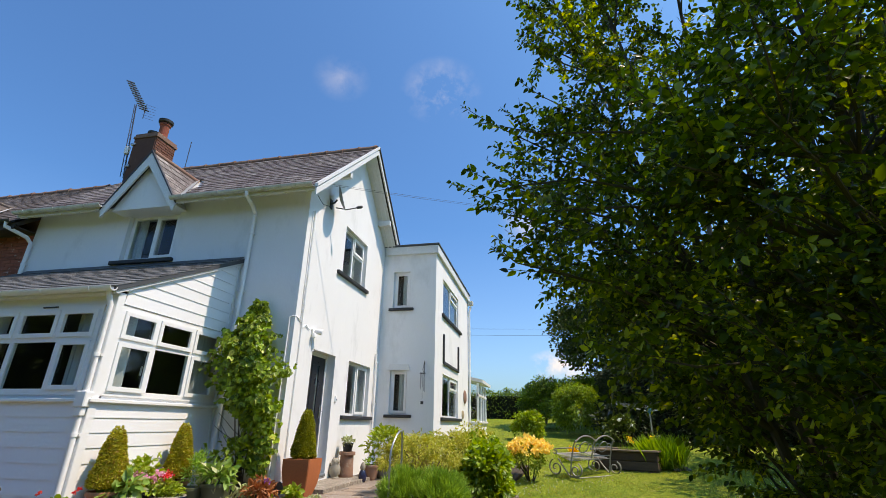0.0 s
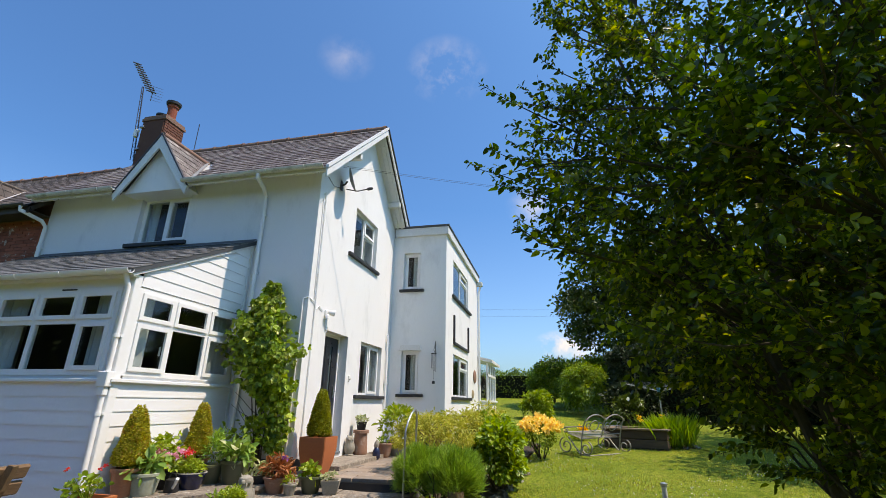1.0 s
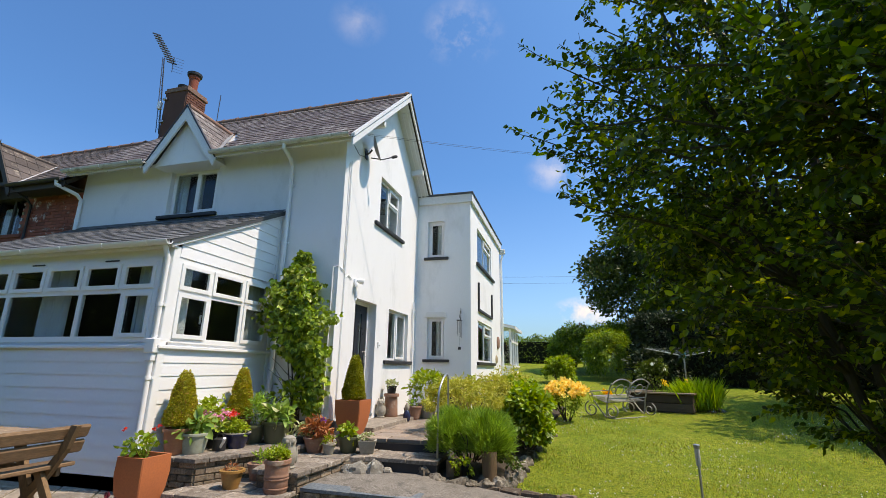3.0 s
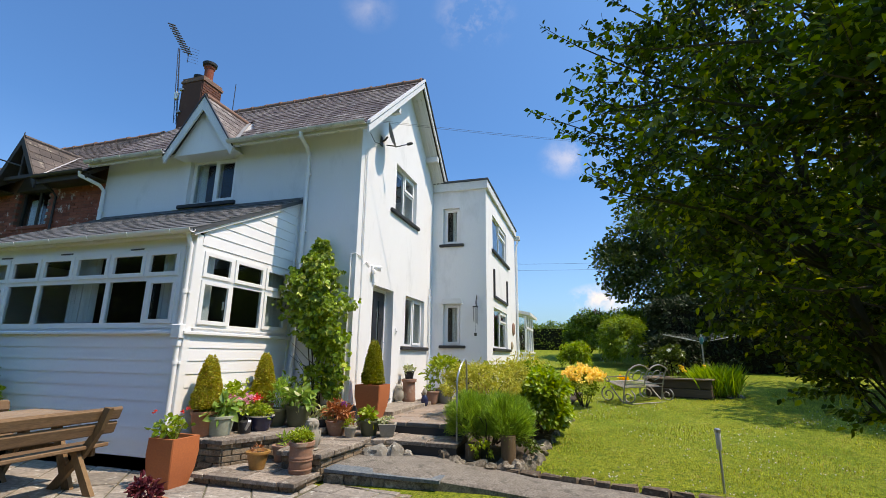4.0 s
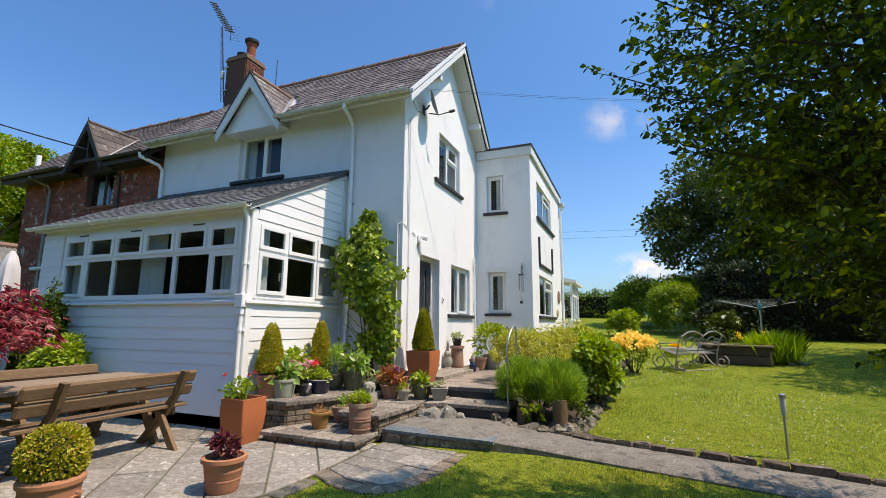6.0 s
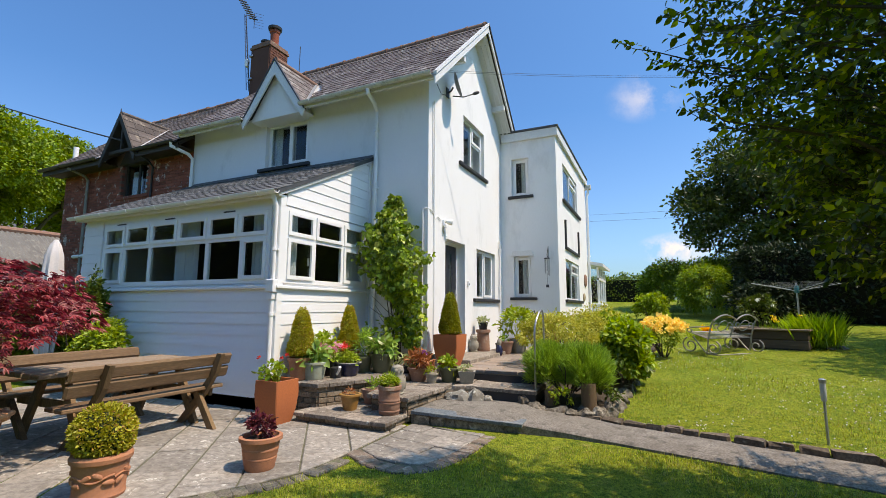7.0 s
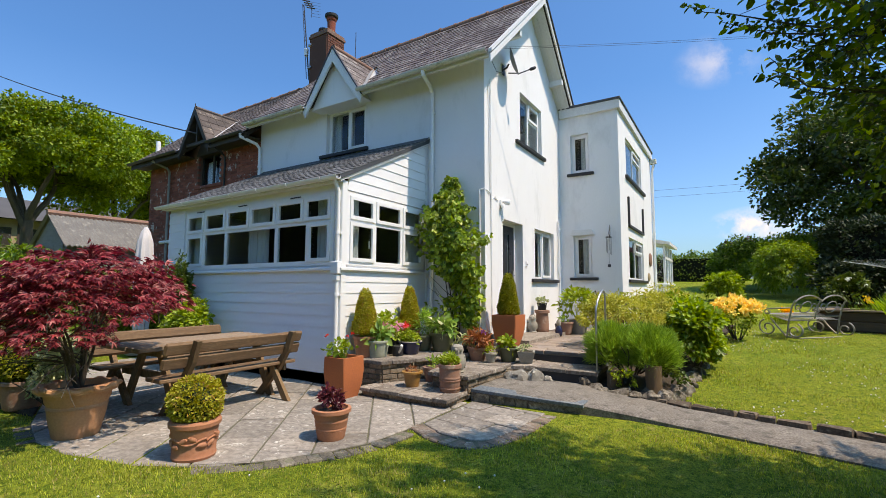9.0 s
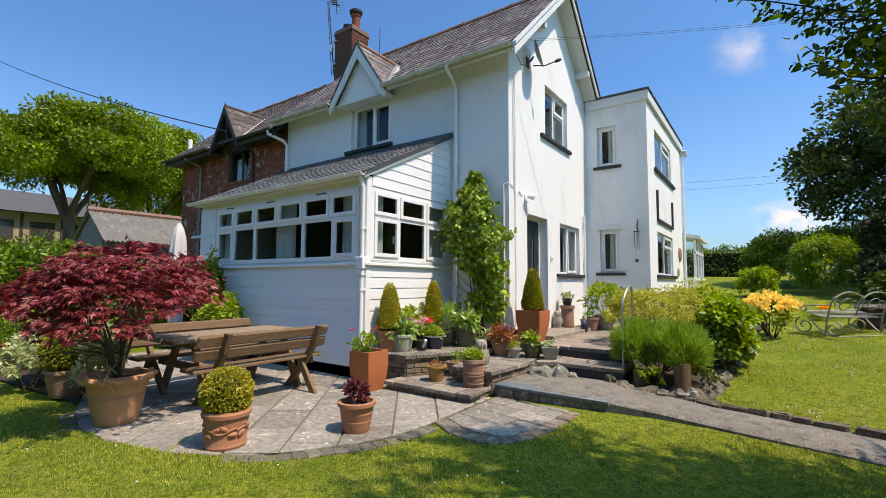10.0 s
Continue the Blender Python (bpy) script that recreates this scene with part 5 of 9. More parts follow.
part("wall", Shape().box(SL, SL + 0.12, SY + 0.15, 0, 0, 3.0).extrude([(SL, SY + 0.15, 3.0), (SL, 0, 3.0), (SL, 0, 4.05)], (0.12, 0, 0)).moved(mc), SIDING, sun_room)
part("plinth", Shape().box(SL, SX - 0.02, SY + 0.03, SY + 0.1, -0.1, 0.17).box(SX - 0.1, SX - 0.02, SY + 0.03, 0, -0.1, 0.17).moved(mc), BLACK, sun_room, "dark base course")
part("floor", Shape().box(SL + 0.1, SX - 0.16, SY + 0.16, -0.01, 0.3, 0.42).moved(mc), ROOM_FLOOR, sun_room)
# back wall and ceiling, coloured near black for an unlit interior
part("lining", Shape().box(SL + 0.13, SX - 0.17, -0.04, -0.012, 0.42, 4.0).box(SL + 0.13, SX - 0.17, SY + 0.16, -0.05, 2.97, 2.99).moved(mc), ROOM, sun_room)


def lap_boards(parent_ob, m, u0, u1, z0, z1, pitch, slope_top=None):
    """Lapped boards on a wall; slope_top(z): where along u a sloping roof cuts the board at that height."""
    z = z0
    while z < z1 - 0.02:
        h = min(pitch + 0.02, z1 - z)
        a0 = u0 if not slope_top else max(u0, slope_top(z))
        a1 = u0 if not slope_top else max(u0, slope_top(z + h))
        if u1 - a0 < 0.05:
            break
        b = Shape()
        b.add([(a0, -0.002, z), (u1, -0.002, z), (u1, 0.009, z + h), (a1, 0.009, z + h), (a0, 0.03, z), (u1, 0.03, z), (u1, 0.03, z + h), (a1, 0.03, z + h)],
              [(0, 1, 2, 3), (7, 6, 5, 4), (0, 4, 5, 1), (3, 2, 6, 7), (0, 3, 7, 4), (1, 5, 6, 2)])
        part("board", b.moved(m), SIDING, parent_ob, "", False)
        z += pitch


lap_boards(front_core, sf, SL + 0.02, SX - 0.10, 0.16, 1.66, 0.166)
lap_boards(front_core, sf, SL + 0.02, FW[0] - 0.06, 1.68, 2.9, 0.166)
lap_boards(side_core, ss, SY + 0.10, -0.07, 0.16, 1.66, 0.166)
cut = lambda z: SY + (z - Z_LOW) / (Z_TOP - Z_LOW) * (0 - SY) + 0.10  # noqa: E731
lap_boards(side_core, ss, SY + 0.10, -0.07, 2.86, 4.2, 0.166, cut)
part("corner_post", Shape().box(SX - 0.105, SX + 0.005, SY - 0.008, SY + 0.10, 0.16, 2.99, 0.006).moved(mc), UPVC, sun_room)
part("end_trim", Shape().box(SX - 0.02, SX + 0.008, -0.07, -0.004, 0.16, 4.1, 0.004).moved(mc), UPVC, sun_room)
part("sill_board", Shape().box(SL, SX + 0.03, SY - 0.045, SY + 0.03, 1.655, 1.70, 0.008).moved(mc), UPVC, sun_room)
part("sill_board", Shape().box(SX - 0.03, SX + 0.045, SY - 0.045, -0.01, 1.655, 1.70, 0.008).moved(mc), UPVC, sun_room)
part("fascia", Shape().box(SL - 0.1, SX + 0.02, SY - 0.10, SY - 0.075, 2.955, 3.04, 0.004).box(SL - 0.1, SX + 0.015, SY - 0.075, SY + 0.03, 2.955, 2.97).moved(mc), TRIM, sun_room)


def fr(u, hole):
    return (u - hole[0]) / (hole[1] - hole[0])


H2 = 0.61
fx = [-5.40, -4.76, -4.08, -3.39, -2.69, -2.02, -1.385]
lights = [(fr(fx[0], FW), fr(-4.78, FW), 0, H2, 1), (fr(-4.78, FW), fr(-4.08, FW), 0, H2), (fr(-4.08, FW), fr(-2.69, FW), 0, H2), (fr(-2.69, FW), fr(-1.95, FW), 0, H2), (fr(-1.95, FW), 1.0, 0, H2, 1)]
lights += [(fr(fx[i], FW), fr(fx[i + 1], FW), H2, 1, 1) for i in range(6)]
lights[0] = (0.0, *lights[0][1:])
lights[5] = (0.0, *lights[5][1:])
lights[-1] = (lights[-1][0], 1.0, *lights[-1][2:])
window(sun_room, sf, FW, 0.005, lights, bar=0.07)
sy = [-2.12, -1.49, -0.79, -0.13]
lights = [(0, fr(sy[1], SW), 0, H2, 1), (fr(sy[1], SW), fr(sy[2], SW), 0, H2), (fr(sy[2], SW), 1, 0, H2, 1)]
lights += [(0, fr(sy[1], SW), H2, 1, 1), (fr(sy[1], SW), fr(sy[2], SW), H2, 1, 1), (fr(sy[2], SW), 1, H2, 1, 1)]
window(sun_room, ss, SW, 0.005, lights, bar=0.07)
for u0, u1 in ((-5.34, -5.12), (-3.62, -3.10), (-1.88, -1.62)):
    curtain(on_front(SY), u0, u1, 1.5, 2.8, 0.15)
for u0, u1 in ((-1.95, -1.70), (-0.62, -0.08)):
    curtain(on_side(SX), u0, u1, 1.5, 2.8, 0.15)
for u in (-5.02, -3.72, -2.35):
    part("trickle_vent", Shape().box(u, u + 0.24, -0.012, 0.005, W1 - 0.022, W1 - 0.004, 0.003).moved(sf), DARK_METAL, sun_room)

slope(sun_room, SL + 3.6 - 0.12, SX + 3.6 + 0.035, SY - 0.12 + 1.1, 1.1 - 0.02, Z_LOW, Z_TOP, SLATE_NEW, None, SLATE_NEW, None, w=0.25, gauge=0.18, seed=9, thick=0.09, base_mat=TRIM)
part("flashing", Shape().extrude([(SL - 0.1, -0.02, Z_TOP + 0.05), (SX + 0.04, -0.02, Z_TOP + 0.05), (SX + 0.04, -0.10, Z_TOP - 0.02), (SL - 0.1, -0.10, Z_TOP - 0.02)], (0, 0.012, 0.012)).moved(mc), LEAD, sun_room, "dark lead flashing", False)
part("verge_trim", Shape().extrude([(SX + 0.02, SY - 0.12, Z_LOW - 0.06), (SX + 0.02, -0.02, Z_TOP - 0.06), (SX + 0.02, -0.02, Z_TOP + 0.01), (SX + 0.02, SY - 0.12, Z_LOW + 0.01)], (0.03, 0, 0)).moved(mc), LEAD, sun_room, "", False)
gutter(SL + 3.6 - 0.2, SX + 3.6 + 0.06, SY - 0.16 + 1.1, 3.02, sun_room, 0.055, UPVC)
downpipe([(SX + 3.6 - 0.045, SY - 0.12 + 1.1, 2.98), (SX + 3.6 - 0.045, SY - 0.09 + 1.1, 2.90), (SX + 3.6 - 0.045, SY - 0.05 + 1.1, 2.82), (SX + 3.6 - 0.045, SY - 0.05 + 1.1, 0.05)], 0.033, sun_room, None, [(SX + 3.6 - 0.045, SY - 0.05 + 1.1, z) for z in (2.2, 1.3, 0.5)])
part("pipe_box", Shape().box(SX + 3.6 - 0.13, SX + 3.6 + 0.02, SY - 0.10 + 1.1, SY + 1.1 - 0.01, 1.60, 1.78, 0.01).box(SX + 3.6 - 0.10, SX + 3.6 + 0.0, SY - 0.09 + 1.1, SY + 1.1 - 0.02, 1.50, 1.60, 0.01), UPVC, sun_room)

# ---- brick house next door ----
nb = thing("brick_house", -9.0, 0, 0, "red brick neighbouring house with mossy slate roof and dark dormer", "house")
mn = Matrix.Translation((9.0, 0, 0))
NX, NDZ = -11.75, -0.16
NW = (-9.1, -8.0, 4.24, 5.17)
nwall = part("wall", wall_grid(Shape(), mn @ on_front(0.02), NX, PARTY_X - 0.01, -0.1, 5.5, 0.28, [NW]), MORTAR, nb)
brick_courses(nwall, mn @ on_front(0.02), NX, PARTY_X - 0.02, 3.05, 5.12, BRICK, 21, True, [NW], BRICK_REST)
brick_courses(nwall, mn @ on_front(0.02), NX, SL - 0.1, 0.0, 3.05, BRICK_REST, 22, False, [NW], BRICK_REST)
part("wall", Shape().box(NX, NX + 0.3, 0.3, 4.6, -0.1, 5.45).box(NX, PARTY_X, 4.3, 4.6, -0.1, 5.4).moved(mn), BRICK_REST, nb)
part("wall", Shape().extrude([(NX, 0.02, 5.45), (NX, 4.6, 5.45), (NX, APEX_Y, APEX_Z - 0.45)], (0.3, 0, 0)).moved(mn), BRICK_REST, nb)
part("room", Shape().box(NX + 0.3, PARTY_X, 1.6, 1.7, 3.2, 5.5).box(NX + 0.3, PARTY_X, 0.3, 1.6, 3.1, 3.2).moved(mn), ROOM, nb)
window(nb, mn @ on_front(0.02), NW, 0.12, [(0, 0.5, 0, 1), (0.5, 1, 0, 1)], (-9.2, -7.9), 0.08, 0.04, 0.06, DARK_TIMBER, BRICK_REST)
curtain(on_front(0.02), -9.02, -8.62, 4.3, 4.98, 0.25)
curtain(on_front(0.02), -8.48, -8.08, 4.3, 4.98, 0.25)
downpipe([(-7.75 + 9, EAVE_Y - 0.05, 5.14), (-7.75 + 9, -0.12, 4.98), (-7.75 + 9, -0.03, 4.88), (-7.75 + 9, -0.03, 3.4)], 0.025, nb, DARK_METAL)
ND = -8.59


def near_nd(x, k):
    y = EAVE_Y + k * (APEX_Y - EAVE_Y)
    return y < 0.9 and abs(x - (ND + 9.0)) < 0.72 * (1 - max(0.0, y + 0.1) / 1.05)


slope(nb, NX - 0.35 + 9, PARTY_X - 0.005 + 9, EAVE_Y, APEX_Y, roof_z(EAVE_Y) + NDZ, APEX_Z - 0.30, SLATE_FAR, near_nd, SLATE_FAR, None, w=0.27, gauge=0.2, seed=31, cut=(ND + 9.0, 0.74, 0.75))
slope(nb, NX - 0.35 + 9, PARTY_X - 0.005 + 9, 4.97, APEX_Y, roof_z(4.97) + NDZ, APEX_Z - 0.30, SLATE_FAR, None, SLATE_FAR, None, w=0.4, gauge=0.3, seed=32)
for i in range(13):
    put_mesh("ridge_tile", ridge_tile, RIDGE, nb, pose(PARTY_X + 9 - 0.44 * (i + 1), APEX_Y, APEX_Z - 0.30 + 0.01 * math.sin(i * 2.3), 0, 0.4 * math.sin(i * 1.7), 0))
part("fascia", Shape().box(NX - 0.3, ND - 0.72, EAVE_Y - 0.005, EAVE_Y + 0.02, 5.04, 5.18).moved(mn), DARK_TIMBER, nb)
part("fascia", Shape().box(ND + 0.72, PARTY_X, EAVE_Y - 0.005, EAVE_Y + 0.02, 5.04, 5.18).moved(mn), DARK_TIMBER, nb)
part("soffit", Shape().box(NX - 0.3, ND - 0.72, EAVE_Y + 0.02, 0.02, 5.10, 5.12).moved(mn), DARK_TIMBER, nb)
part("soffit", Shape().box(ND + 0.72, PARTY_X, EAVE_Y + 0.02, 0.02, 5.10, 5.12).moved(mn), DARK_TIMBER, nb)
gutter(NX - 0.33 + 9, ND - 0.72 + 9, EAVE_Y - 0.07, 5.21, nb, 0.06, DARK_METAL)
gutter(ND + 0.72 + 9, PARTY_X + 9, EAVE_Y - 0.07, 5.21, nb, 0.06, DARK_METAL)
nd_z, nd_h = 6.30, 0.72
nback = APEX_Y - (APEX_Z - 0.30 - nd_z) / 0.87 + 0.05
dw = Shape().extrude([(ND - 0.6, 0.0, 5.12), (ND + 0.6, 0.0, 5.12), (ND, 0.0, 6.1)], (0, 0.3, 0))
part("dormer_wall", dw.moved(mn), DARK_TIMBER, nb)
part("dormer_tie", Shape().box(ND - 0.5, ND + 0.5, -0.36, -0.30, 5.28, 5.36).box(ND - 0.03, ND + 0.03, -0.36, -0.30, 5.36, 6.1).moved(mn), DARK_TIMBER, nb)
for sgn in (-1, 1):
    n_out = Vector((sgn * (nd_z - 5.12), 0, nd_h)).normalized()
    t0, t1 = Vector((ND, -0.42, nd_z)), Vector((ND, nback, nd_z))
    lo_in, e = Vector((ND + sgn * nd_h, EAVE_Y + 0.05, 5.13)), Vector((ND + sgn * nd_h, -0.42, 5.13))
    dr = part("dormer_roof", Shape().extrude([q - n_out * 0.05 for q in (t0, t1, lo_in, e)], n_out * 0.04).moved(mn), DARK_TIMBER, nb, "", False)
    sl = Shape()
    for r in range(6):
        f0, f1 = r / 6, min(1.0, (r + 1.5) / 6)
        yb0 = lo_in.y + (t1.y - lo_in.y) * f0 + 0.1
        cnt = max(1, int((yb0 + 0.42) / 0.2))
        for c in range(cnt):
            ya, yb = -0.42 + c * (yb0 + 0.42) / cnt + 0.003, -0.42 + (c + 1) * (yb0 + 0.42) / cnt - 0.003
            pl = lambda f, y: Vector((ND + sgn * nd_h * (1 - f), y, 5.13 + (nd_z - 5.13) * f))  # noqa: E731
            sl.extrude([pl(f0, ya) + n_out * 0.014, pl(f0, yb) + n_out * 0.014, pl(f1, yb), pl(f1, ya)], n_out * 0.008)
    tagged(part("slating", sl.moved(mn), SLATE_FAR, dr, "", False), kind="stuff")
    b = Shape()
    p0, p1 = Vector((ND + sgn * (nd_h + 0.05), -0.45, 5.08)), Vector((ND, -0.45, nd_z + 0.02))
    b.extrude([p0, p1, p1 + Vector((0, 0, -0.22)), p0 + Vector((-sgn * 0.05, 0, -0.12))], (0, 0.04, 0))
    part("bargeboard", b.moved(mn), DARK_TIMBER, nb, "", False)
part("finial", Shape().tube([(ND + 9, -0.43, nd_z - 0.05), (ND + 9, -0.43, nd_z + 0.12)], 0.02, 6, 0.008), DARK_TIMBER, nb)
part("ridge_tile", Shape().tube([(ND + 9, -0.42, nd_z), (ND + 9, nback, nd_z)], 0.055, 8), SLATE_FAR, nb)
nv = Shape()
for sgn in (-1, 1):
    p0, p1 = Vector((ND + sgn * (nd_h + 0.1), EAVE_Y, 5.21)), Vector((ND, nback, nd_z + 0.02))
    nv.extrude([p0 + Vector((-0.05, 0, 0.03)), p0 + Vector((0.05, 0, 0.03)), p1 + Vector((0.05, 0, 0.03)), p1 + Vector((-0.05, 0, 0.03))], (0, 0, 0.012))
part("valley_flashing", nv.moved(mn), CANVAS, nb, "", False)
downpipe([(PARTY_X + 9 - 0.12, EAVE_Y - 0.07, 5.18), (PARTY_X + 9 - 0.12, EAVE_Y - 0.07, 5.08), (PARTY_X + 9 + 0.05, -0.16, 4.95), (PARTY_X + 9 + 0.06, -0.06, 4.85), (PARTY_X + 9 + 0.06, -0.06, 4.0), (PARTY_X + 9 + 0.06, -0.06, 2.9)], 0.04, nb, None, [(PARTY_X + 9 + 0.06, -0.06, 4.4)])
downpipe([(NX + 9 + 1.1, EAVE_Y - 0.07, 5.1), (NX + 9 + 1.2, -0.1, 4.95), (NX + 9 + 1.25, -0.06, 4.85), (NX + 9 + 1.25, -0.06, 0.1)], 0.035, nb, STONE_POT)
part("flue_pipe", Shape().tube([(NX + 9 - 0.06, 0.2, 5.3), (NX + 9 - 0.06, 0.2, 6.08)], 0.07, 10), UPVC, nb, "white flue pipe")
part("wall_pipe", Shape().tube([(NX + 9 + 0.9, -0.05, 2.75), (SL + 9, -0.05, 2.75)], 0.05, 8), UPVC, nb)

# ---- garden furniture ----
picnic = thing("picnic_table", -2.2, -3.70, 0, "brown timber picnic table with two attached backed benches", "picnic table")
for i in range(6):
    x = -0.45 + i * 0.152
    part("top_plank", Shape().box(x, x + 0.142, -0.9, 0.87 + 0.01 * (i % 2), 0.705, 0.75, 0.008), TABLE_TOP, picnic)
for yy in (-0.62, 0.60):
    part("top_batten", Shape().box(-0.42, 0.42, yy - 0.04, yy + 0.04, 0.63, 0.705, 0.006), TIMBER_X, picnic)
    for sg in (-1, 1):
        lg = Shape().extrude([(sg * 0.12, yy + 0.05, 0.70), (sg * 0.24, yy + 0.05, 0.70), (sg * 0.62, yy + 0.05, 0.0), (sg * 0.50, yy + 0.05, 0.0)], (0, 0.045, 0))
        part("leg", lg, TIMBER_X, picnic, "", False)
        bk = Shape().extrude([(sg * 0.34, yy + 0.0, 0.0), (sg * 0.45, yy + 0.0, 0.0), (sg * 0.80, yy + 0.0, 0.36), (sg * 0.98, yy + 0.0, 0.62), (sg * 1.06, yy + 0.0, 0.84), (sg * 0.98, yy + 0.0, 0.85), (sg * 0.90, yy + 0.0, 0.64), (sg * 0.72, yy + 0.0, 0.40)], (0, 0.05, 0))
        part("bench_upright", bk, TIMBER_X, picnic, "", False)
        lg2 = Shape().extrude([(sg * 0.66, yy - 0.05, 0.40), (sg * 0.76, yy - 0.05, 0.40), (sg * 1.06, yy - 0.05, 0.0), (sg * 0.95, yy - 0.05, 0.0)], (0, 0.045, 0))
        part("leg", lg2, TIMBER_X, picnic, "", False)
    part("cross_beam", Shape().box(-0.78, 0.78, yy + 0.096, yy + 0.14, 0.33, 0.42, 0.006), TIMBER_X, picnic)
for sg in (-1, 1):
    for k in range(2):
        x = sg * (0.60 + 0.16 * k)
        part("seat_plank", Shape().box(x - 0.072, x + 0.072, -0.86, 0.84, 0.42, 0.46, 0.008), TIMBER, picnic)
    for k, z in enumerate((0.58, 0.73)):
        x = sg * (0.862 + 0.048 * k)
        part("back_plank", Shape().box(-0.024, 0.024, -0.88, 0.86, -0.070, 0.070, 0.022).moved(pose(x, 0, z + 0.04, 0, sg * 18, 0)), TIMBER, picnic)

umb = thing("parasol", -7.02, -2.20, 0.012, "closed white canvas parasol on a pole", "parasol")
part("base", Shape().lathe([(0.25, 0), (0.25, 0.05), (0.06, 0.09), (0.05, 0.3)], 20), STONE_POT, umb)
part("pole", Shape().tube([(0, 0, 0.05), (0, 0, 2.68)], 0.024, 10), TIMBER_X, umb)
cv, rings = Shape(), []
prof = [(0.03, 2.68), (0.09, 2.58), (0.15, 2.36), (0.175, 1.88), (0.17, 1.4), (0.155, 0.9), (0.13, 0.44)]
pv, pf, nn = [], [], 32
for k, (r, z) in enumerate(prof):
    for i in range(nn):
        a = 2 * math.pi * i / nn
        w = 1 + (0.05 + 0.28 * min(1.0, (2.66 - z) / 1.2)) * (0.5 * math.cos(8 * a) + 0.25 * math.cos(5 * a + z * 2))
        pv.append((r * w * math.cos(a), r * w * math.sin(a), z + (0.10 * math.cos(8 * a) if k == len(prof) - 1 else 0)))
for k in range(len(prof) - 1):
    for i in range(nn):
        j = (i + 1) % nn
        pf.append((k * nn + i, (k + 1) * nn + i, (k + 1) * nn + j, k * nn + j))
part("canopy", cv.add(pv, pf).add([(x * 0.93, y * 0.93, z) for x, y, z in pv], [f[::-1] for f in pf]), CANVAS, umb)
part("finial", Shape().lathe([(0.05, 2.43), (0.06, 2.47), (0.03, 2.53), (0.01, 2.56)], 12), DARK_METAL, umb)

rail = thing("handrail", 1.99, -0.62, 0.13, "bent grey steel handrail by the garden steps", "handrail")
part("rail", Shape().tube([(0, 0, 0), (0, 0, 0.88), (0.0, 0.02, 1.0), (0.01, 0.08, 1.10), (0.02, 0.20, 1.20), (0.03, 0.30, 1.24), (0.035, 0.35, 1.23), (0.04, 0.38, 1.17), (0.04, 0.39, 1.05), (0.04, 0.39, 0.36)], 0.014, 10), STEEL, rail)

post = thing("solar_path_light", 5.03, -1.04, ground_z(5.03, -1.04), "slim solar garden light on a steel stake", "garden light")
part("stake", Shape().tube([(0, 0, -0.05), (0, 0, 0.43)], 0.013, 8), STEEL, post)
part("lamp_body", Shape().lathe([(0.020, 0.42), (0.027, 0.44), (0.027, 0.60), (0.024, 0.61)], 12), LAMP_TUBE, post, "frosted lamp tube")
part("cap", Shape().lathe([(0.030, 0.60), (0.034, 0.61), (0.034, 0.635), (0.015, 0.645)], 14), STEEL, post)

bx, by = 4.92, 4.56
bench = thing("iron_garden_bench", bx, by, ground_z(bx, by), "pewter grey scrolled wrought-iron garden bench", "garden bench", "", 48)
bench.matrix_basis = bench.matrix_basis @ Matrix.Diagonal((1.12, 0.99, 0.85, 1.0))


def spiral(cx, cz, r0, r1, a0, a1, x, n=18):
    return [(x, cx + (r0 + (r1 - r0) * i / n) * math.cos(a0 + (a1 - a0) * i / n), cz + (r0 + (r1 - r0) * i / n) * math.sin(a0 + (a1 - a0) * i / n)) for i in range(n + 1)]


for x in (-0.6, 0.6):
    part("end_scroll", Shape().tube(spiral(0.42, 0.2, 0.2, 0.05, 1.2, -7.2, x, 28), 0.016, 6), IRON, bench)
    part("end_scroll", Shape().tube(spiral(-0.12, 0.17, 0.17, 0.04, 2.0, 10.0, x, 28), 0.016, 6), IRON, bench)
    part("leg", Shape().tube([(x, 0.34, 0.42), (x, 0.2, 0.22), (x, 0.06, 0.05), (x, -0.08, 0.015), (x, -0.2, 0.012)], 0.017, 6), IRON, bench)
    part("arm", Shape().tube([(x, -0.06, 0.68), (x, 0.2, 0.66), (x, 0.38, 0.64)] + spiral(0.40, 0.57, 0.07, 0.025, 1.6, -4.5, x, 12), 0.016, 6), IRON, bench)
    part("back_post", Shape().tube([(x, 0.04, 0.0), (x, -0.02, 0.4), (x, -0.10, 0.72), (x, -0.17, 0.86)], 0.016, 6), IRON, bench)
for i in range(7):
    part("seat_slat", Shape().box(-0.6, 0.6, 0.0 + 0.062 * i, 0.052 + 0.062 * i, 0.375 + 0.022 * i, 0.390 + 0.022 * i, 0.004), IRON, bench)
part("seat_rail", Shape().tube([(-0.6, 0.44, 0.52), (0.6, 0.44, 0.52)], 0.016, 6), IRON, bench)
part("ground_rail", Shape().tube([(-0.62, -0.2, 0.012), (0.62, -0.2, 0.012)], 0.014, 6), IRON, bench)
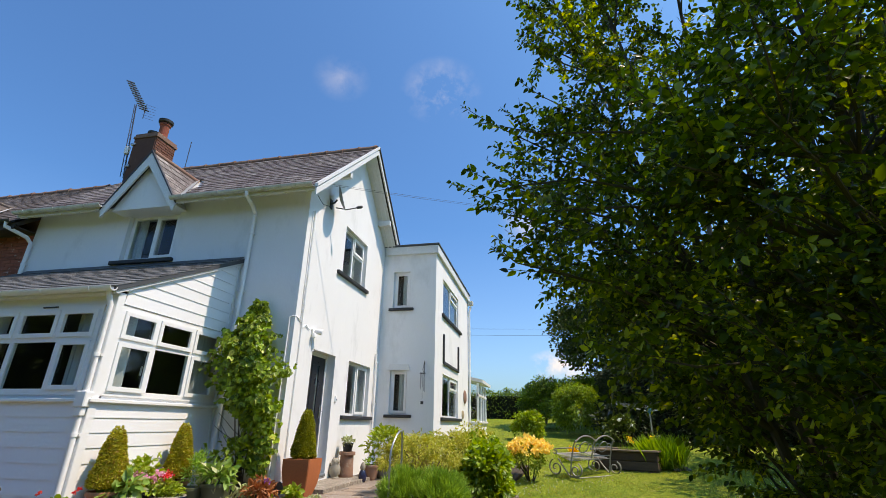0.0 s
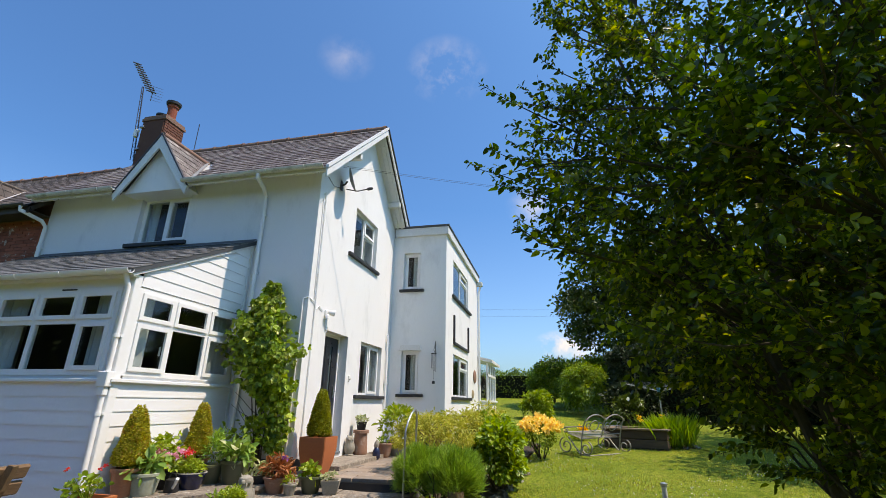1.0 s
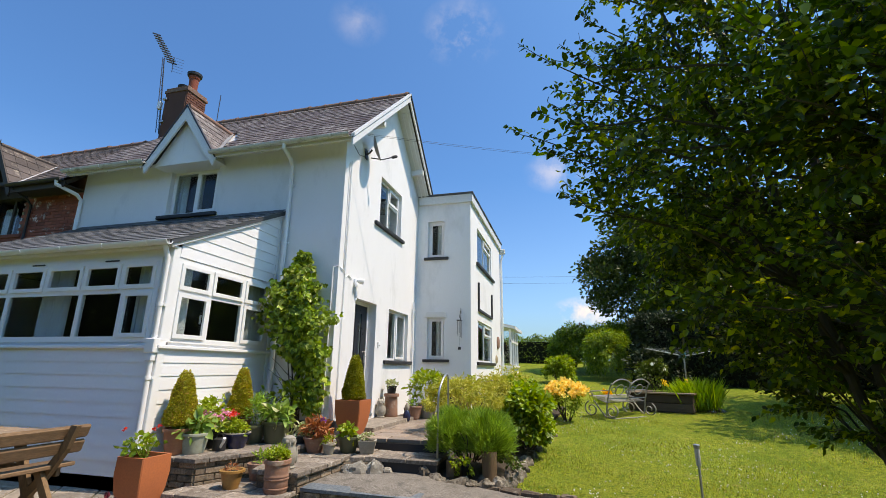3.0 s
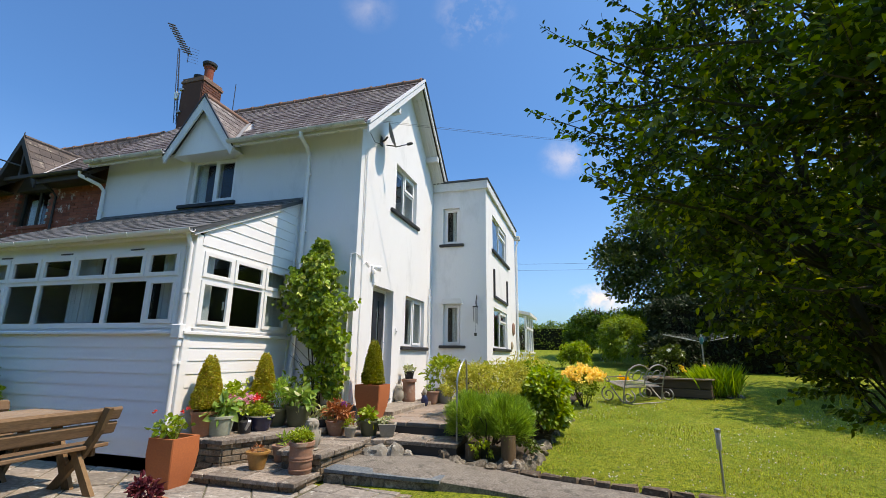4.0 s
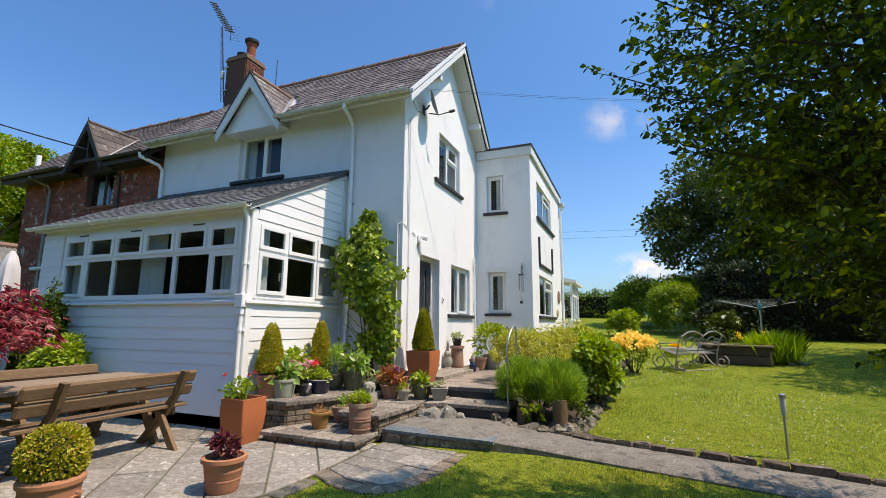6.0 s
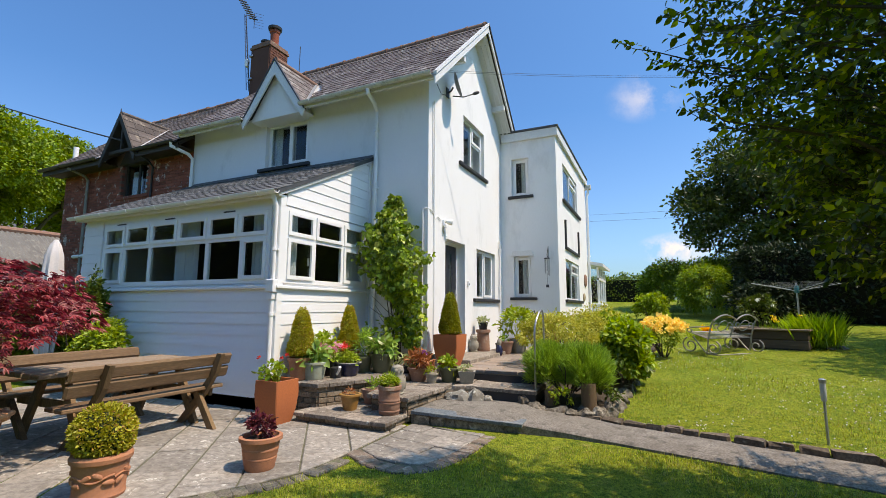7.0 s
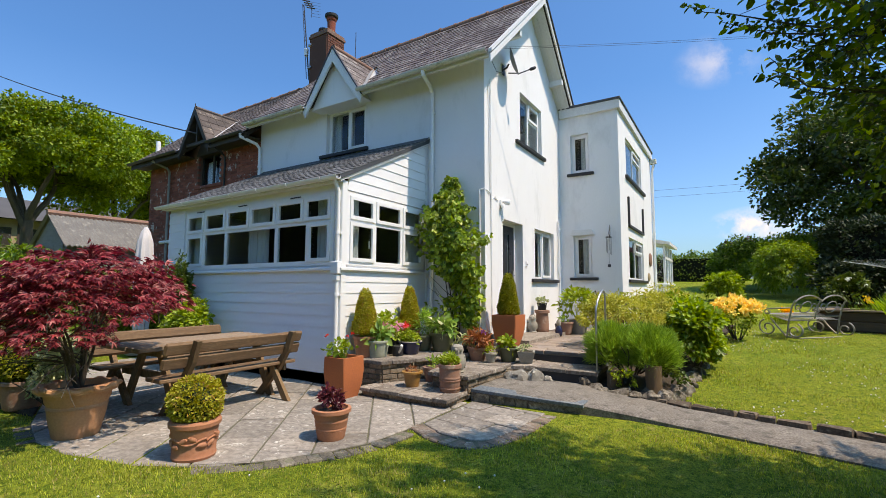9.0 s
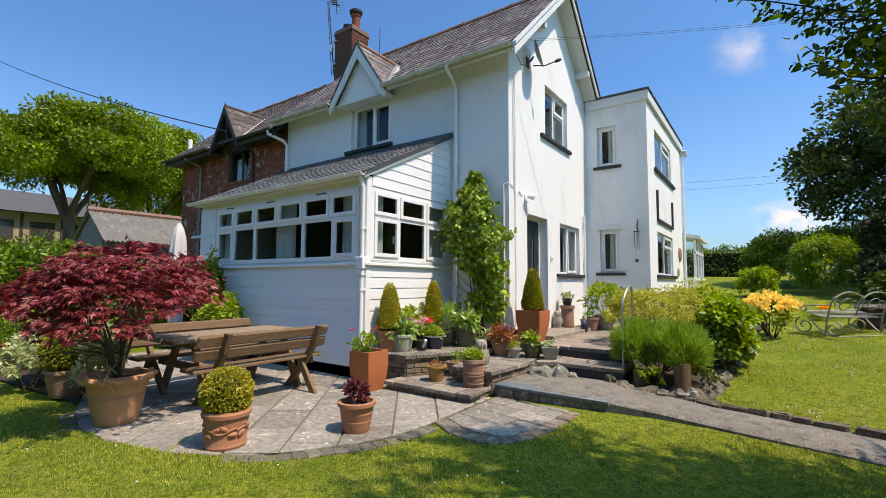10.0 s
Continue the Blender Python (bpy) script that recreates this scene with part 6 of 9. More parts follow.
for c in (-0.3, 0.3):
    arch = [(c + 0.3 * math.cos(math.pi - math.pi * i / 14), -0.17 - 0.02 * math.sin(math.pi * i / 14), 0.81 + 0.15 * math.sin(math.pi * i / 14) ** 1.5) for i in range(15)]
    part("back_arch", Shape().tube(arch, 0.016, 6), IRON, bench)
    oval = [(c + 0.13 * math.cos(2 * math.pi * i / 16), -0.11 - 0.10 * 0.5 * (math.sin(2 * math.pi * i / 16)), 0.69 + 0.13 * math.sin(2 * math.pi * i / 16)) for i in range(17)]
    part("back_oval", Shape().tube(oval, 0.010, 6), IRON, bench)
    for sg in (-1, 1):
        sc = [(c + sg * (0.2 - 0.09 * (1 - k / 14) * math.cos(k * 0.55)), -0.12, 0.68 + 0.11 * (1 - k / 14) * math.sin(k * 0.55)) for k in range(15)]
        part("back_scroll", Shape().tube(sc, 0.012, 6), IRON, bench)
part("back_rail", Shape().tube([(-0.6, -0.03, 0.47), (0.6, -0.03, 0.47)], 0.014, 6), IRON, bench)
part("back_post", Shape().tube([(0, -0.02, 0.42), (0, -0.10, 0.72), (0, -0.17, 0.88)], 0.014, 6), IRON, bench)

tx, ty = 5.92, 5.80
trough = thing("sleeper_planter", tx, ty, ground_z(tx, ty) - 0.22, "large dark sleeper-built raised planter on the lawn", "planter", "", -20)
for k in range(3):
    z = k * 0.2
    o = 0.0 if k % 2 else 0.1
    part("sleeper", Shape().box(-0.70, 0.70, -0.55, -0.45, z, z + 0.192, 0.012), SLEEPER, trough)
    part("sleeper", Shape().box(-0.70, 0.70, 0.45, 0.55, z, z + 0.192, 0.012), SLEEPER, trough)
    part("sleeper", Shape().box(-0.70, -0.60, -0.45, 0.45, z, z + 0.192, 0.012), SLEEPER, trough)
    part("sleeper", Shape().box(0.60, 0.70, -0.45, 0.45, z, z + 0.192, 0.012), SLEEPER, trough)
for nm, q in (("top_board", (-0.75, 0.75, -0.6, -0.42)), ("top_board", (-0.75, 0.75, 0.42, 0.6)), ("top_board", (-0.75, -0.57, -0.42, 0.42)), ("top_board", (0.57, 0.75, -0.42, 0.42))):
    part(nm, Shape().box(*q, 0.592, 0.63, 0.008), TABLE_TOP, trough)
part("soil", Shape().box(-0.6, 0.6, -0.45, 0.45, 0.1, 0.46), SOIL, trough)

rx, ry = 7.03, 8.4
ARM_GREY = surf("dull_aluminium", (0.40, 0.43, 0.42), (0.32, 0.35, 0.34), 8, 60, 0.7, 0.0)
rot = thing("rotary_dryer", rx, ry, ground_z(rx, ry) - 0.05, "open rotary clothes dryer on a grey pole", "clothes dryer")
part("pole", Shape().tube([(0, 0, 0), (0, 0, 1.42)], 0.022, 8), STEEL, rot)
part("hub", Shape().lathe([(0.05, 1.14), (0.06, 1.18), (0.06, 1.28), (0.04, 1.34)], 12), surf("teal_plastic", (0.03, 0.22, 0.24), (0.03, 0.18, 0.2), 5, 30, 0.4, 0.0), rot)
ends = []
for k in range(4):
    a = radians(20 + 90 * k)
    e = Vector((1.16 * math.cos(a), 1.16 * math.sin(a), 1.40))
    ends.append(e)
    part("arm", Shape().tube([(0.05 * math.cos(a), 0.05 * math.sin(a), 1.20), e], 0.010, 6), ARM_GREY, rot)
for r in range(1, 7):
    f = 0.28 + 0.12 * r
    ring = [Vector((0, 0, 1.20)) + (e - Vector((0, 0, 1.20))) * f for e in ends]
    part("line", Shape().tube(ring + [ring[0]], 0.0022, 4), ARM_GREY, rot)

chime = thing("wind_chime", 1.19, 4.2, 1.93, "metal wind chime on a wall bracket", "wind chime")
part("bracket", Shape().tube([(0, -0.0, 0.98), (0, -0.02, 0.6)], 0.009, 6).tube([(0, -0.01, 0.95), (0, -0.16, 0.75), (0, -0.01, 0.7)], 0.008, 6), DARK_METAL, chime)
part("top_disc", Shape().lathe([(0.07, 0.66), (0.07, 0.68)], 14, 0, -0.16), DARK_METAL, chime)
for k in range(5):
    a = k * 1.256
    part("tube", Shape().tube([(0.055 * math.cos(a), -0.16 + 0.055 * math.sin(a), 0.66), (0.055 * math.cos(a), -0.16 + 0.055 * math.sin(a), 0.24 + 0.03 * k)], 0.011, 6), STEEL, chime)
part("sail", Shape().box(-0.035, 0.035, -0.165, -0.155, -0.035, 0.035, 0.003).moved(Matrix.Translation((0, 0, 0.0)) @ Matrix.Rotation(0, 4, "Y")).tube([(0, -0.16, 0.03), (0, -0.16, 0.66)], 0.003, 4), DARK_METAL, chime)
sunw = thing("wall_ornament", 1.44, 8.6, 2.3, "round ochre ceramic ornament on the white wall", "wall ornament")
part("disc", Shape().lathe([(0.20, 0), (0.22, 0.02), (0.17, 0.05), (0.05, 0.06)], 20).moved(pose(0, 0, 0, 0, 90, 0)), RIDGE, sunw)
sunx = thing("wall_ornament", 1.44, 8.2, 1.75, "small yellow ceramic ornament on the white wall", "wall ornament")
part("disc", Shape().lathe([(0.12, 0), (0.14, 0.02), (0.08, 0.05), (0.03, 0.06)], 16).moved(pose(0, 0, 0, 0, 90, 0)), TAN_WALL, sunx)


# ---- overhead cables ----
def cable(name, a, b, sag, r, label):
    a, b = Vector(a), Vector(b)
    pts = [a + (b - a) * (i / 24) - Vector((0, 0, sag * 4 * (i / 24) * (1 - i / 24))) for i in range(25)]
    ob = thing(name, a.x, a.y, a.z, label, "cable")
    part("wire", Shape().tube([p - a for p in pts], r, 6), DARK_METAL, ob)


for dz_ in (0.0, 0.06):
    cable("overhead_cable", (0.33, 0.15, 5.66 + 0.5 * dz_), (10.6, 10.9, 8.86 + dz_), 0.22, 0.003, "thin black overhead cable running from the gable")
cable("overhead_cable", (-8.45, -0.42, 5.55), (-36.5, -3.3, 16.6), 0.6, 0.018, "black overhead cable running to the brick house")
cable("overhead_cable", (-30.0, 44.0, 13.0), (40.0, 44.0, 11.2), 0.8, 0.010, "thin far power line")
cable("overhead_cable", (-30.0, 44.0, 12.2), (40.0, 44.0, 10.6), 0.8, 0.010, "thin far power line")

for px_, py_, ph_ in ((-30.0, 44.0, 13.2), (40.0, 44.0, 11.6), (10.6, 10.9, 9.1), (-36.5, -3.3, 16.8)):
    gz_ = ground_z(px_, py_)
    pole = thing("utility_pole", px_, py_, gz_, "weathered wooden utility pole", "utility pole", "utility poles")
    part("pole", Shape().tube([(0, 0, -0.2), (0, 0, ph_ - gz_)], 0.13, 10, 0.09), BARK, pole)
    part("crossarm", Shape().box(-0.05, 0.05, -0.6, 0.6, ph_ - gz_ - 0.35, ph_ - gz_ - 0.25), BARK, pole)

# ---- pots and their plants ----
RNG = np.random.default_rng(7)


def round_pot(name, x, y, z, r0, r1, h, material, label, rim=0.02, n=24, group="plant pots", rolls=()):
    t = thing(name, x, y, z, label, "plant pot", group)
    prof = [(r0 * 0.96, 0.0), (r0, 0.01)]
    for k in range(1, 6):
        f = k / 6
        prof.append((r0 + (r1 - r0) * f + 0.04 * (r1 - r0) * math.sin(f * 3.14), h * 0.86 * f + 0.01 * (1 - f)))
    for zr, rr in rolls:
        rb = r0 + (r1 - r0) * zr
        prof += [(rb + 0.002, h * zr - 0.012), (rb + rr, h * zr - 0.006), (rb + rr, h * zr + 0.006), (rb + 0.002, h * zr + 0.012)]
    prof = sorted(prof, key=lambda q: q[1])
    prof += [(r1 * 0.99, h * 0.86), (r1 + rim, h * 0.87), (r1 + rim, h * 0.985), (r1 + rim * 0.6, h), (r1 - 0.012, h), (r1 - 0.02, h * 0.9), (r1 - 0.025, h * 0.86)]
    part("pot", Shape().lathe(prof, n), material, t)
    part("soil", Shape().lathe([(r1 - 0.03, h * 0.80), (r1 - 0.024, h * 0.88), (r1 * 0.5, h * 0.90), (0.01, h * 0.91)], 16), SOIL, t)
    return t


def square_pot(x, y, z, w0, w1, h, rz, material, label, bulge=0.02):
    t = thing("square_planter", x, y, z, label, "plant pot", "plant pots", rz)
    def sq(w, k=0.06):
        c = w * k
        return [(-w + c, -w), (w - c, -w), (w, -w + c), (w, w - c), (w - c, w), (-w + c, w), (-w, w - c), (-w, -w + c)]
    s, lev = Shape(), [(w0, 0.0), ((w0 * 0.62 + w1 * 0.38) + bulge, h * 0.33), ((w0 * 0.3 + w1 * 0.7) + bulge, h * 0.66), (w1, h * 0.97), (w1, h), (w1 - 0.03, h), (w1 - 0.035, h * 0.9)]
    p, f = [], []
    for w, zz in lev:
        p += [(a, b, zz) for a, b in sq(w)]
    for k in range(len(lev) - 1):
        for i in range(8):
            j = (i + 1) % 8
            f.append((k * 8 + i, k * 8 + j, (k + 1) * 8 + j, (k + 1) * 8 + i))
    f.append(tuple(range(8))[::-1])
    part("pot", s.add(p, f), material, t)
    part("soil", Shape().prism(sq(w1 - 0.03), h * 0.8, h * 0.92), SOIL, t)
    return t


def cone_topiary(t, z0, r, h, n, material, core=True, size=0.026):
    u = RNG.random(n) ** 0.62
    zz, a = 1 - u, RNG.random(n) * 2 * math.pi
    prof = np.clip(np.sqrt(np.clip(1 - zz, 0, 1)) * 1.02, 0, 1) * np.clip(zz * 9 + 0.72, 0, 1)
    lump = 1 + 0.05 * np.sin(a * 5 + zz * 9) + 0.04 * np.sin(a * 3 - zz * 17)
    rr = r * prof * lump * (0.90 + 0.12 * RNG.random(n))
    base = np.stack([rr * np.cos(a), rr * np.sin(a), z0 + h * zz], 1)
    out = np.stack([np.cos(a), np.sin(a), np.full(n, 0.45)], 1)
    foliage("foliage", RNG, base, out, size, 0.62, material, t, 0.05, 0.2)
    if core:
        part("bush_core", Shape().lathe([(r * 0.6, z0), (r * 0.86, z0 + h * 0.06), (r * 0.82, z0 + h * 0.3), (r * 0.62, z0 + h * 0.6), (r * 0.38, z0 + h * 0.84), (0.01, z0 + h * 0.97)], 14), L_BOX_GREEN, t)
    part("stem", Shape().tube([(0, 0, z0 - 0.12), (0, 0, z0 + 0.1)], 0.018, 8), BARK, t)


def ball_topiary(t, zc, r, n, material, size=0.026):
    d = unit(RNG.normal(size=(n, 3)))
    lump = 1 + 0.035 * np.sin(d[:, :1] * 9 + d[:, 1:2] * 7) + 0.03 * np.sin(d[:, 2:] * 11)
    base = d * r * lump * (0.9 + 0.12 * RNG.random((n, 1))) + np.array([0, 0, zc])
    foliage("foliage", RNG, base, d, size, 0.62, material, t, 0.05, 0.15)
    # dark ball inside, its colour standing for shade behind the leaves
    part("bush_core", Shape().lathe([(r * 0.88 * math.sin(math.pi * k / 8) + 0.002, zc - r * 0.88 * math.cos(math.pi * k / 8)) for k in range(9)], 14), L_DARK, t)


def tuft(t, z0, radii, n, size, width, material, name="foliage", droop=0.3, lumps=12, lump=0.45, flat=0.5, dx=0.0, dy=0.0, label=""):
    base, out = bush_points(RNG, (dx, dy, z0), radii, n, lumps, lump, 0.35)
    return foliage(name, RNG, base, out, size, width, material, t, droop, flat, label=label)


def stems(t, z0, z1, r, n, material, thick=0.006):
    s = Shape()
    for i in range(n):
        a = RNG.random() * 6.28
        s.tube([(0.02 * math.cos(a), 0.02 * math.sin(a), z0), (0.5 * r * math.cos(a), 0.5 * r * math.sin(a), (z0 + z1) / 2), (r * math.cos(a), r * math.sin(a), z1)], thick, 5, thick * 0.5)
    part("stem", s, material, t)


# on the patio
big = round_pot("terracotta_pot", -1.79, -5.09, 0.0, 0.185, 0.268, 0.48, BUFF_CLAY, "large buff terracotta pot with a wavy pinched rim holding a maple", 0.045, 32, rolls=((0.55, 0.006), (0.60, 0.006)))
part("wavy_rim", Shape().tube([((0.305 + 0.014 * math.cos(11 * k * math.pi / 44)) * math.cos(k * math.pi / 44), (0.305 + 0.014 * math.cos(11 * k * math.pi / 44)) * math.sin(k * math.pi / 44), 0.455 + 0.012 * math.cos(11 * k * math.pi / 44 + 0.6)) for k in range(89)], 0.026, 8), BUFF_CLAY, big)
sw = thing("swag_pot", -0.30, -4.79, 0.0, "terracotta pot with leaf relief holding a clipped box ball", "plant pot", "plant pots")
part("pot", Shape().lathe([(0.165, 0), (0.172, 0.02), (0.165, 0.035), (0.172, 0.15), (0.185, 0.255), (0.2, 0.26), (0.203, 0.29), (0.19, 0.31), (0.165, 0.31), (0.16, 0.25)], 32), TERRACOTTA, sw)
for k in range(14):
    a = radians(-150 + 300 * k / 13)
    z = 0.15 + 0.035 * math.sin(k * 1.7)
    lf = Shape().rock(0, 0, 0, 0.012, 0.04, 0.02, random.Random(k), 7, 0.1).moved(pose(0.176 * math.cos(a), 0.176 * math.sin(a), z, 35 * math.sin(k * 2.1), 0, math.degrees(a)))
    part("relief_leaf", lf, TERRACOTTA, sw)
part("relief_band", Shape().tube([(0.177 * math.cos(radians(i * 12)), 0.177 * math.sin(radians(i * 12)), 0.155 + 0.02 * math.sin(i * 0.9)) for i in range(31)], 0.008, 6), TERRACOTTA, sw)
part("soil", Shape().lathe([(0.155, 0.24), (0.16, 0.28), (0.05, 0.29)], 16), SOIL, sw)
ball_topiary(sw, 0.45, 0.205, 5200, L_BOX)
red = round_pot("terracotta_pot", 0.33, -3.85, 0.0, 0.125, 0.165, 0.28, TERRACOTTA, "terracotta pot with a dark purple heuchera", 0.018, 26, rolls=((0.35, 0.004), (0.62, 0.004)))
tuft(red, 0.33, (0.12, 0.12, 0.13), 230, 0.052, 0.6, L_PURPLE, droop=0.2, lumps=10, lump=0.45)
stems(red, 0.25, 0.38, 0.1, 8, L_PURPLE, 0.004)
sq1 = square_pot(-0.76, -2.58, 0.0, 0.132, 0.182, 0.51, -1, ORANGE_GLAZE, "tall square orange planter with geraniums")
tuft(sq1, 0.57, (0.25, 0.22, 0.15), 95, 0.062, 0.9, L_HYD, droop=0.1)
stems(sq1, 0.45, 0.68, 0.2, 12, L_VINE, 0.005)
for k in range(3):
    a = 2.2 + k * 1.9
    tuft(sq1, 0.74 + 0.04 * k, (0.02, 0.02, 0.016), 14, 0.022, 0.9, F_RED, "flower", 0.0, 6, dx=0.22 * math.cos(a), dy=0.22 * math.sin(a))
dk = round_pot("terracotta_pot", -3.50, -5.02, 0.0, 0.17, 0.22, 0.33, OLD_CLAY, "shaded clay pot with a clipped box ball", 0.02)
ball_topiary(dk, 0.55, 0.28, 4200, L_BOX_GREEN, 0.03)

# on the brick tiers
for px_, py_, hh, rr in ((-0.96, -1.96, 0.66, 0.178), (-0.97, -0.86, 0.70, 0.172)):
    c = round_pot("terracotta_pot", px_, py_, TIER_Z, 0.12, 0.16, 0.30, TERRACOTTA, "terracotta pot with a clipped box cone", 0.016, group="box cones")
    cone_topiary(c, 0.33, rr, hh, 5600, L_BOX)
sage = round_pot("glazed_pot", -0.80, -1.86, TIER_Z, 0.13, 0.165, 0.24, SAGE_GLAZE, "pale sage ceramic pot with a leafy hosta", 0.012)
tuft(sage, 0.29, (0.17, 0.17, 0.12), 80, 0.15, 0.66, L_HOSTA, droop=0.35)
blk = round_pot("plastic_pot", -0.84, -1.44, TIER_Z, 0.10, 0.12, 0.22, BLACK_POT, "black plastic pot with pink and red geraniums", 0.008)
tuft(blk, 0.27, (0.19, 0.18, 0.12), 200, 0.06, 0.85, L_HYD, droop=0.1)
for k in range(14):
    a = k * 0.45
    tuft(blk, 0.40 + 0.03 * math.sin(k * 2.0), (0.05, 0.05, 0.04), 34, 0.028, 0.9, F_RED if k in (0, 1) else F_PINK, "flower", 0.0, 6, dx=0.19 * math.cos(a), dy=0.17 * math.sin(a))
can = thing("watering_can", -0.62, -1.62, TIER_Z, "small black watering can with a white spout", "watering can")
part("body", Shape().lathe([(0.075, 0), (0.08, 0.02), (0.075, 0.14), (0.05, 0.155)], 16), BLACK_POT, can)
part("spout", Shape().tube([(0.05, -0.04, 0.05), (0.12, -0.08, 0.12), (0.15, -0.1, 0.17)], 0.016, 8, 0.02), UPVC, can)
part("handle", Shape().tube([(-0.06, 0, 0.14), (-0.05, 0.02, 0.21), (0.03, 0.0, 0.2), (0.05, 0, 0.15)], 0.008, 6), BLACK_POT, can)
blu = round_pot("glazed_pot", -0.58, -1.36, TIER_Z, 0.115, 0.165, 0.19, BLUE_GLAZE, "dark blue glazed bowl pot with a pale rim", 0.012)
part("rim", Shape().tube([(0.168 * math.cos(radians(15 * i)), 0.168 * math.sin(radians(15 * i)), 0.186) for i in range(25)], 0.011, 6), STONE_POT, blu, "buff unglazed rim")
tuft(blu, 0.25, (0.15, 0.15, 0.13), 380, 0.05, 0.5, L_LIME, droop=0.0)
grn = round_pot("glazed_pot", -0.64, -0.95, TIER_Z, 0.12, 0.16, 0.24, GREEN_GLAZE, "olive green glazed pot with a feathery shrub", 0.014)
tuft(grn, 0.42, (0.17, 0.17, 0.24), 520, 0.06, 0.22, L_LAV, droop=-0.2)
hos = round_pot("glazed_pot", -0.34, -0.84, TIER_Z, 0.14, 0.19, 0.29, GREEN_GLAZE, "large grey-green pot with a spreading hosta", 0.014)
tuft(hos, 0.36, (0.22, 0.21, 0.13), 100, 0.16, 0.5, L_HOSTA, droop=0.35)
stems(hos, 0.25, 0.45, 0.16, 14, L_LAV, 0.005)
tmt = round_pot("plastic_pot", -0.98, -1.45, TIER_Z, 0.09, 0.11, 0.2, BLACK_POT, "plastic pot with rambling green shoots", 0.008)
tuft(tmt, 0.36, (0.2, 0.3, 0.22), 220, 0.08, 0.6, L_LIME, droop=0.2)
vp = round_pot("terracotta_pot", -0.02, -0.72, MID_Z, 0.10, 0.13, 0.2, BLACK_POT, "dark pot with pale variegated leaves", 0.01)
tuft(vp, 0.25, (0.15, 0.15, 0.11), 80, 0.10, 0.6, L_VARI, droop=0.2)
rst = round_pot("terracotta_pot", 0.26, -0.78, MID_Z, 0.105, 0.155, 0.20, OLD_CLAY, "clay pot with rusty fern and violet flowers", 0.012)
tuft(rst, 0.28, (0.18, 0.18, 0.14), 260, 0.10, 0.28, L_RUST, droop=0.1)
tuft(rst, 0.40, (0.04, 0.04, 0.03), 30, 0.03, 0.9, F_VIOLET, "flower", 0.0, 5, dx=0.08, dy=0.05)
sm = round_pot("stone_pot", 0.52, -0.86, MID_Z, 0.06, 0.085, 0.14, STONE_POT, "small buff stone pot with a succulent", 0.01)
tuft(sm, 0.17, (0.09, 0.09, 0.07), 70, 0.05, 0.4, L_LIME, droop=-0.1)
olv = round_pot("glazed_pot", 0.70, -0.64, MID_Z, 0.105, 0.145, 0.21, GREEN_GLAZE, "olive glazed pot with fresh green strawberry leaves", 0.016)
tuft(olv, 0.25, (0.14, 0.14, 0.11), 70, 0.09, 0.7, L_LIME, droop=0.1)
beige = square_pot(0.97, -0.60, MID_Z, 0.085, 0.125, 0.17, 20, STONE_POT, "small square cast stone pot with sedum", 0.0)
tuft(beige, 0.20, (0.13, 0.13, 0.05), 150, 0.035, 0.6, L_VARI, droop=0.0)
cp = round_pot("clay_chimney_pot", 0.52, -2.02, LOW_Z, 0.125, 0.135, 0.34, OLD_CLAY, "old ringed clay chimney pot planted with sedum", 0.012, rolls=((0.14, 0.01), (0.42, 0.01), (0.5, 0.006)))
tuft(cp, 0.37, (0.15, 0.15, 0.09), 1100, 0.03, 0.5, L_LIME, droop=0.0)
st = round_pot("glazed_pot", -0.05, -2.04, LOW_Z, 0.085, 0.12, 0.20, MUSTARD, "small mustard glazed pot with a dry seedling", 0.02)
tuft(st, 0.2, (0.07, 0.07, 0.05), 40, 0.05, 0.3, L_RUST, droop=0.1)
br = round_pot("clay_pot", -0.02, -1.62, LOW_Z, 0.08, 0.12, 0.2, OLD_CLAY, "brown clay pot in shade with grass", 0.01)
tuft(br, 0.24, (0.08, 0.08, 0.08), 40, 0.08, 0.2, L_LAV, droop=-0.3)


def stone_bird(x, y, z, h, label, material, rz=0):
    """A garden owl of cast stone, in one piece."""
    s = Shape()
    s.lathe([(0.24 * h, 0), (0.26 * h, 0.04 * h), (0.2 * h, 0.08 * h), (0.27 * h, 0.25 * h), (0.28 * h, 0.45 * h), (0.22 * h, 0.62 * h), (0.2 * h, 0.68 * h), (0.235 * h, 0.8 * h), (0.2 * h, 0.93 * h), (0.08 * h, 1.0 * h)], 18)
    for sg in (-1, 1):
        s.rock(sg * 0.25 * h, 0.03 * h, 0.38 * h, 0.07 * h, 0.15 * h, 0.24 * h, random.Random(3), 8, 0.08)
        s.rock(sg * 0.085 * h, -0.2 * h, 0.82 * h, 0.075 * h, 0.04 * h, 0.075 * h, random.Random(4), 8, 0.03)
        s.tube([(sg * 0.12 * h, -0.02 * h, 0.92 * h), (sg * 0.16 * h, -0.02 * h, 1.06 * h)], 0.05 * h, 6, 0.01 * h)
    s.tube([(0, -0.22 * h, 0.80 * h), (0, -0.27 * h, 0.72 * h)], 0.03 * h, 6, 0.008 * h)
    ob = part("owl_statue", s, material)
    ob.matrix_basis = pose(x, y, z, 0, 0, rz)
    return tagged(ob, label, "garden statue")


stone_bird(0.50, -1.80, MID_Z, 0.36, "weathered grey stone owl statue on brick tier", STONE_POT, 40)
stone_bird(0.10, 1.92, TERR_Z + 0.06, 0.34, "buff stone owl ornament beside the door", STONE_POT, 40)

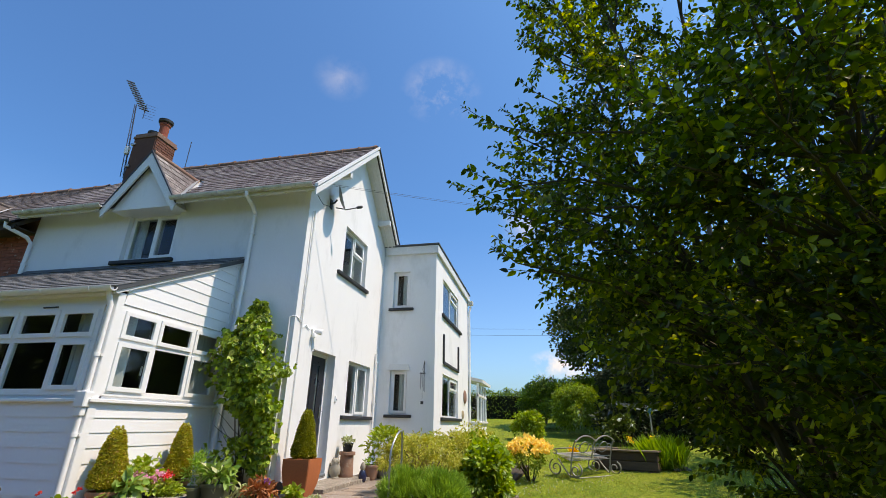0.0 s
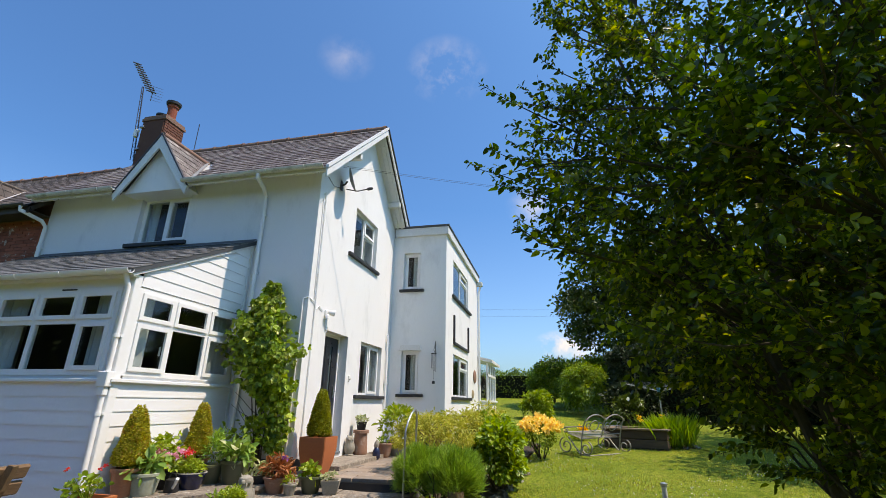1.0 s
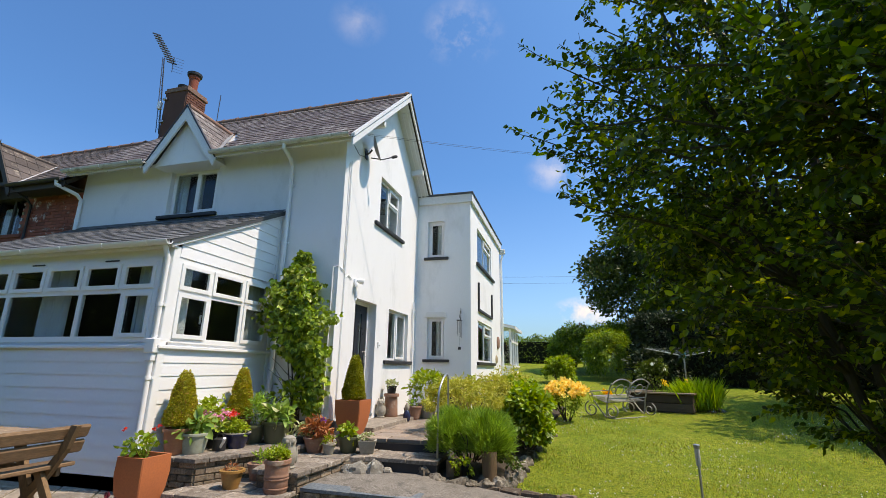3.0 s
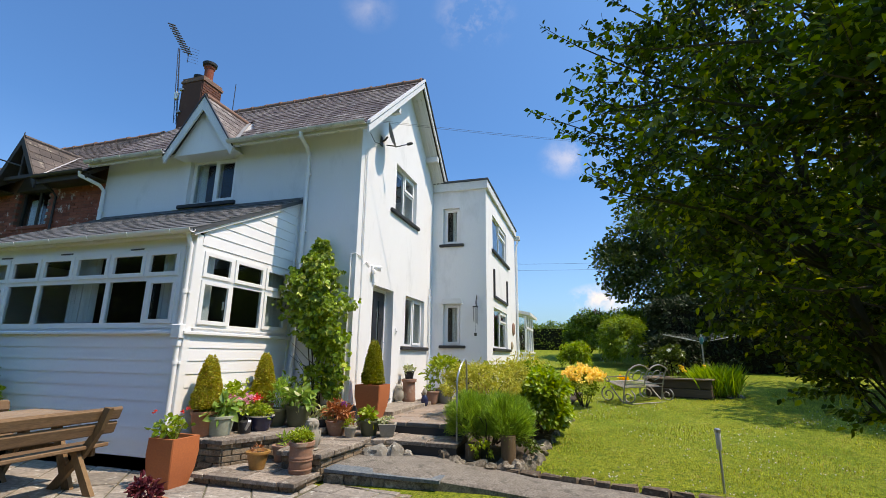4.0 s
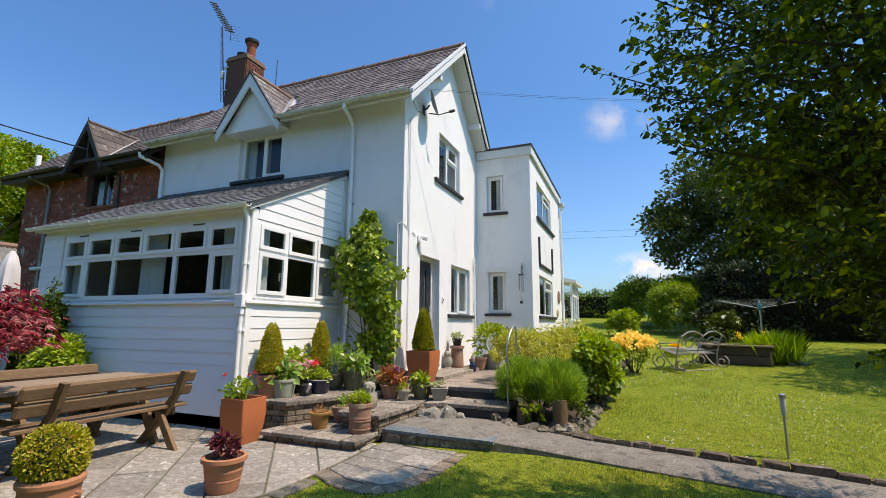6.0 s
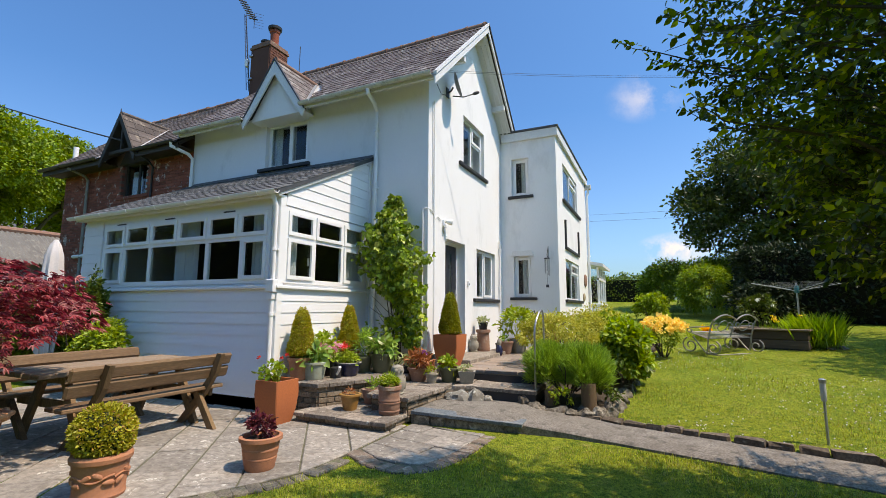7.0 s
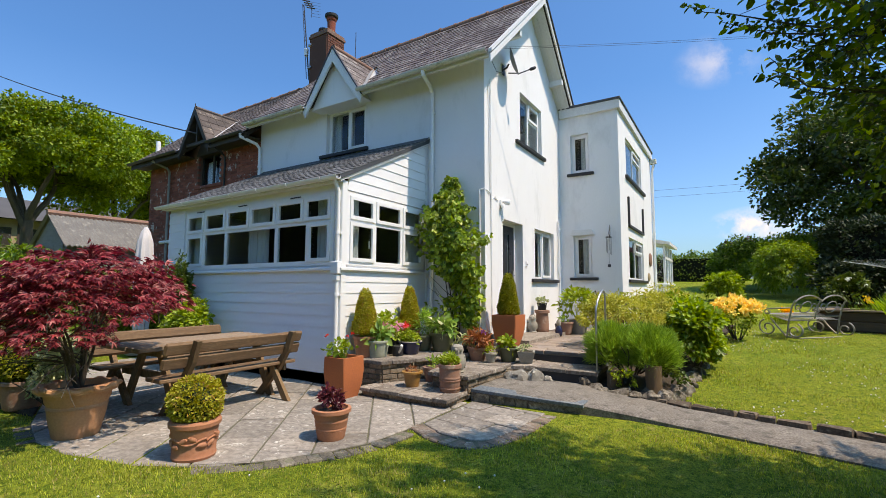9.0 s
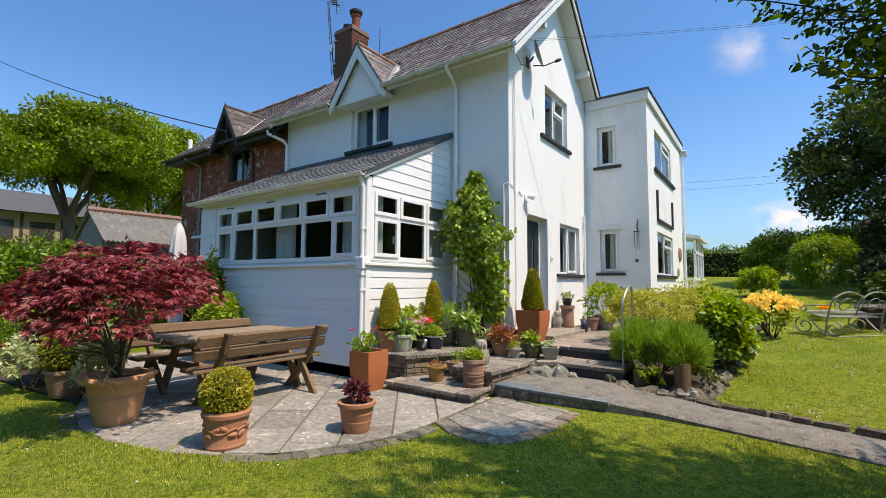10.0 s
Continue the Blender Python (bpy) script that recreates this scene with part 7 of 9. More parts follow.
# by the door
sq2 = square_pot(0.40, 0.06, TERR_Z, 0.135, 0.215, 0.51, 0, ORANGE_GLAZE, "tall square orange planter with a clipped box cone")
cone_topiary(sq2, 0.52, 0.175, 0.69, 6400, L_BOX_GREEN)
round_pot("clay_chimney_pot", 0.22, 2.16, TERR_Z + 0.06, 0.14, 0.125, 0.44, OLD_CLAY, "red clay chimney pot used as a stand", 0.03)
lid = round_pot("plastic_pot", 0.22, 2.16, TERR_Z + 0.50, 0.08, 0.10, 0.15, BLACK_POT, "black pot of pale succulents on a chimney pot", 0.008)
tuft(lid, 0.17, (0.13, 0.13, 0.07), 160, 0.055, 0.6, L_VARI, droop=0.0)
gn = thing("garden_ornament", 0.62, 2.0, TERR_Z, "small blue painted garden ornament with a pale top", "garden ornament")
part("body", Shape().lathe([(0.05, 0), (0.07, 0.03), (0.075, 0.12), (0.05, 0.19), (0.03, 0.21)], 14), BLUE_GLAZE, gn)
part("top", Shape().lathe([(0.03, 0.205), (0.05, 0.24), (0.045, 0.29), (0.01, 0.34)], 12), STONE_POT, gn)
s1 = round_pot("wooden_pot", 0.80, 2.75, TERR_Z, 0.15, 0.19, 0.30, STONE_POT, "grey weathered tub with a glossy euphorbia", 0.015)
tuft(s1, 0.60, (0.44, 0.44, 0.34), 620, 0.105, 0.45, L_LIME, droop=0.0, lumps=18, lump=0.3)
stems(s1, 0.25, 0.6, 0.22, 14, L_LIME, 0.008)
s2 = round_pot("terracotta_pot", 0.62, 2.42, TERR_Z, 0.12, 0.16, 0.26, OLD_CLAY, "old clay pot on the terrace", 0.014)
tuft(s2, 0.3, (0.14, 0.14, 0.08), 70, 0.06, 0.5, L_LAV, droop=0.0)
round_pot("plastic_pot", 0.45, 2.62, TERR_Z, 0.09, 0.11, 0.2, BLACK_POT, "dark pot on the terrace", 0.008)
s4 = thing("feather_grass", 1.35, 2.9, TERR_Z, "clump of buff feathery ornamental grass", "ornamental grass")
roots = np.stack([RNG.normal(size=700) * 0.09, RNG.normal(size=700) * 0.09, np.zeros(700)], 1)
blades("foliage", RNG, roots, 0.62, 0.5, 0.018, L_BUFF, s4)

# ---- climbers, shrubs and beds ----
def shrub(name, x, y, z, radii, n, size, width, material, label, category="shrub", lumps=26, lump=0.32, droop=0.2, flat=0.5, zc=0.9, trunk=True, hollow=0.5, core=True, group="", seed=1):
    """A bush: stems, a dark inside and many leaves in lumps."""
    rng = np.random.default_rng(seed)
    t = thing(name, x, y, z, label, category, group)
    base, out = bush_points(rng, (0, 0, radii[2] * zc), radii, n, lumps, lump, hollow)
    base[:, 2] = np.maximum(base[:, 2], 0.03)
    foliage("foliage", rng, base, out, size, width, material, t, droop, flat)
    if trunk:
        s = Shape()
        for k in range(9):
            a = rng.random() * 6.28
            r = 0.55 * radii[0]
            limb(s, rng, (0.05 * math.cos(a), 0.05 * math.sin(a), 0), (r * math.cos(a), r * math.sin(a), radii[2] * 1.1), radii[2] * 1.15, 0.012 + 0.008 * radii[2], 0.2, 0.02, 5, 6)
        part("stem", s, BARK, t)
    return t


def flowers_on(t, seed, centre, radii, heads, per, size, spread, material, top_only=True):
    rng = np.random.default_rng(seed)
    d = unit(rng.normal(size=(heads, 3)))
    if top_only:
        d[:, 2] = np.abs(d[:, 2]) * 0.9 + 0.05
    mid = np.array(centre) + unit(d) * np.array(radii) * (0.86 + 0.16 * rng.random((heads, 1)))
    pick = np.repeat(np.arange(heads), per)
    off = unit(rng.normal(size=(heads * per, 3)))
    foliage("blossom", rng, mid[pick] + off * spread * rng.random((heads * per, 1)), off, size, 0.9, material, t, 0.0, 0.1)


# climber on the house corner
vine = thing("climbing_vine", -0.5, -0.06, 0.40, "leafy green grapevine climbing the white wall", "climbing plant")
vr = np.random.default_rng(5)
zs = 0.75 + (3.36 - 0.75) * vr.random(6200) ** 0.85
half = np.interp(zs, [0.7, 1.0, 1.4, 1.75, 2.1, 2.6, 2.95, 3.2, 3.38], [0.14, 0.20, 0.26, 0.42, 0.48, 0.46, 0.30, 0.12, 0.04])
mid = np.interp(zs, [0.7, 1.4, 2.0, 2.7, 3.38], [-0.20, -0.27, -0.52, -0.68, -0.60])
lump = 0.84 + 0.30 * np.sin(zs * 9.0) * np.sin(zs * 3.1 + 1) + 0.16 * np.sin(zs * 23.0)
xs = mid + half * lump * np.clip(vr.normal(size=6200) * 0.62, -1.35, 1.35)
ys = -0.06 - 0.40 * vr.random(6200) * np.clip(half / 0.4, 0.3, 1.2)
keep = vr.random(6200) < np.where(zs < 1.5, 0.16, 0.46)
vb = np.stack([xs + 0.5, ys + 0.06, zs - 0.40], 1)[keep]
n = len(vb)
va = unit(np.stack([vr.normal(size=n) * 0.7, -0.35 * np.ones(n), -0.7 + vr.normal(size=n) * 0.5], 1))
vn = unit(np.stack([0.3 + vr.normal(size=n) * 0.8, -np.ones(n), 0.6 + vr.normal(size=n) * 0.8], 1))
vs_ = (0.050 + 0.055 * vr.random(n)) * np.where(vr.random(n) < 0.2, 1.3, 1.0)
vside = np.cross(va, vn)
lobes = [(va * math.cos(k) + vside * math.sin(k), vs_ * f) for k, f in ((0.0, 1.0), (0.95, 0.82), (-0.95, 0.82))]
put_mesh("foliage", leaf_mesh("foliage", np.concatenate([vb] * 3), np.concatenate([a for a, _ in lobes]), np.concatenate([vn] * 3), np.concatenate([z for _, z in lobes]), 0.78, 0.25, 0.16), L_VINE, vine)
vs = Shape()
for k in range(9):
    limb(vs, vr, (0.1 - 0.02 * k, -0.05, 0.0), (-0.22 + 0.03 * k, 0.0, 1.0), 1.3 + 0.13 * k, 0.012, 0.10, 0.03, 8, 6)
for k in range(7):
    limb(vs, vr, (-0.05, -0.1, 0.25 + 0.1 * k), (-0.9, -0.1, 0.5), 0.55, 0.007, 0.2, 0.05, 6, 5)
part("stem", vs, BARK, vine)
shrub("rambling_shrub", -0.55, -0.35, TIER_Z, (0.40, 0.22, 0.46), 230, 0.085, 0.6, L_VINE, "loose leafy shrub at the foot of the wall", lumps=16, seed=14)

# flower bed beside the steps
BED = [(1.72, -0.78), (2.2, -0.80), (2.86, -0.86), (3.0, -0.2), (3.08, 1.2), (3.25, 3.0), (3.6, 5.2), (2.0, 6.5), (1.5, 4.5), (1.98, 4.1), (2.0, -0.1)]
bs = Shape()
bv = [(x, y, ground_z(x, y) + 0.07) for x, y in BED] + [(x, y, -0.1) for x, y in BED]
nb_ = len(BED)
bs.add(bv, [tuple(range(nb_))] + [(nb_ + i, nb_ + (i + 1) % nb_, (i + 1) % nb_, i) for i in range(nb_)])
structure("flower_bed", bs, SOIL, "dark soil of a planted bed", "flower bed", False)

lav = thing("lavender_bush", 2.38, -0.36, 0.38, "dense bright green lavender mound over a log edge", "shrub")
lr = np.random.default_rng(8)
n = 34000
d = unit(lr.normal(size=(n, 3)))
d[:, 2] = np.where(d[:, 2] < -0.30, -d[:, 2], d[:, 2])
lumpf = 1 + 0.16 * np.sin(d[:, 0] * 6 + 1) * np.sin(d[:, 1] * 5 + d[:, 2] * 4)
side_ = np.where(lr.random((n, 1)) < 0.5, -1.0, 1.0) * np.array([0.24, -0.05, 0.0])
root = side_ + d * np.array([0.37, 0.40, 0.42]) * (lumpf * (0.35 + 0.6 * lr.random(n)))[:, None] + np.array([0, 0, 0.10])
ax = d * np.array([0.8, 0.8, 0.55]) + np.array([0, 0, 0.55]) + lr.normal(size=(n, 3)) * 0.34
put_mesh("foliage", leaf_mesh("foliage", root, ax, unit(lr.normal(size=(n, 3))), 0.06 + 0.075 * lr.random(n), 0.06, 0.1, 0.10), L_LAV, lav)
ls = Shape()
for k in range(16):
    a = lr.random() * 6.28
    limb(ls, lr, (0.1 * math.cos(a), 0.1 * math.sin(a), -0.12), (math.cos(a) * 0.6, math.sin(a) * 0.6, 0.8), 0.5, 0.012, 0.25, 0.0, 5, 5)
part("stem", ls, BARK, lav)


def stump(x, y, z, r, h, label, seed):
    rnd = random.Random(seed)
    ob = thing("log_planter", x, y, z, label, "log", "log planters")
    s = Shape()
    nn, p, f = 18, [], []
    for k in range(6):
        for i in range(nn):
            a = 2 * math.pi * i / nn
            rr = r * (1 + 0.10 * noise.noise(Vector((math.cos(a) * 2, math.sin(a) * 2, k * 0.5 + seed))) + 0.03 * math.sin(9 * a))
            p.append((rr * math.cos(a), rr * math.sin(a), h * k / 5))
    for k in range(5):
        for i in range(nn):
            j = (i + 1) % nn
            f.append((k * nn + i, k * nn + j, (k + 1) * nn + j, (k + 1) * nn + i))
    f.append(tuple(range(5 * nn, 6 * nn)))
    part("log", s.add(p, f), LOG, ob)
    return ob


stump(2.22, -0.66, 0.06, 0.10, 0.24, "upright bark-covered log edging the bed", 2)
stump(2.70, -0.72, 0.06, 0.095, 0.38, "upright bark-covered log edging the bed", 5)
shrub("small_weed", 2.36, -0.82, 0.12, (0.14, 0.1, 0.14), 110, 0.05, 0.6, L_LIME, "small fresh green plant among the rocks", "plant", 8, 0.4, seed=15, trunk=False)
shrub("ivy_patch", 2.88, -0.5, 0.12, (0.2, 0.25, 0.16), 260, 0.05, 0.7, L_HEDGE, "dark ivy creeping over the bed edge", "plant", 10, 0.4, seed=16, trunk=False)
shrub("hydrangea_bush", 3.04, 0.95, 0.17, (0.50, 0.78, 0.56), 6200, 0.085, 0.60, L_HYD, "bushy green hydrangea with broad leaves", lumps=70, lump=0.20, droop=0.25, seed=17)
shrub("golden_acer", 2.05, 0.9, 0.45, (0.76, 0.90, 0.46), 4200, 0.062, 0.32, L_ACER, "low golden-leaved acer with feathery foliage", lumps=48, lump=0.17, droop=0.4, zc=1.05, seed=18)
shrub("golden_acer", 2.35, 2.4, 0.5, (0.55, 0.7, 0.45), 2400, 0.06, 0.35, L_ACER, "golden-leaved shrub in the bed", lumps=24, lump=0.28, droop=0.4, seed=19)
aza = shrub("azalea_bush", 3.63, 3.72, 0.40, (0.38, 0.42, 0.40), 1100, 0.065, 0.42, L_HYD, "rounded azalea covered in yellow-orange blossom", lumps=28, seed=20)
flowers_on(aza, 21, (0, 0, 0.56), (0.42, 0.44, 0.26), 70, 26, 0.055, 0.08, F_YELLOW)
shrub("green_shrub", 2.7, 2.6, 0.4, (0.5, 0.5, 0.5), 900, 0.09, 0.55, L_HYD, "leafy green shrub in the bed", lumps=20, seed=22)
shrub("green_shrub", 1.7, 3.6, 0.5, (0.4, 0.5, 0.4), 700, 0.08, 0.5, L_LIME, "light green shrub beside the wing", lumps=16, seed=23)
shrub("pale_shrub", 2.2, 5.6, 0.55, (0.6, 0.7, 0.5), 900, 0.07, 0.5, L_ACER, "pale golden shrub beside the wing", lumps=18, seed=24)
brn = thing("bare_branch", 1.9, 1.4, 0.5, "dark bare twisting branch in the bed", "branch")
bsb = Shape()
limb(bsb, np.random.default_rng(4), (0, 0, 0), (-0.4, -0.2, 1.0), 1.1, 0.022, 0.4, 0.0, 7, 6)
limb(bsb, np.random.default_rng(6), (-0.1, 0, 0.5), (0.5, 0.2, 0.8), 0.9, 0.014, 0.4, 0.0, 7, 6)
part("branch", bsb, DARK_TIMBER, brn)

# planter and lawn plants
ir = thing("iris_clump", 6.68, 5.80, ground_z(6.68, 5.80), "tall clump of green strap leaves beside the planter", "plant")
rr_ = np.random.default_rng(9)
q = rr_.normal(size=(1100, 2)) * np.array([0.16, 0.2])
blades("foliage", rr_, np.concatenate([q, np.zeros((1100, 1))], 1), 0.72, 0.58, 0.035, L_SEDGE, ir)
flowers_on(ir, 31, (0, 0, 0.5), (0.35, 0.3, 0.25), 2, 10, 0.045, 0.04, F_GOLD)
pf_ = thing("planter_flowers", tx, ty, ground_z(tx, ty) + 0.24, "yellow flowers and grassy leaves in the planter", "plant")
q = rr_.normal(size=(70, 2)) * np.array([0.14, 0.12])
blades("foliage", rr_, np.concatenate([q, np.zeros((70, 1))], 1), 0.30, 0.5, 0.04, L_SEDGE, pf_)
flowers_on(pf_, 32, (0.0, 0.1, 0.30), (0.16, 0.14, 0.13), 3, 12, 0.045, 0.05, F_GOLD)
lf_ = thing("yellow_poppies", 4.6, 6.6, ground_z(4.6, 6.6), "low clump of yellow flowers on the lawn", "plant")
q = rr_.normal(size=(240, 2)) * np.array([0.2, 0.15])
blades("foliage", rr_, np.concatenate([q, np.zeros((240, 1))], 1), 0.28, 0.5, 0.05, L_LIME, lf_)
flowers_on(lf_, 33, (0, 0, 0.22), (0.25, 0.18, 0.12), 7, 14, 0.06, 0.05, F_GOLD)

# red maple in the big pot
mp_ = thing("red_maple", -1.79, -5.09, 0.44, "purple-red Japanese maple with drooping foliage", "small tree")
mr = np.random.default_rng(12)
tips = []
for k in range(13):
    a = k * 2.4
    ms = Shape()
    lean_ = 0.12 if math.cos(a) * 0.31 + math.sin(a) * 0.95 > 0.1 else 0.38
    p, dd = limb(ms, mr, (0.02 * math.cos(a), 0.02 * math.sin(a), 0), (lean_ * math.cos(a), lean_ * math.sin(a), 1.0), 0.75 + 0.25 * mr.random(), 0.018, 0.18, -0.03, 7, 6)
    branch = part("branch", ms, BARK, mp_)
    for j in range(8):
        s0 = p[2 + j % 5]
        aa = a + mr.normal() * 0.9
        if math.cos(aa) * 0.31 + math.sin(aa) * 0.95 > 0.2 and s0[2] < 0.75:
            continue
        tw = Shape()
        p2, _ = limb(tw, mr, s0, (math.cos(aa), math.sin(aa), 0.25), 0.45 + 0.45 * mr.random(), 0.006, 0.25, -0.06, 6, 5)
        part("twig", tw, BARK, branch)
        tips += p2[1:]
pads = 190
pa = mr.random(pads) * 6.283
pr = 0.80 * np.sqrt(mr.random(pads)) * (1 + 0.14 * np.sin(pa * 3 + 0.6))
pz = 1.33 - 0.55 * pr ** 2 - 0.62 * mr.random(pads) ** 1.4 + 0.04 * mr.normal(size=pads)
cnt_ = 5600
pick = mr.integers(0, pads, cnt_)
rad, ang = 0.15 * np.sqrt(mr.random(cnt_)), mr.random(cnt_) * 6.283
base = np.stack([-0.05 + pr[pick] * np.cos(pa[pick]) + rad * np.cos(ang), 0.06 + pr[pick] * np.sin(pa[pick]) + rad * np.sin(ang), pz[pick] - 1.2 * rad ** 2 + 0.035 * mr.normal(size=cnt_)], 1)
few = np.array(tips)[mr.integers(0, len(tips), 420)] + mr.normal(size=(420, 3)) * 0.05
few = few[few[:, 2] > 0.5]
base = np.concatenate([base, few])
base = base[base[:, 2] > 0.42]
across = base[:, 0] * 0.31 + base[:, 1] * 0.95
base = base[~((across > 0.22) & (base[:, 2] < 0.60 + 0.16 * across))]
across = base[:, 0] * 0.31 + base[:, 1] * 0.95
base = base[mr.random(len(base)) > np.interp(across, [0.02, 0.22, 0.8], [0.0, 0.55, 0.65])]
n = len(base)
out = unit(np.stack([base[:, 0], base[:, 1], np.full(n, 0.1)], 1))
axs, nrs, bs_, sz = [], [], [], []
nor0 = unit(np.stack([mr.normal(size=n) * 0.75, mr.normal(size=n) * 0.75, np.ones(n)], 1) + out * 0.55)
for k in (-1.15, -0.55, 0.0, 0.55, 1.15):
    ax0 = unit(out + mr.normal(size=(n, 3)) * 0.02 + np.array([0, 0, -0.45]))
    s_ = np.cross(ax0, nor0)
    axs.append(ax0 * math.cos(k) + s_ * math.sin(k))
    nrs.append(nor0)
    bs_.append(base)
    sz.append((0.074 - 0.016 * abs(k)) * np.ones(n) * (0.8 + 0.4 * mr.random(n)))
put_mesh("foliage", leaf_mesh("foliage", np.concatenate(bs_), np.concatenate(axs), np.concatenate(nrs), np.concatenate(sz), 0.26, 0.2, 0.18), L_MAPLE, mp_)

# plants at the far end of the patio
shrub("variegated_shrub", -4.5, -4.75, 0.0, (0.85, 0.6, 0.5), 4300, 0.05, 0.55, L_VARI, "cream and green variegated euonymus", lumps=34, lump=0.24, seed=41)
shrub("variegated_shrub", -3.0, -4.86, 0.0, (0.34, 0.28, 0.47), 2600, 0.05, 0.55, L_VARI, "cream and green variegated euonymus behind the maple pot", lumps=24, lump=0.26, seed=42)
shrub("variegated_shrub", -4.35, -5.20, 0.0, (0.55, 0.34, 0.34), 2800, 0.05, 0.55, L_VARI, "low cream and green variegated euonymus at the lawn edge", lumps=30, lump=0.26, seed=46)
shrub("lime_shrub", -4.42, -2.62, 0.0, (0.60, 0.32, 0.60), 3000, 0.075, 0.55, L_LIME, "lime green shrub against the boarded wall", lumps=28, seed=43)
shrub("tall_shrub", -4.98, -2.55, 0.0, (0.36, 0.26, 1.02), 2600, 0.08, 0.5, L_HEDGE, "tall dark green shrub against the boarded wall", lumps=34, lump=0.24, seed=44)
shrub("pink_shrub", -6.9, -3.3, 0.0, (0.6, 0.6, 0.9), 1600, 0.07, 0.5, L_HEDGE, "green shrub with reddish shoots", lumps=28, seed=45)
fe = thing("bronze_grass", -6.1, -5.1, 0, "clump of bronze ornamental grass", "ornamental grass")
q = rr_.normal(size=(700, 2)) * 0.12
blades("foliage", rr_, np.concatenate([q, np.zeros((700, 1))], 1), 0.5, 0.9, 0.018, L_RUST, fe)
fg = thing("strap_leaf_plant", -7.2, -4.6, 0, "fresh green strap-leaved plant", "plant")
q = rr_.normal(size=(420, 2)) * 0.26
blades("foliage", rr_, np.concatenate([q, np.zeros((420, 1))], 1), 0.85, 0.5, 0.04, L_SEDGE, fg)
for k, (hx, hy, hr, hh) in enumerate(((-9.6, -4.6, 1.4, 1.25), (-9.2, -3.0, 1.4, 1.2), (-9.4, -1.4, 1.3, 1.1), (-11.5, -5.6, 1.6, 1.3), (-12.0, -3.2, 1.8, 1.4), (-7.9, -5.9, 0.9, 0.75), (-8.2, -2.0, 0.9, 0.8))):
    shrub("garden_shrub", hx, hy, 0, (hr, hr, hh), 3600, 0.13, 0.5, L_BORDER, "dense green garden shrub in the border", lumps=52, lump=0.22, zc=0.85, seed=60 + k, group="border shrubs")

# ---- trees and hedges ----
def crown_clumps(rng, centre, radii, n, clumps, r0, low):
    """Leaf places on the outside of many rounded clumps that fill an ellipsoid, and the way out at each."""
    d = unit(rng.normal(size=(clumps, 3)))
    d[:, 2] = np.where(d[:, 2] < low, -0.6 * d[:, 2], d[:, 2])
    mid = np.array(centre) + d * np.array(radii) * (0.35 + 0.60 * rng.random((clumps, 1)) ** 0.6)
    mid[:, 2] -= 0.25 * radii[2] * rng.random(clumps) * (np.hypot(d[:, 0], d[:, 1]) > 0.75)
    sz = r0 * (0.55 + 0.75 * rng.random(clumps))
    pick = rng.choice(clumps, n, p=sz ** 2 / np.sum(sz ** 2))
    o = unit(rng.normal(size=(n, 3)) + np.array([0, 0, 0.35]))
    lump = 1 + 0.22 * np.sin(o[:, 0] * 7 + pick) * np.sin(o[:, 1] * 6 + 2 * pick)
    p = mid[pick] + o * np.array([1.15, 1.15, 0.72]) * (sz[pick] * lump * (0.62 + 0.42 * rng.random(n)))[:, None]
    return p, o, mid


def tree(name, x, y, z, height, trunk_r, crown, clumps, r0, leaves, size, width, material, label, seed, fork=0.36, low=-0.3):
    """A forked trunk, limbs that reach every clump, and a crown of leafy clumps. crown: its half-sizes."""
    rng = np.random.default_rng(seed)
    t = thing(name, x, y, z, label, "tree")
    cz = height - crown[2]
    base, out, mid = crown_clumps(rng, (0, 0, cz), crown, leaves, clumps, r0, low)
    s = Shape()
    p, d = limb(s, rng, (0, 0, -0.1), (0.05, 0.03, 1), height * fork, trunk_r, 0.12, 0.05, 6, 10, 0.75)
    heads = []
    for k in range(5):
        a = k * 1.2566 + rng.random() * 0.5
        q, _ = limb(s, rng, p[-1] - np.array([0, 0, 0.15 * k]), (math.cos(a) * crown[0] * 0.42, math.sin(a) * crown[1] * 0.42, (cz - height * fork) * 1.15), 0.55 * np.hypot(crown[0], crown[2]), trunk_r * 0.55, 0.28, 0.02, 7, 8, 0.45)
        heads += q[2:]
    heads = np.array(heads)
    for c in mid[::3]:
        h = heads[int(np.argmin(np.linalg.norm(heads - c + np.array([0, 0, 0.6]), axis=1)))]
        way = c - h
        ln = np.linalg.norm(way)
        if ln > 0.3:
            limb(s, rng, h, way, ln, trunk_r * (0.10 + 0.04 * ln / crown[0]), 0.34, 0.0, 6, 5, 0.35)
    part("trunk", s, BARK, t)
    foliage("crown", rng, base, out, size, width, material, t, 0.1, 0.25)
    return t


tree("oak_tree", -25.4, 1.0, 0.2, 10.6, 0.30, (5.0, 5.0, 2.7), 54, 1.12, 80000, 0.145, 0.7, L_OAK, "broad oak with fresh yellow-green leaves", 71, 0.43, -0.62)
tree("oak_tree", -28.0, 5.3, 0.4, 10.0, 0.28, (4.3, 4.3, 2.1), 46, 1.05, 66000, 0.145, 0.7, L_OAK, "broad oak with fresh yellow-green leaves", 72, 0.44, -0.40)
tree("oak_tree", -30.0, 11.0, 0.5, 8.8, 0.30, (4.2, 4.2, 2.4), 70, 0.95, 34000, 0.17, 0.75, L_OAK, "oak behind the brick house", 73)
tree("garden_tree", 10.3, 16.9, 1.2, 8.7, 0.34, (5.8, 3.5, 3.9), 150, 0.95, 62000, 0.17, 0.62, L_FAR, "spreading dark green garden tree", 74, 0.3, -0.42)
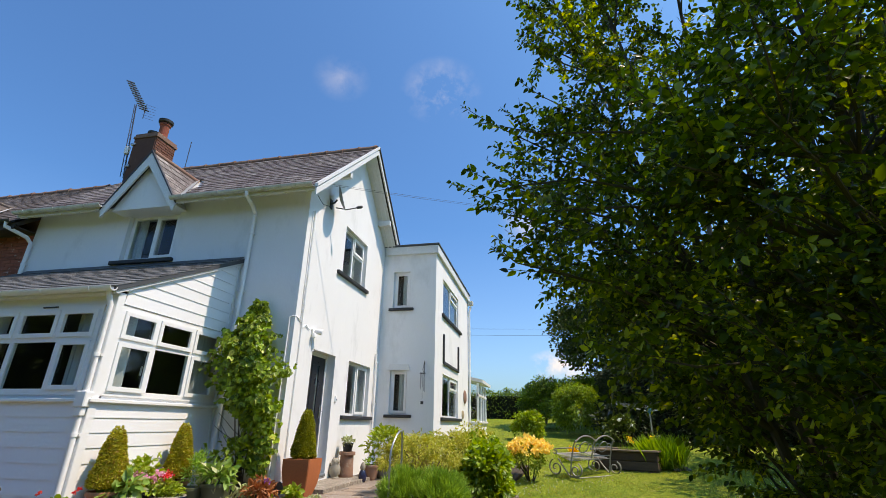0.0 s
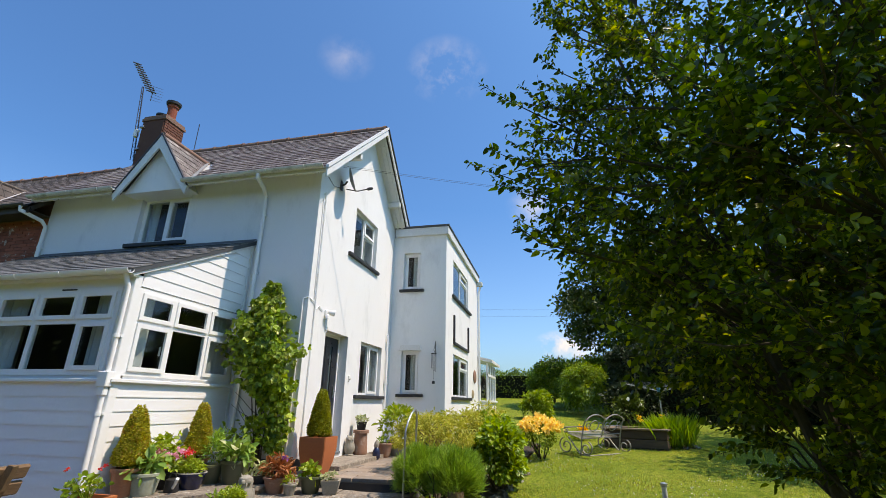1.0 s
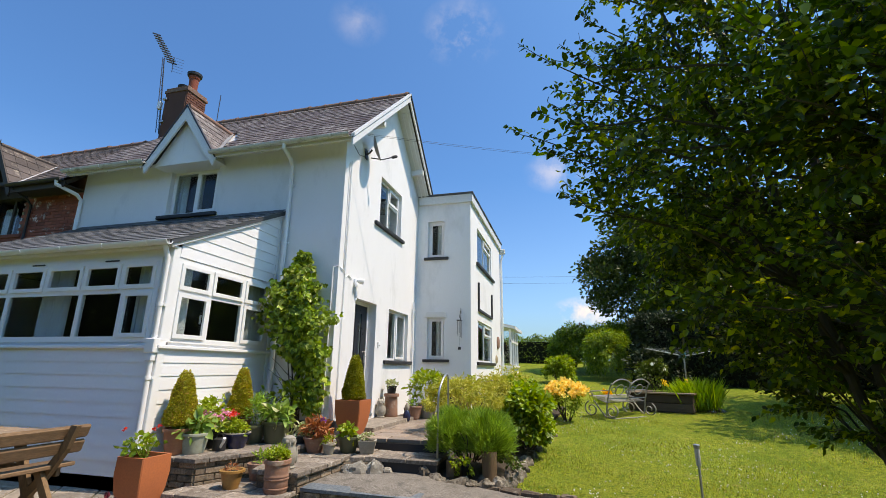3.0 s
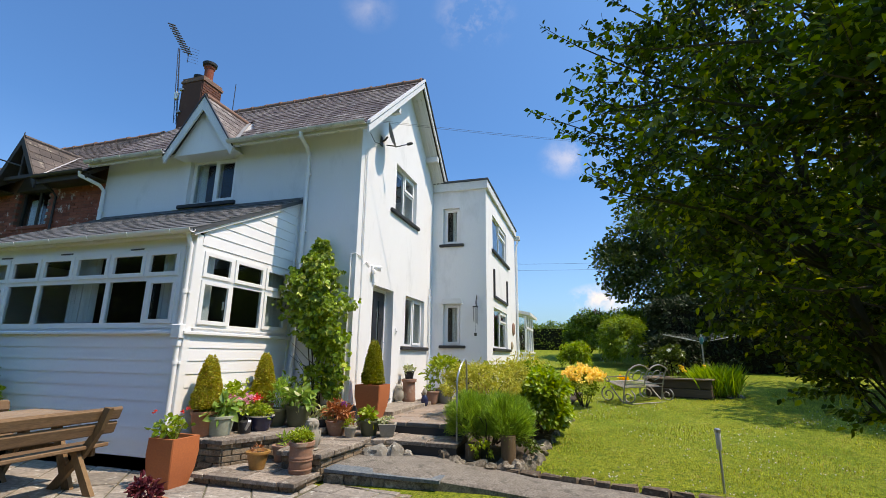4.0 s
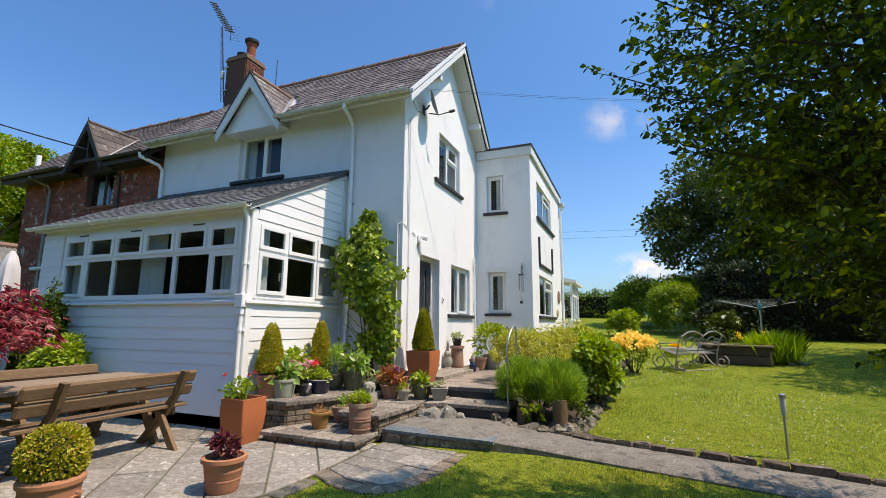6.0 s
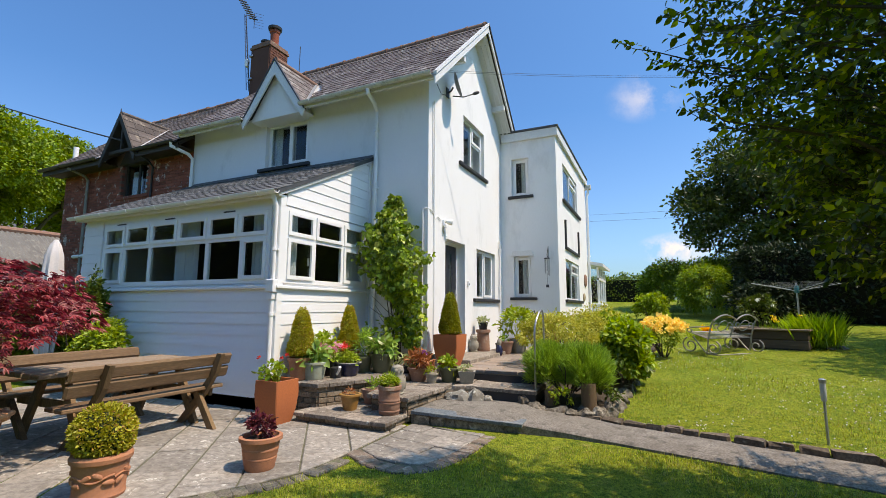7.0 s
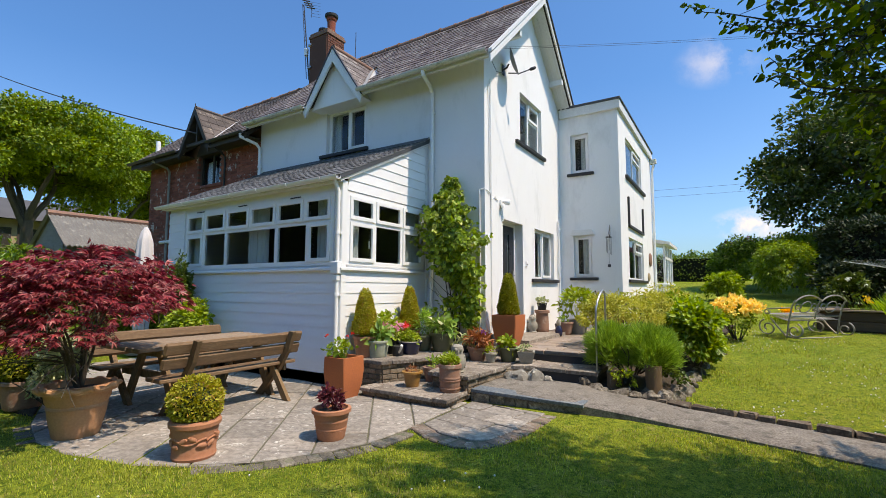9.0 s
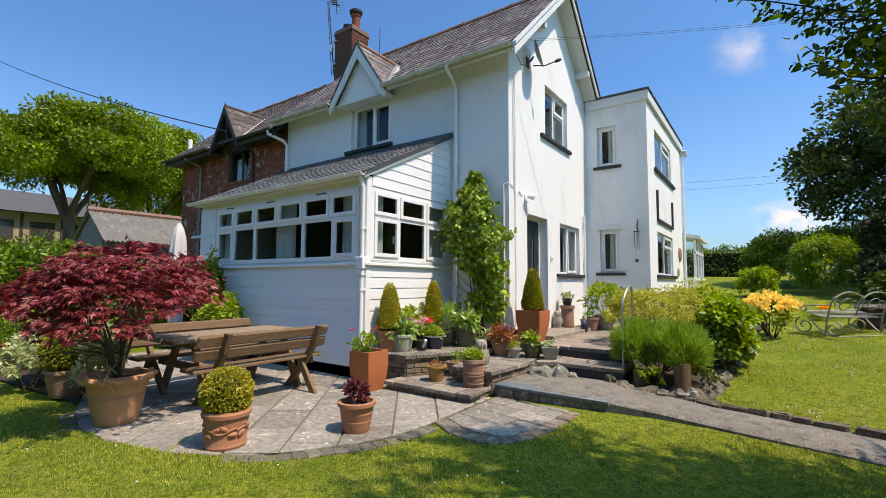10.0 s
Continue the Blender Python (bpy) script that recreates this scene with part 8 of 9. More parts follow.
tree("garden_tree", 12.1, 5.2, 0.5, 7.6, 0.26, (3.1, 3.3, 3.3), 66, 0.9, 28000, 0.14, 0.62, L_FAR, "dark green boundary tree", 75, 0.3, -0.6)

# the multi-stemmed tree close to the walker
near = thing("apple_tree", 5.75, -3.80, ground_z(5.75, -3.80), "multi-stemmed apple tree with dense glossy leaves", "tree")
nr = np.random.default_rng(21)
ns = Shape()


def crown_r(z):
    return np.interp(z, [0.9, 2.0, 2.5, 3.0, 3.6, 4.4, 5.3, 6.5, 7.6], [1.0, 1.64, 1.92, 2.02, 1.86, 1.70, 1.60, 1.45, 1.0])


def crown_low(r):
    """How low the foliage hangs at that distance from the stems."""
    return np.interp(r, [0.2, 0.6, 1.0, 1.6, 1.9, 2.2, 2.5], [0.85, 1.0, 1.35, 1.78, 2.02, 2.35, 2.8])


stem_pts = []
for k in range(12):
    a = k * 2.399 + 0.3
    lean_ = 0.08 + 0.28 * (k % 4) / 3
    p, d = limb(ns, nr, (0.16 * math.cos(a), 0.16 * math.sin(a), 0), (lean_ * math.cos(a), lean_ * math.sin(a), 1.0), 6.4 - 2.6 * lean_, 0.044 - 0.008 * (k % 3), 0.08, 0.02, 12, 8, 0.2)
    stem_pts += p[2:-1]
stem_pts = np.array(stem_pts)
goals = []
while len(goals) < 565:
    x, y, z = nr.uniform(-2.7, 2.7), nr.uniform(-2.7, 2.7), nr.uniform(0.7, 7.5)
    r = math.hypot(x, y)
    wob = 1 + 0.13 * math.sin(3 * math.atan2(y, x) + z * 1.3) + 0.09 * math.sin(5 * math.atan2(y, x) - z * 2.1)
    share = r / (crown_r(z) * wob)
    if share < 1 and z > crown_low(r) + 0.1 and nr.random() < (0.5 + 0.5 * r / 2.0) * np.interp(z, [2.2, 3.3], [1.0, 0.40]):
        goals.append((x, y, z, share))
lb, la, ls_ = [], [], []


def shoot(p0, p1, gap, size):
    """Leaves set alternately along a young shoot, pointing forwards and out, hanging a little."""
    ln = np.linalg.norm(p1 - p0)
    k = max(3, int(ln / gap))
    f = (np.arange(k) + nr.random(k) * 0.6) / k
    way = (p1 - p0) / (ln + 1e-6)
    turn = np.arange(k) * 2.4 + nr.random() * 6.28
    s1 = np.cross(way, [0.3, 0.2, 1.0])
    s1 /= np.linalg.norm(s1) + 1e-6
    s2 = np.cross(way, s1)
    lb.append(p0 + (p1 - p0) * f[:, None] + nr.normal(size=(k, 3)) * 0.006)
    la.append(way * 0.75 + s1 * np.cos(turn)[:, None] + s2 * np.sin(turn)[:, None] * 0.7 + nr.normal(size=(k, 3)) * 0.25)
    ls_.append(size * (0.7 + 0.6 * nr.random(k)))


for g in goals:
    share = g[3]
    g = np.array(g[:3])
    d2 = np.hypot(stem_pts[:, 0] - g[0], stem_pts[:, 1] - g[1]) + 0.9 * np.abs(stem_pts[:, 2] - (g[2] - 0.55))
    s0 = stem_pts[int(np.argmin(d2))]
    span = g - s0
    ln = np.linalg.norm(span)
    mid_ = s0 + span * 0.5 + nr.normal(size=3) * 0.06 * ln + np.array([0, 0, 0.05 * ln])
    ns.tube([s0, s0 + (mid_ - s0) * 0.5 + nr.normal(size=3) * 0.02, mid_, mid_ + (g - mid_) * 0.55 + nr.normal(size=3) * 0.02, g], 0.006 + 0.005 * ln, 5, 0.004)
    way = span / (ln + 1e-6)
    outer = share > 0.72
    if outer:
        e = g + way * (0.10 + 0.24 * nr.random()) + np.array([0, 0, 0.04])
        ns.tube([g, (g + e) / 2 + nr.normal(size=3) * 0.015, e], 0.004, 4, 0.0015)
        shoot(g, e, 0.016, 0.046)
    for i in range(6 if outer else 7):
        st_ = mid_ + (g - mid_) * (0.12 + 0.88 * i / 7)
        w = way * 0.9 + nr.normal(size=3) * 0.7
        w /= np.linalg.norm(w)
        tl = 0.18 + 0.30 * nr.random()
        e = st_ + w * tl + np.array([0, 0, -0.02])
        ns.tube([st_, st_ + w * tl * 0.5 + nr.normal(size=3) * 0.02, e], 0.0032, 4, 0.0015)
        for _ in range(2):
            shoot(st_, e + nr.normal(size=3) * 0.05, 0.021 if outer else 0.018, 0.047)
part("trunk", ns, BARK, near)
lb, la, ls_ = np.concatenate(lb), np.concatenate(la), np.concatenate(ls_)
la[:, 2] -= 0.35
n = len(lb)
nor = unit(nr.normal(size=(n, 3)) * 0.6 + np.array([0, 0, 0.7]))
put_mesh("crown", leaf_mesh("crown", lb, la, nor, ls_, 0.62, 0.3, 0.14), L_TREE, near)


def hedge(name, x0, x1, y0, y1, z, h, n, size, material, label, seed, lumps=80):
    rng = np.random.default_rng(seed)
    cx, cy = (x0 + x1) / 2, (y0 + y1) / 2
    t = thing(name, cx, cy, z, label, "hedge")
    lx, ly = (x1 - x0) / 2, (y1 - y0) / 2
    u = rng.random((n, 3)) * 2 - 1
    face = rng.integers(0, 3, n)
    u[np.arange(n), face] = np.where((face == 2) | (rng.random(n) > 0.5), 1.0, -1.0)
    bump = 0.12 * (np.sin(u[:, 0] * lx * 2.3 + 1) * np.sin(u[:, 1] * ly * 2.9 + u[:, 2] * 3) + 0.6 * np.sin(u[:, 0] * lx * 5.1 + u[:, 2] * 7))
    base = np.stack([u[:, 0] * lx, u[:, 1] * ly, (u[:, 2] + 1) / 2 * h], 1)
    out = np.zeros((n, 3))
    out[np.arange(n), face] = u[np.arange(n), face]
    base += out * (bump + 0.10 * rng.normal(size=n))[:, None]
    base[:, 2] = np.maximum(base[:, 2], 0.02)
    foliage("foliage", rng, base, unit(out + 1e-3), size, 0.6, material, t, 0.1, 0.2)
    # plain box inside, coloured near black as the hedge's inner shade
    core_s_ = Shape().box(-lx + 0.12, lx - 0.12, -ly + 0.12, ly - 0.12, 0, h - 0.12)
    part("hedge_core", core_s_, HEDGE_SHADE, t)
    return t


hedge("boundary_hedge", -6.0, 4.2, 22.0, 23.6, ground_z(0, 22) - 0.1, 1.5, 9000, 0.12, L_BORDER, "clipped dense green boundary hedge", 81)
# dark hedges: their shade is put into the leaf colour
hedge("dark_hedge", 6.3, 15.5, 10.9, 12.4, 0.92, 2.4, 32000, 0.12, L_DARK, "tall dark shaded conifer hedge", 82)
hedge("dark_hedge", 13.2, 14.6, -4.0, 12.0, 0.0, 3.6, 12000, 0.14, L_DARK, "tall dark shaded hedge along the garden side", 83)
shrub("garden_shrub", 3.35, 11.5, ground_z(3.35, 11.5) - 0.1, (0.62, 0.65, 0.55), 3600, 0.10, 0.55, L_HYD, "rounded light green shrub on the lawn", lumps=36, seed=84)
shrub("tall_shrub", 4.05, 15.5, ground_z(4.05, 15.5) - 0.1, (1.15, 1.2, 1.25), 9000, 0.11, 0.5, L_BORDER, "tall loose green shrub", lumps=40, lump=0.34, seed=85, trunk=False, zc=0.85)
shrub("tall_shrub", 5.25, 13.0, ground_z(5.25, 13.0) - 0.15, (0.95, 1.0, 1.15), 8000, 0.14, 0.3, L_HYD, "drooping green shrub with narrow leaves", lumps=44, droop=0.7, seed=86, trunk=False, zc=0.85)
shrub("tall_shrub", 5.9, 17.2, ground_z(5.9, 17.2), (1.6, 1.2, 1.25), 9000, 0.12, 0.5, L_HYD, "broad green shrub below the garden tree", lumps=50, seed=95)
shrub("tall_shrub", 4.0, 19.0, ground_z(4.0, 19.0), (0.9, 0.9, 1.2), 3600, 0.12, 0.5, L_PURPLE, "dark purple-leaved shrub above the hedge", lumps=26, seed=87)
# this shrub's shade below the tree is also in its leaf colour
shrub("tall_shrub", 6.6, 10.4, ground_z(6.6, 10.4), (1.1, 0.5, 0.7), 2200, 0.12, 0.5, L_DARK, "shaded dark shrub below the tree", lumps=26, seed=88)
white = shrub("white_flowering_shrub", 6.35, 9.9, ground_z(6.35, 9.9), (0.6, 0.5, 0.5), 1300, 0.10, 0.5, L_HEDGE, "shrub with a few white blossoms", lumps=22, seed=89)
flowers_on(white, 34, (0, 0, 0.45), (0.6, 0.5, 0.5), 9, 8, 0.05, 0.04, F_WHITE)
hedge("rear_hedge", -40.0, 16.0, -17.5, -15.5, -0.05, 6.2, 20000, 0.3, L_HEDGE, "tall green hedge closing the garden", 90)

# ---- buildings beyond the garden ----
barn = thing("barn", -17.0, 0.9, 0.2, "grey boarded outbuilding with lichen-covered corrugated roof", "barn")
BL, BR, BH = -1.75, 4.2, 3.85
part("wall", Shape().box(-1.5, 1.4, BL + 0.05, BL + 0.15, -0.3, 2.7).extrude([(-1.5, BL + 0.05, 2.7), (1.4, BL + 0.05, 2.7), (0, BL + 0.05, BH - 0.1)], (0, 0.1, 0)), BOARD_GREY, barn, "", False)
part("wall", Shape().box(1.4, 1.5, BL + 0.05, BR, -0.3, 2.7).box(-1.5, -1.4, BL + 0.05, BR, -0.3, 2.7).box(-1.4, 1.4, BR - 0.1, BR, -0.3, 3.6), BOARD_GREY, barn)
for sg in (-1, 1):
    s, p = Shape(), []
    cols = 170
    for i in range(cols + 1):
        y = BL - 0.1 + (BR - BL + 0.3) * i / cols
        w = 0.025 * math.cos(i * math.pi * 0.5 * 1.0) if i % 1 == 0 else 0
        for k, (x, z) in enumerate(((0.0, BH), (sg * 1.75, 2.62))):
            p += [(x, y, z + w), (x, y, z + w - 0.03)]
    f = []
    for i in range(cols):
        a, b = i * 4, (i + 1) * 4
        f += [(a, b, b + 2, a + 2), (a + 1, a + 3, b + 3, b + 1)]
    part("roof", s.add(p, f), CORRUGATED, barn, "corrugated roof sheets")
part("ridge", Shape().tube([(0, BL - 0.1, BH + 0.03), (0, BR + 0.15, BH + 0.03)], 0.11, 8), RIDGE, barn, "rusty orange ridge")
for k in range(7):
    part("board", Shape().box(-1.5 + k * 0.41, -1.12 + k * 0.41, BL + 0.0, BL + 0.05, -0.2, 2.7), BOARD_GREY, barn)

bung = thing("bungalow", -38.0, 6.0, 1.9, "long low buff bungalow with dark grey tiled roof", "house")
part("wall", Shape().box(-4, 2.0, -9.5, 12.0, -1.5, 4.0), TAN_WALL, bung)
rs = Shape().extrude([(2.6, -10.2, 3.95), (-1.0, -10.2, 5.75), (-4.6, -10.2, 3.95)], (0, 22.8, 0))
part("roof", rs, GREY_ROOF, bung, "", False)
part("gable_roof", Shape().extrude([(2.7, 4.0, 3.9), (2.7, 10.5, 3.9), (2.7, 7.2, 6.5)], (-4.5, 0, 0)), GREY_ROOF, bung, "", False)
for k in range(9):
    y = -8.6 + k * 2.1
    w = part("window", Shape().box(2.0, 2.06, y, y + 1.3, 2.2, 3.4), DARK_TIMBER, bung)
    part("pane", Shape().box(2.05, 2.07, y + 0.07, y + 0.62, 2.27, 3.33), GLASS, w)
    part("pane", Shape().box(2.05, 2.07, y + 0.68, y + 1.23, 2.27, 3.33), GLASS, w)
    part("timber_strip", Shape().box(2.0, 2.08, y + 1.6, y + 1.75, -1.0, 3.9), DARK_TIMBER, bung)
part("timber_strip", Shape().box(2.0, 2.09, -9.5, 12.0, 1.75, 1.95), DARK_TIMBER, bung)

# ---- paving, steps and their bricks ----
def paving(parent_ob, hull, w, d, rz, z, t, material, seed, gap=0.012, name="slab", origin=(0, 0), stagger=0.0, min_area=0.01):
    """Slabs laid in rows at an angle and cut to an outline; every piece is an object."""
    rnd = random.Random(seed)
    c, s = math.cos(radians(rz)), math.sin(radians(rz))
    xs, ys = [p[0] for p in hull], [p[1] for p in hull]
    reach = max(max(xs) - min(xs), max(ys) - min(ys)) * 1.2
    ox, oy = (min(xs) + max(xs)) / 2 + origin[0], (min(ys) + max(ys)) / 2 + origin[1]
    n = int(reach / min(w, d)) + 2
    for j in range(-n, n):
        for i in range(-n, n):
            u0, v0 = i * w + (stagger * w if j % 2 else 0), j * d
            q = [(u0, v0), (u0 + w, v0), (u0 + w, v0 + d), (u0, v0 + d)]
            q = [(ox + a * c - b * s, oy + a * s + b * c) for a, b in q]
            q = clip_poly(q, hull)
            if len(q) < 3 or area(q) < min_area:
                continue
            q = inset(q, gap * 0.5)
            if len(q) < 3 or area(q) < min_area * 0.5:
                continue
            mx, my = sum(p[0] for p in q) / len(q), sum(p[1] for p in q) / len(q)
            loc = [(a - mx, b - my) for a, b in q]
            dz = rnd.uniform(-0.004, 0.004)
            low, top = loc, inset(loc, 0.008)
            if len(top) != len(low):
                top = low
            sh_ = Shape().prism(low, -t, -0.007)
            k = len(low)
            sh_.add([(a, b, -0.007) for a, b in low] + [(a, b, 0.0) for a, b in top], [tuple(range(k, 2 * k))] + [(e, (e + 1) % k, k + (e + 1) % k, k + e) for e in range(k)])
            part(name, sh_, material, parent_ob, "", False, pose(mx, my, z + dz, rnd.uniform(-0.35, 0.35), rnd.uniform(-0.35, 0.35), 0))


by_name = bpy.data.objects
paving(by_name["patio_bed"], PATIO, 0.62, 0.46, -51, 0.0, 0.04, SLAB, 51, 0.016, stagger=0.35)
paving(by_name["apron_bed"], [(0.80, -3.0), (1.1, -3.18), (1.42, -3.24), (1.6, -3.1), (1.68, -2.75), (1.74, -1.95), (0.78, -1.92)], 0.44, 0.29, -10, 0.002, 0.04, SLAB, 52, 0.014, stagger=0.4)
edge = [(0.74, -3.06), (1.1, -3.27), (1.45, -3.33), (1.65, -3.17), (1.75, -2.78), (1.80, -1.98)]
eb = Shape().box(-0.085, 0.085, -0.052, 0.052, -0.06, -0.006, 0.01).mesh("edging_brick", False)
es = Shape().box(-0.10, 0.10, -0.062, 0.062, -0.06, -0.010, 0.012).mesh("edging_stone")
es.materials.append(EDGE_STONE)
eb.materials.append(EDGE_BRICK)
rnd = random.Random(8)
for (ax_, ay_), (bx_, by_) in zip(edge, edge[1:]):
    ln = math.hypot(bx_ - ax_, by_ - ay_)
    m_ = max(1, round(ln / 0.112))
    for k in range(m_):
        f = (k + 0.5) / m_
        put_mesh("edging_brick", eb, EDGE_BRICK, by_name["apron_bed"], pose(ax_ + (bx_ - ax_) * f, ay_ + (by_ - ay_) * f, 0.0 + rnd.uniform(-0.006, 0.006), rnd.uniform(-2, 2), 0, math.degrees(math.atan2(by_ - ay_, bx_ - ax_)) + 90 + rnd.uniform(-4, 4)))
rim = PATIO[1:10]
for (ax_, ay_), (bx_, by_) in zip(rim, rim[1:]):
    ln = math.hypot(bx_ - ax_, by_ - ay_)
    m_ = max(1, round(ln / 0.118))
    ox_, oy_ = (by_ - ay_) / ln * 0.035, -(bx_ - ax_) / ln * 0.035
    for k in range(m_):
        f = (k + 0.5) / m_
        put_mesh("edging_stone", es, EDGE_STONE, by_name["patio_bed"], pose(ax_ + (bx_ - ax_) * f + ox_, ay_ + (by_ - ay_) * f + oy_, -0.004 + rnd.uniform(-0.012, 0.006), rnd.uniform(-4, 4), rnd.uniform(-3, 3), math.degrees(math.atan2(by_ - ay_, bx_ - ax_)) + 90 + rnd.uniform(-9, 9)))
paving(by_name["terrace"], [(0.02, -0.28), (1.9, -0.16), (1.95, 4.18), (0.02, 4.18)], 0.52, 0.38, 3, TERR_Z, 0.05, FLAGS, 53, 0.022, stagger=0.4)
paving(by_name["step_base"], [(1.18, -0.82), (2.04, -0.80), (2.04, -0.16), (1.18, -0.16)], 0.45, 0.34, 0, STEP_Z, 0.05, COPING, 54, 0.01)
paving(by_name["tier_top_bed"], [(-1.18, -2.16), (-0.48, -2.16), (-0.09, -1.42), (0.15, -0.9), (0.36, -0.05), (-1.18, -0.05)], 0.46, 0.30, 5, TIER_Z, 0.05, COPING, 55, 0.012, stagger=0.5)
paving(by_name["tier_mid_bed"], [(0.15, -1.98), (0.76, -1.98), (0.84, -0.98), (0.84, -0.22), (0.0, -0.22), (-0.06, -1.2)], 0.44, 0.32, 4, MID_Z, 0.05, COPING, 56, 0.012, stagger=0.5)
paving(by_name["tier_mid_bed"], [(0.85, -0.93), (1.2, -0.78), (1.2, -0.22), (0.85, -0.22)], 0.44, 0.32, 4, MID_Z, 0.05, COPING, 57, 0.012)
paving(by_name["tier_low_bed"], [(-0.66, -2.46), (0.74, -2.46), (0.74, -1.86), (0.12, -1.2), (-0.1, -1.2), (-0.6, -2.12)], 0.48, 0.31, 0, LOW_Z, 0.045, COPING, 58, 0.012, stagger=0.4)
step = structure("door_step", Shape().prism([(0.012, 0.35), (0.62, 0.4), (0.66, 2.45), (0.012, 2.5)], TERR_Z - 0.02, TERR_Z + 0.06), COPING, "worn stone doorstep slab", "step")
riser = structure("terrace_riser", Shape().box(0.36, 1.92, -0.262, -0.252, 0.12, TERR_Z - 0.05).box(1.9, 1.96, -0.26, 0.0, 0.1, TERR_Z - 0.05), BLACK, "dark painted terrace riser", "step")
def edge_y(x):
    return -1.93 + 0.075 * (x - 0.77)


def edge_z(x):
    return 0.150 - 0.028 * (x - 0.77)


for xa, xb in ((0.77, 1.60), (1.605, 2.12)):
    nose = Shape().extrude([(xa, edge_y(xa), edge_z(xa) - 0.034), (xb, edge_y(xb), edge_z(xb) - 0.034), (xb, edge_y(xb) + 0.24, edge_z(xb) - 0.030), (xa, edge_y(xa) + 0.24, edge_z(xa) - 0.030)], (0, 0, 0.034))
    part("slate_nosing", nose, SLATE_STEP, by_name["path"], "", False)
ks_ = random.Random(12)
kx = 0.79
while kx < 2.0:
    kw = ks_.uniform(0.14, 0.30)
    cx_ = kx + kw / 2
    st_ = Shape().box(-kw / 2 + 0.004, kw / 2 - 0.004, 0.0, 0.14, -0.08, edge_z(cx_) - 0.036, 0.012)
    st_.v = [(a + ks_.uniform(-0.008, 0.008), b + ks_.uniform(-0.012, 0.012), c_ + ks_.uniform(-0.008, 0.0)) for a, b, c_ in st_.v]
    part("kerb_stone", st_, ROCK, by_name["path"], "", False, pose(cx_, edge_y(cx_) + 0.035, 0.0, 0, 0, 4.3))
    kx += kw


def face(p, q):
    """The layout of an upright face from p to q, left to right as seen from outside."""
    u = Vector((q[0] - p[0], q[1] - p[1], 0)).normalized()
    return Matrix(((u.x, -u.y, 0, p[0]), (u.y, u.x, 0, p[1]), (0, 0, 1, 0), (0, 0, 0, 1))), math.hypot(q[0] - p[0], q[1] - p[1])


for k, (nm, p, q, z0, z1) in enumerate((("tier_top_bed", (-1.18, -2.11), (-0.52, -2.11), 0.01, 0.36), ("tier_top_bed", (-0.51, -2.10), (-0.13, -1.38), 0.01, 0.36), ("tier_top_bed", (-0.13, -1.38), (0.11, -0.9), 0.01, 0.36),
                                        ("tier_mid_bed", (-0.1, -1.2), (0.19, -1.90), 0.11, 0.26), ("tier_mid_bed", (0.2, -1.91), (0.70, -1.91), 0.11, 0.26), ("tier_mid_bed", (0.71, -1.90), (0.79, -0.95), 0.01, 0.26), ("tier_mid_bed", (0.79, -0.95), (1.2, -0.76), 0.1, 0.26),
                                        ("tier_low_bed", (-0.62, -2.37), (0.66, -2.37), 0.0, 0.068), ("tier_low_bed", (0.67, -2.36), (0.67, -1.86), 0.0, 0.068))):
    m_, ln = face(p, q)
    brick_courses(by_name[nm], m_, 0, ln, z0, z1, STONE_BRICK, 90 + k, True, hz=0.062, joint=0.011)

# rocks round the bed and the tier
rnd = random.Random(31)
for k, (x, y, a, b, c) in enumerate(((1.00, -0.98, 0.20, 0.13, 0.11), (1.22, -0.88, 0.14, 0.13, 0.13), (1.36, -0.84, 0.09, 0.07, 0.06),
                                     (1.84, -0.74, 0.10, 0.09, 0.12), (2.04, -0.84, 0.20, 0.09, 0.09), (2.34, -0.88, 0.16, 0.09, 0.08), (2.50, -0.90, 0.10, 0.08, 0.07), (2.68, -0.86, 0.12, 0.08, 0.08), (2.84, -0.82, 0.10, 0.09, 0.10),
                                     (2.92, -0.66, 0.10, 0.10, 0.12), (2.97, -0.45, 0.11, 0.10, 0.12), (3.0, -0.22, 0.10, 0.12, 0.10), (3.02, 0.05, 0.10, 0.12, 0.10), (3.04, 0.32, 0.09, 0.12, 0.09), (2.62, -0.76, 0.09, 0.08, 0.08),
                                     (3.1, 0.7, 0.10, 0.12, 0.08), (3.14, 1.1, 0.11, 0.11, 0.08), (3.24, 1.6, 0.10, 0.13, 0.08), (3.32, 2.2, 0.12, 0.12, 0.08), (7.06, 5.62, 0.12, 0.09, 0.07), (6.86, 5.48, 0.09, 0.08, 0.06))):
    z = max(ground_z(x, y), 0.12 if y < -0.6 and x < 2.0 else 0.05) + 0.2 * c
    r = part("rock", Shape().rock(0, 0, 0, a, b, c, rnd, 12, 0.26 if k > 2 else 0.21), ROCK if k > 2 else BOULDER)
    r.matrix_basis = pose(x, y, z, 0, 0, rnd.uniform(0, 180))
    tagged(r, "rough grey lichen-spotted garden rock", "rock", "border rocks")

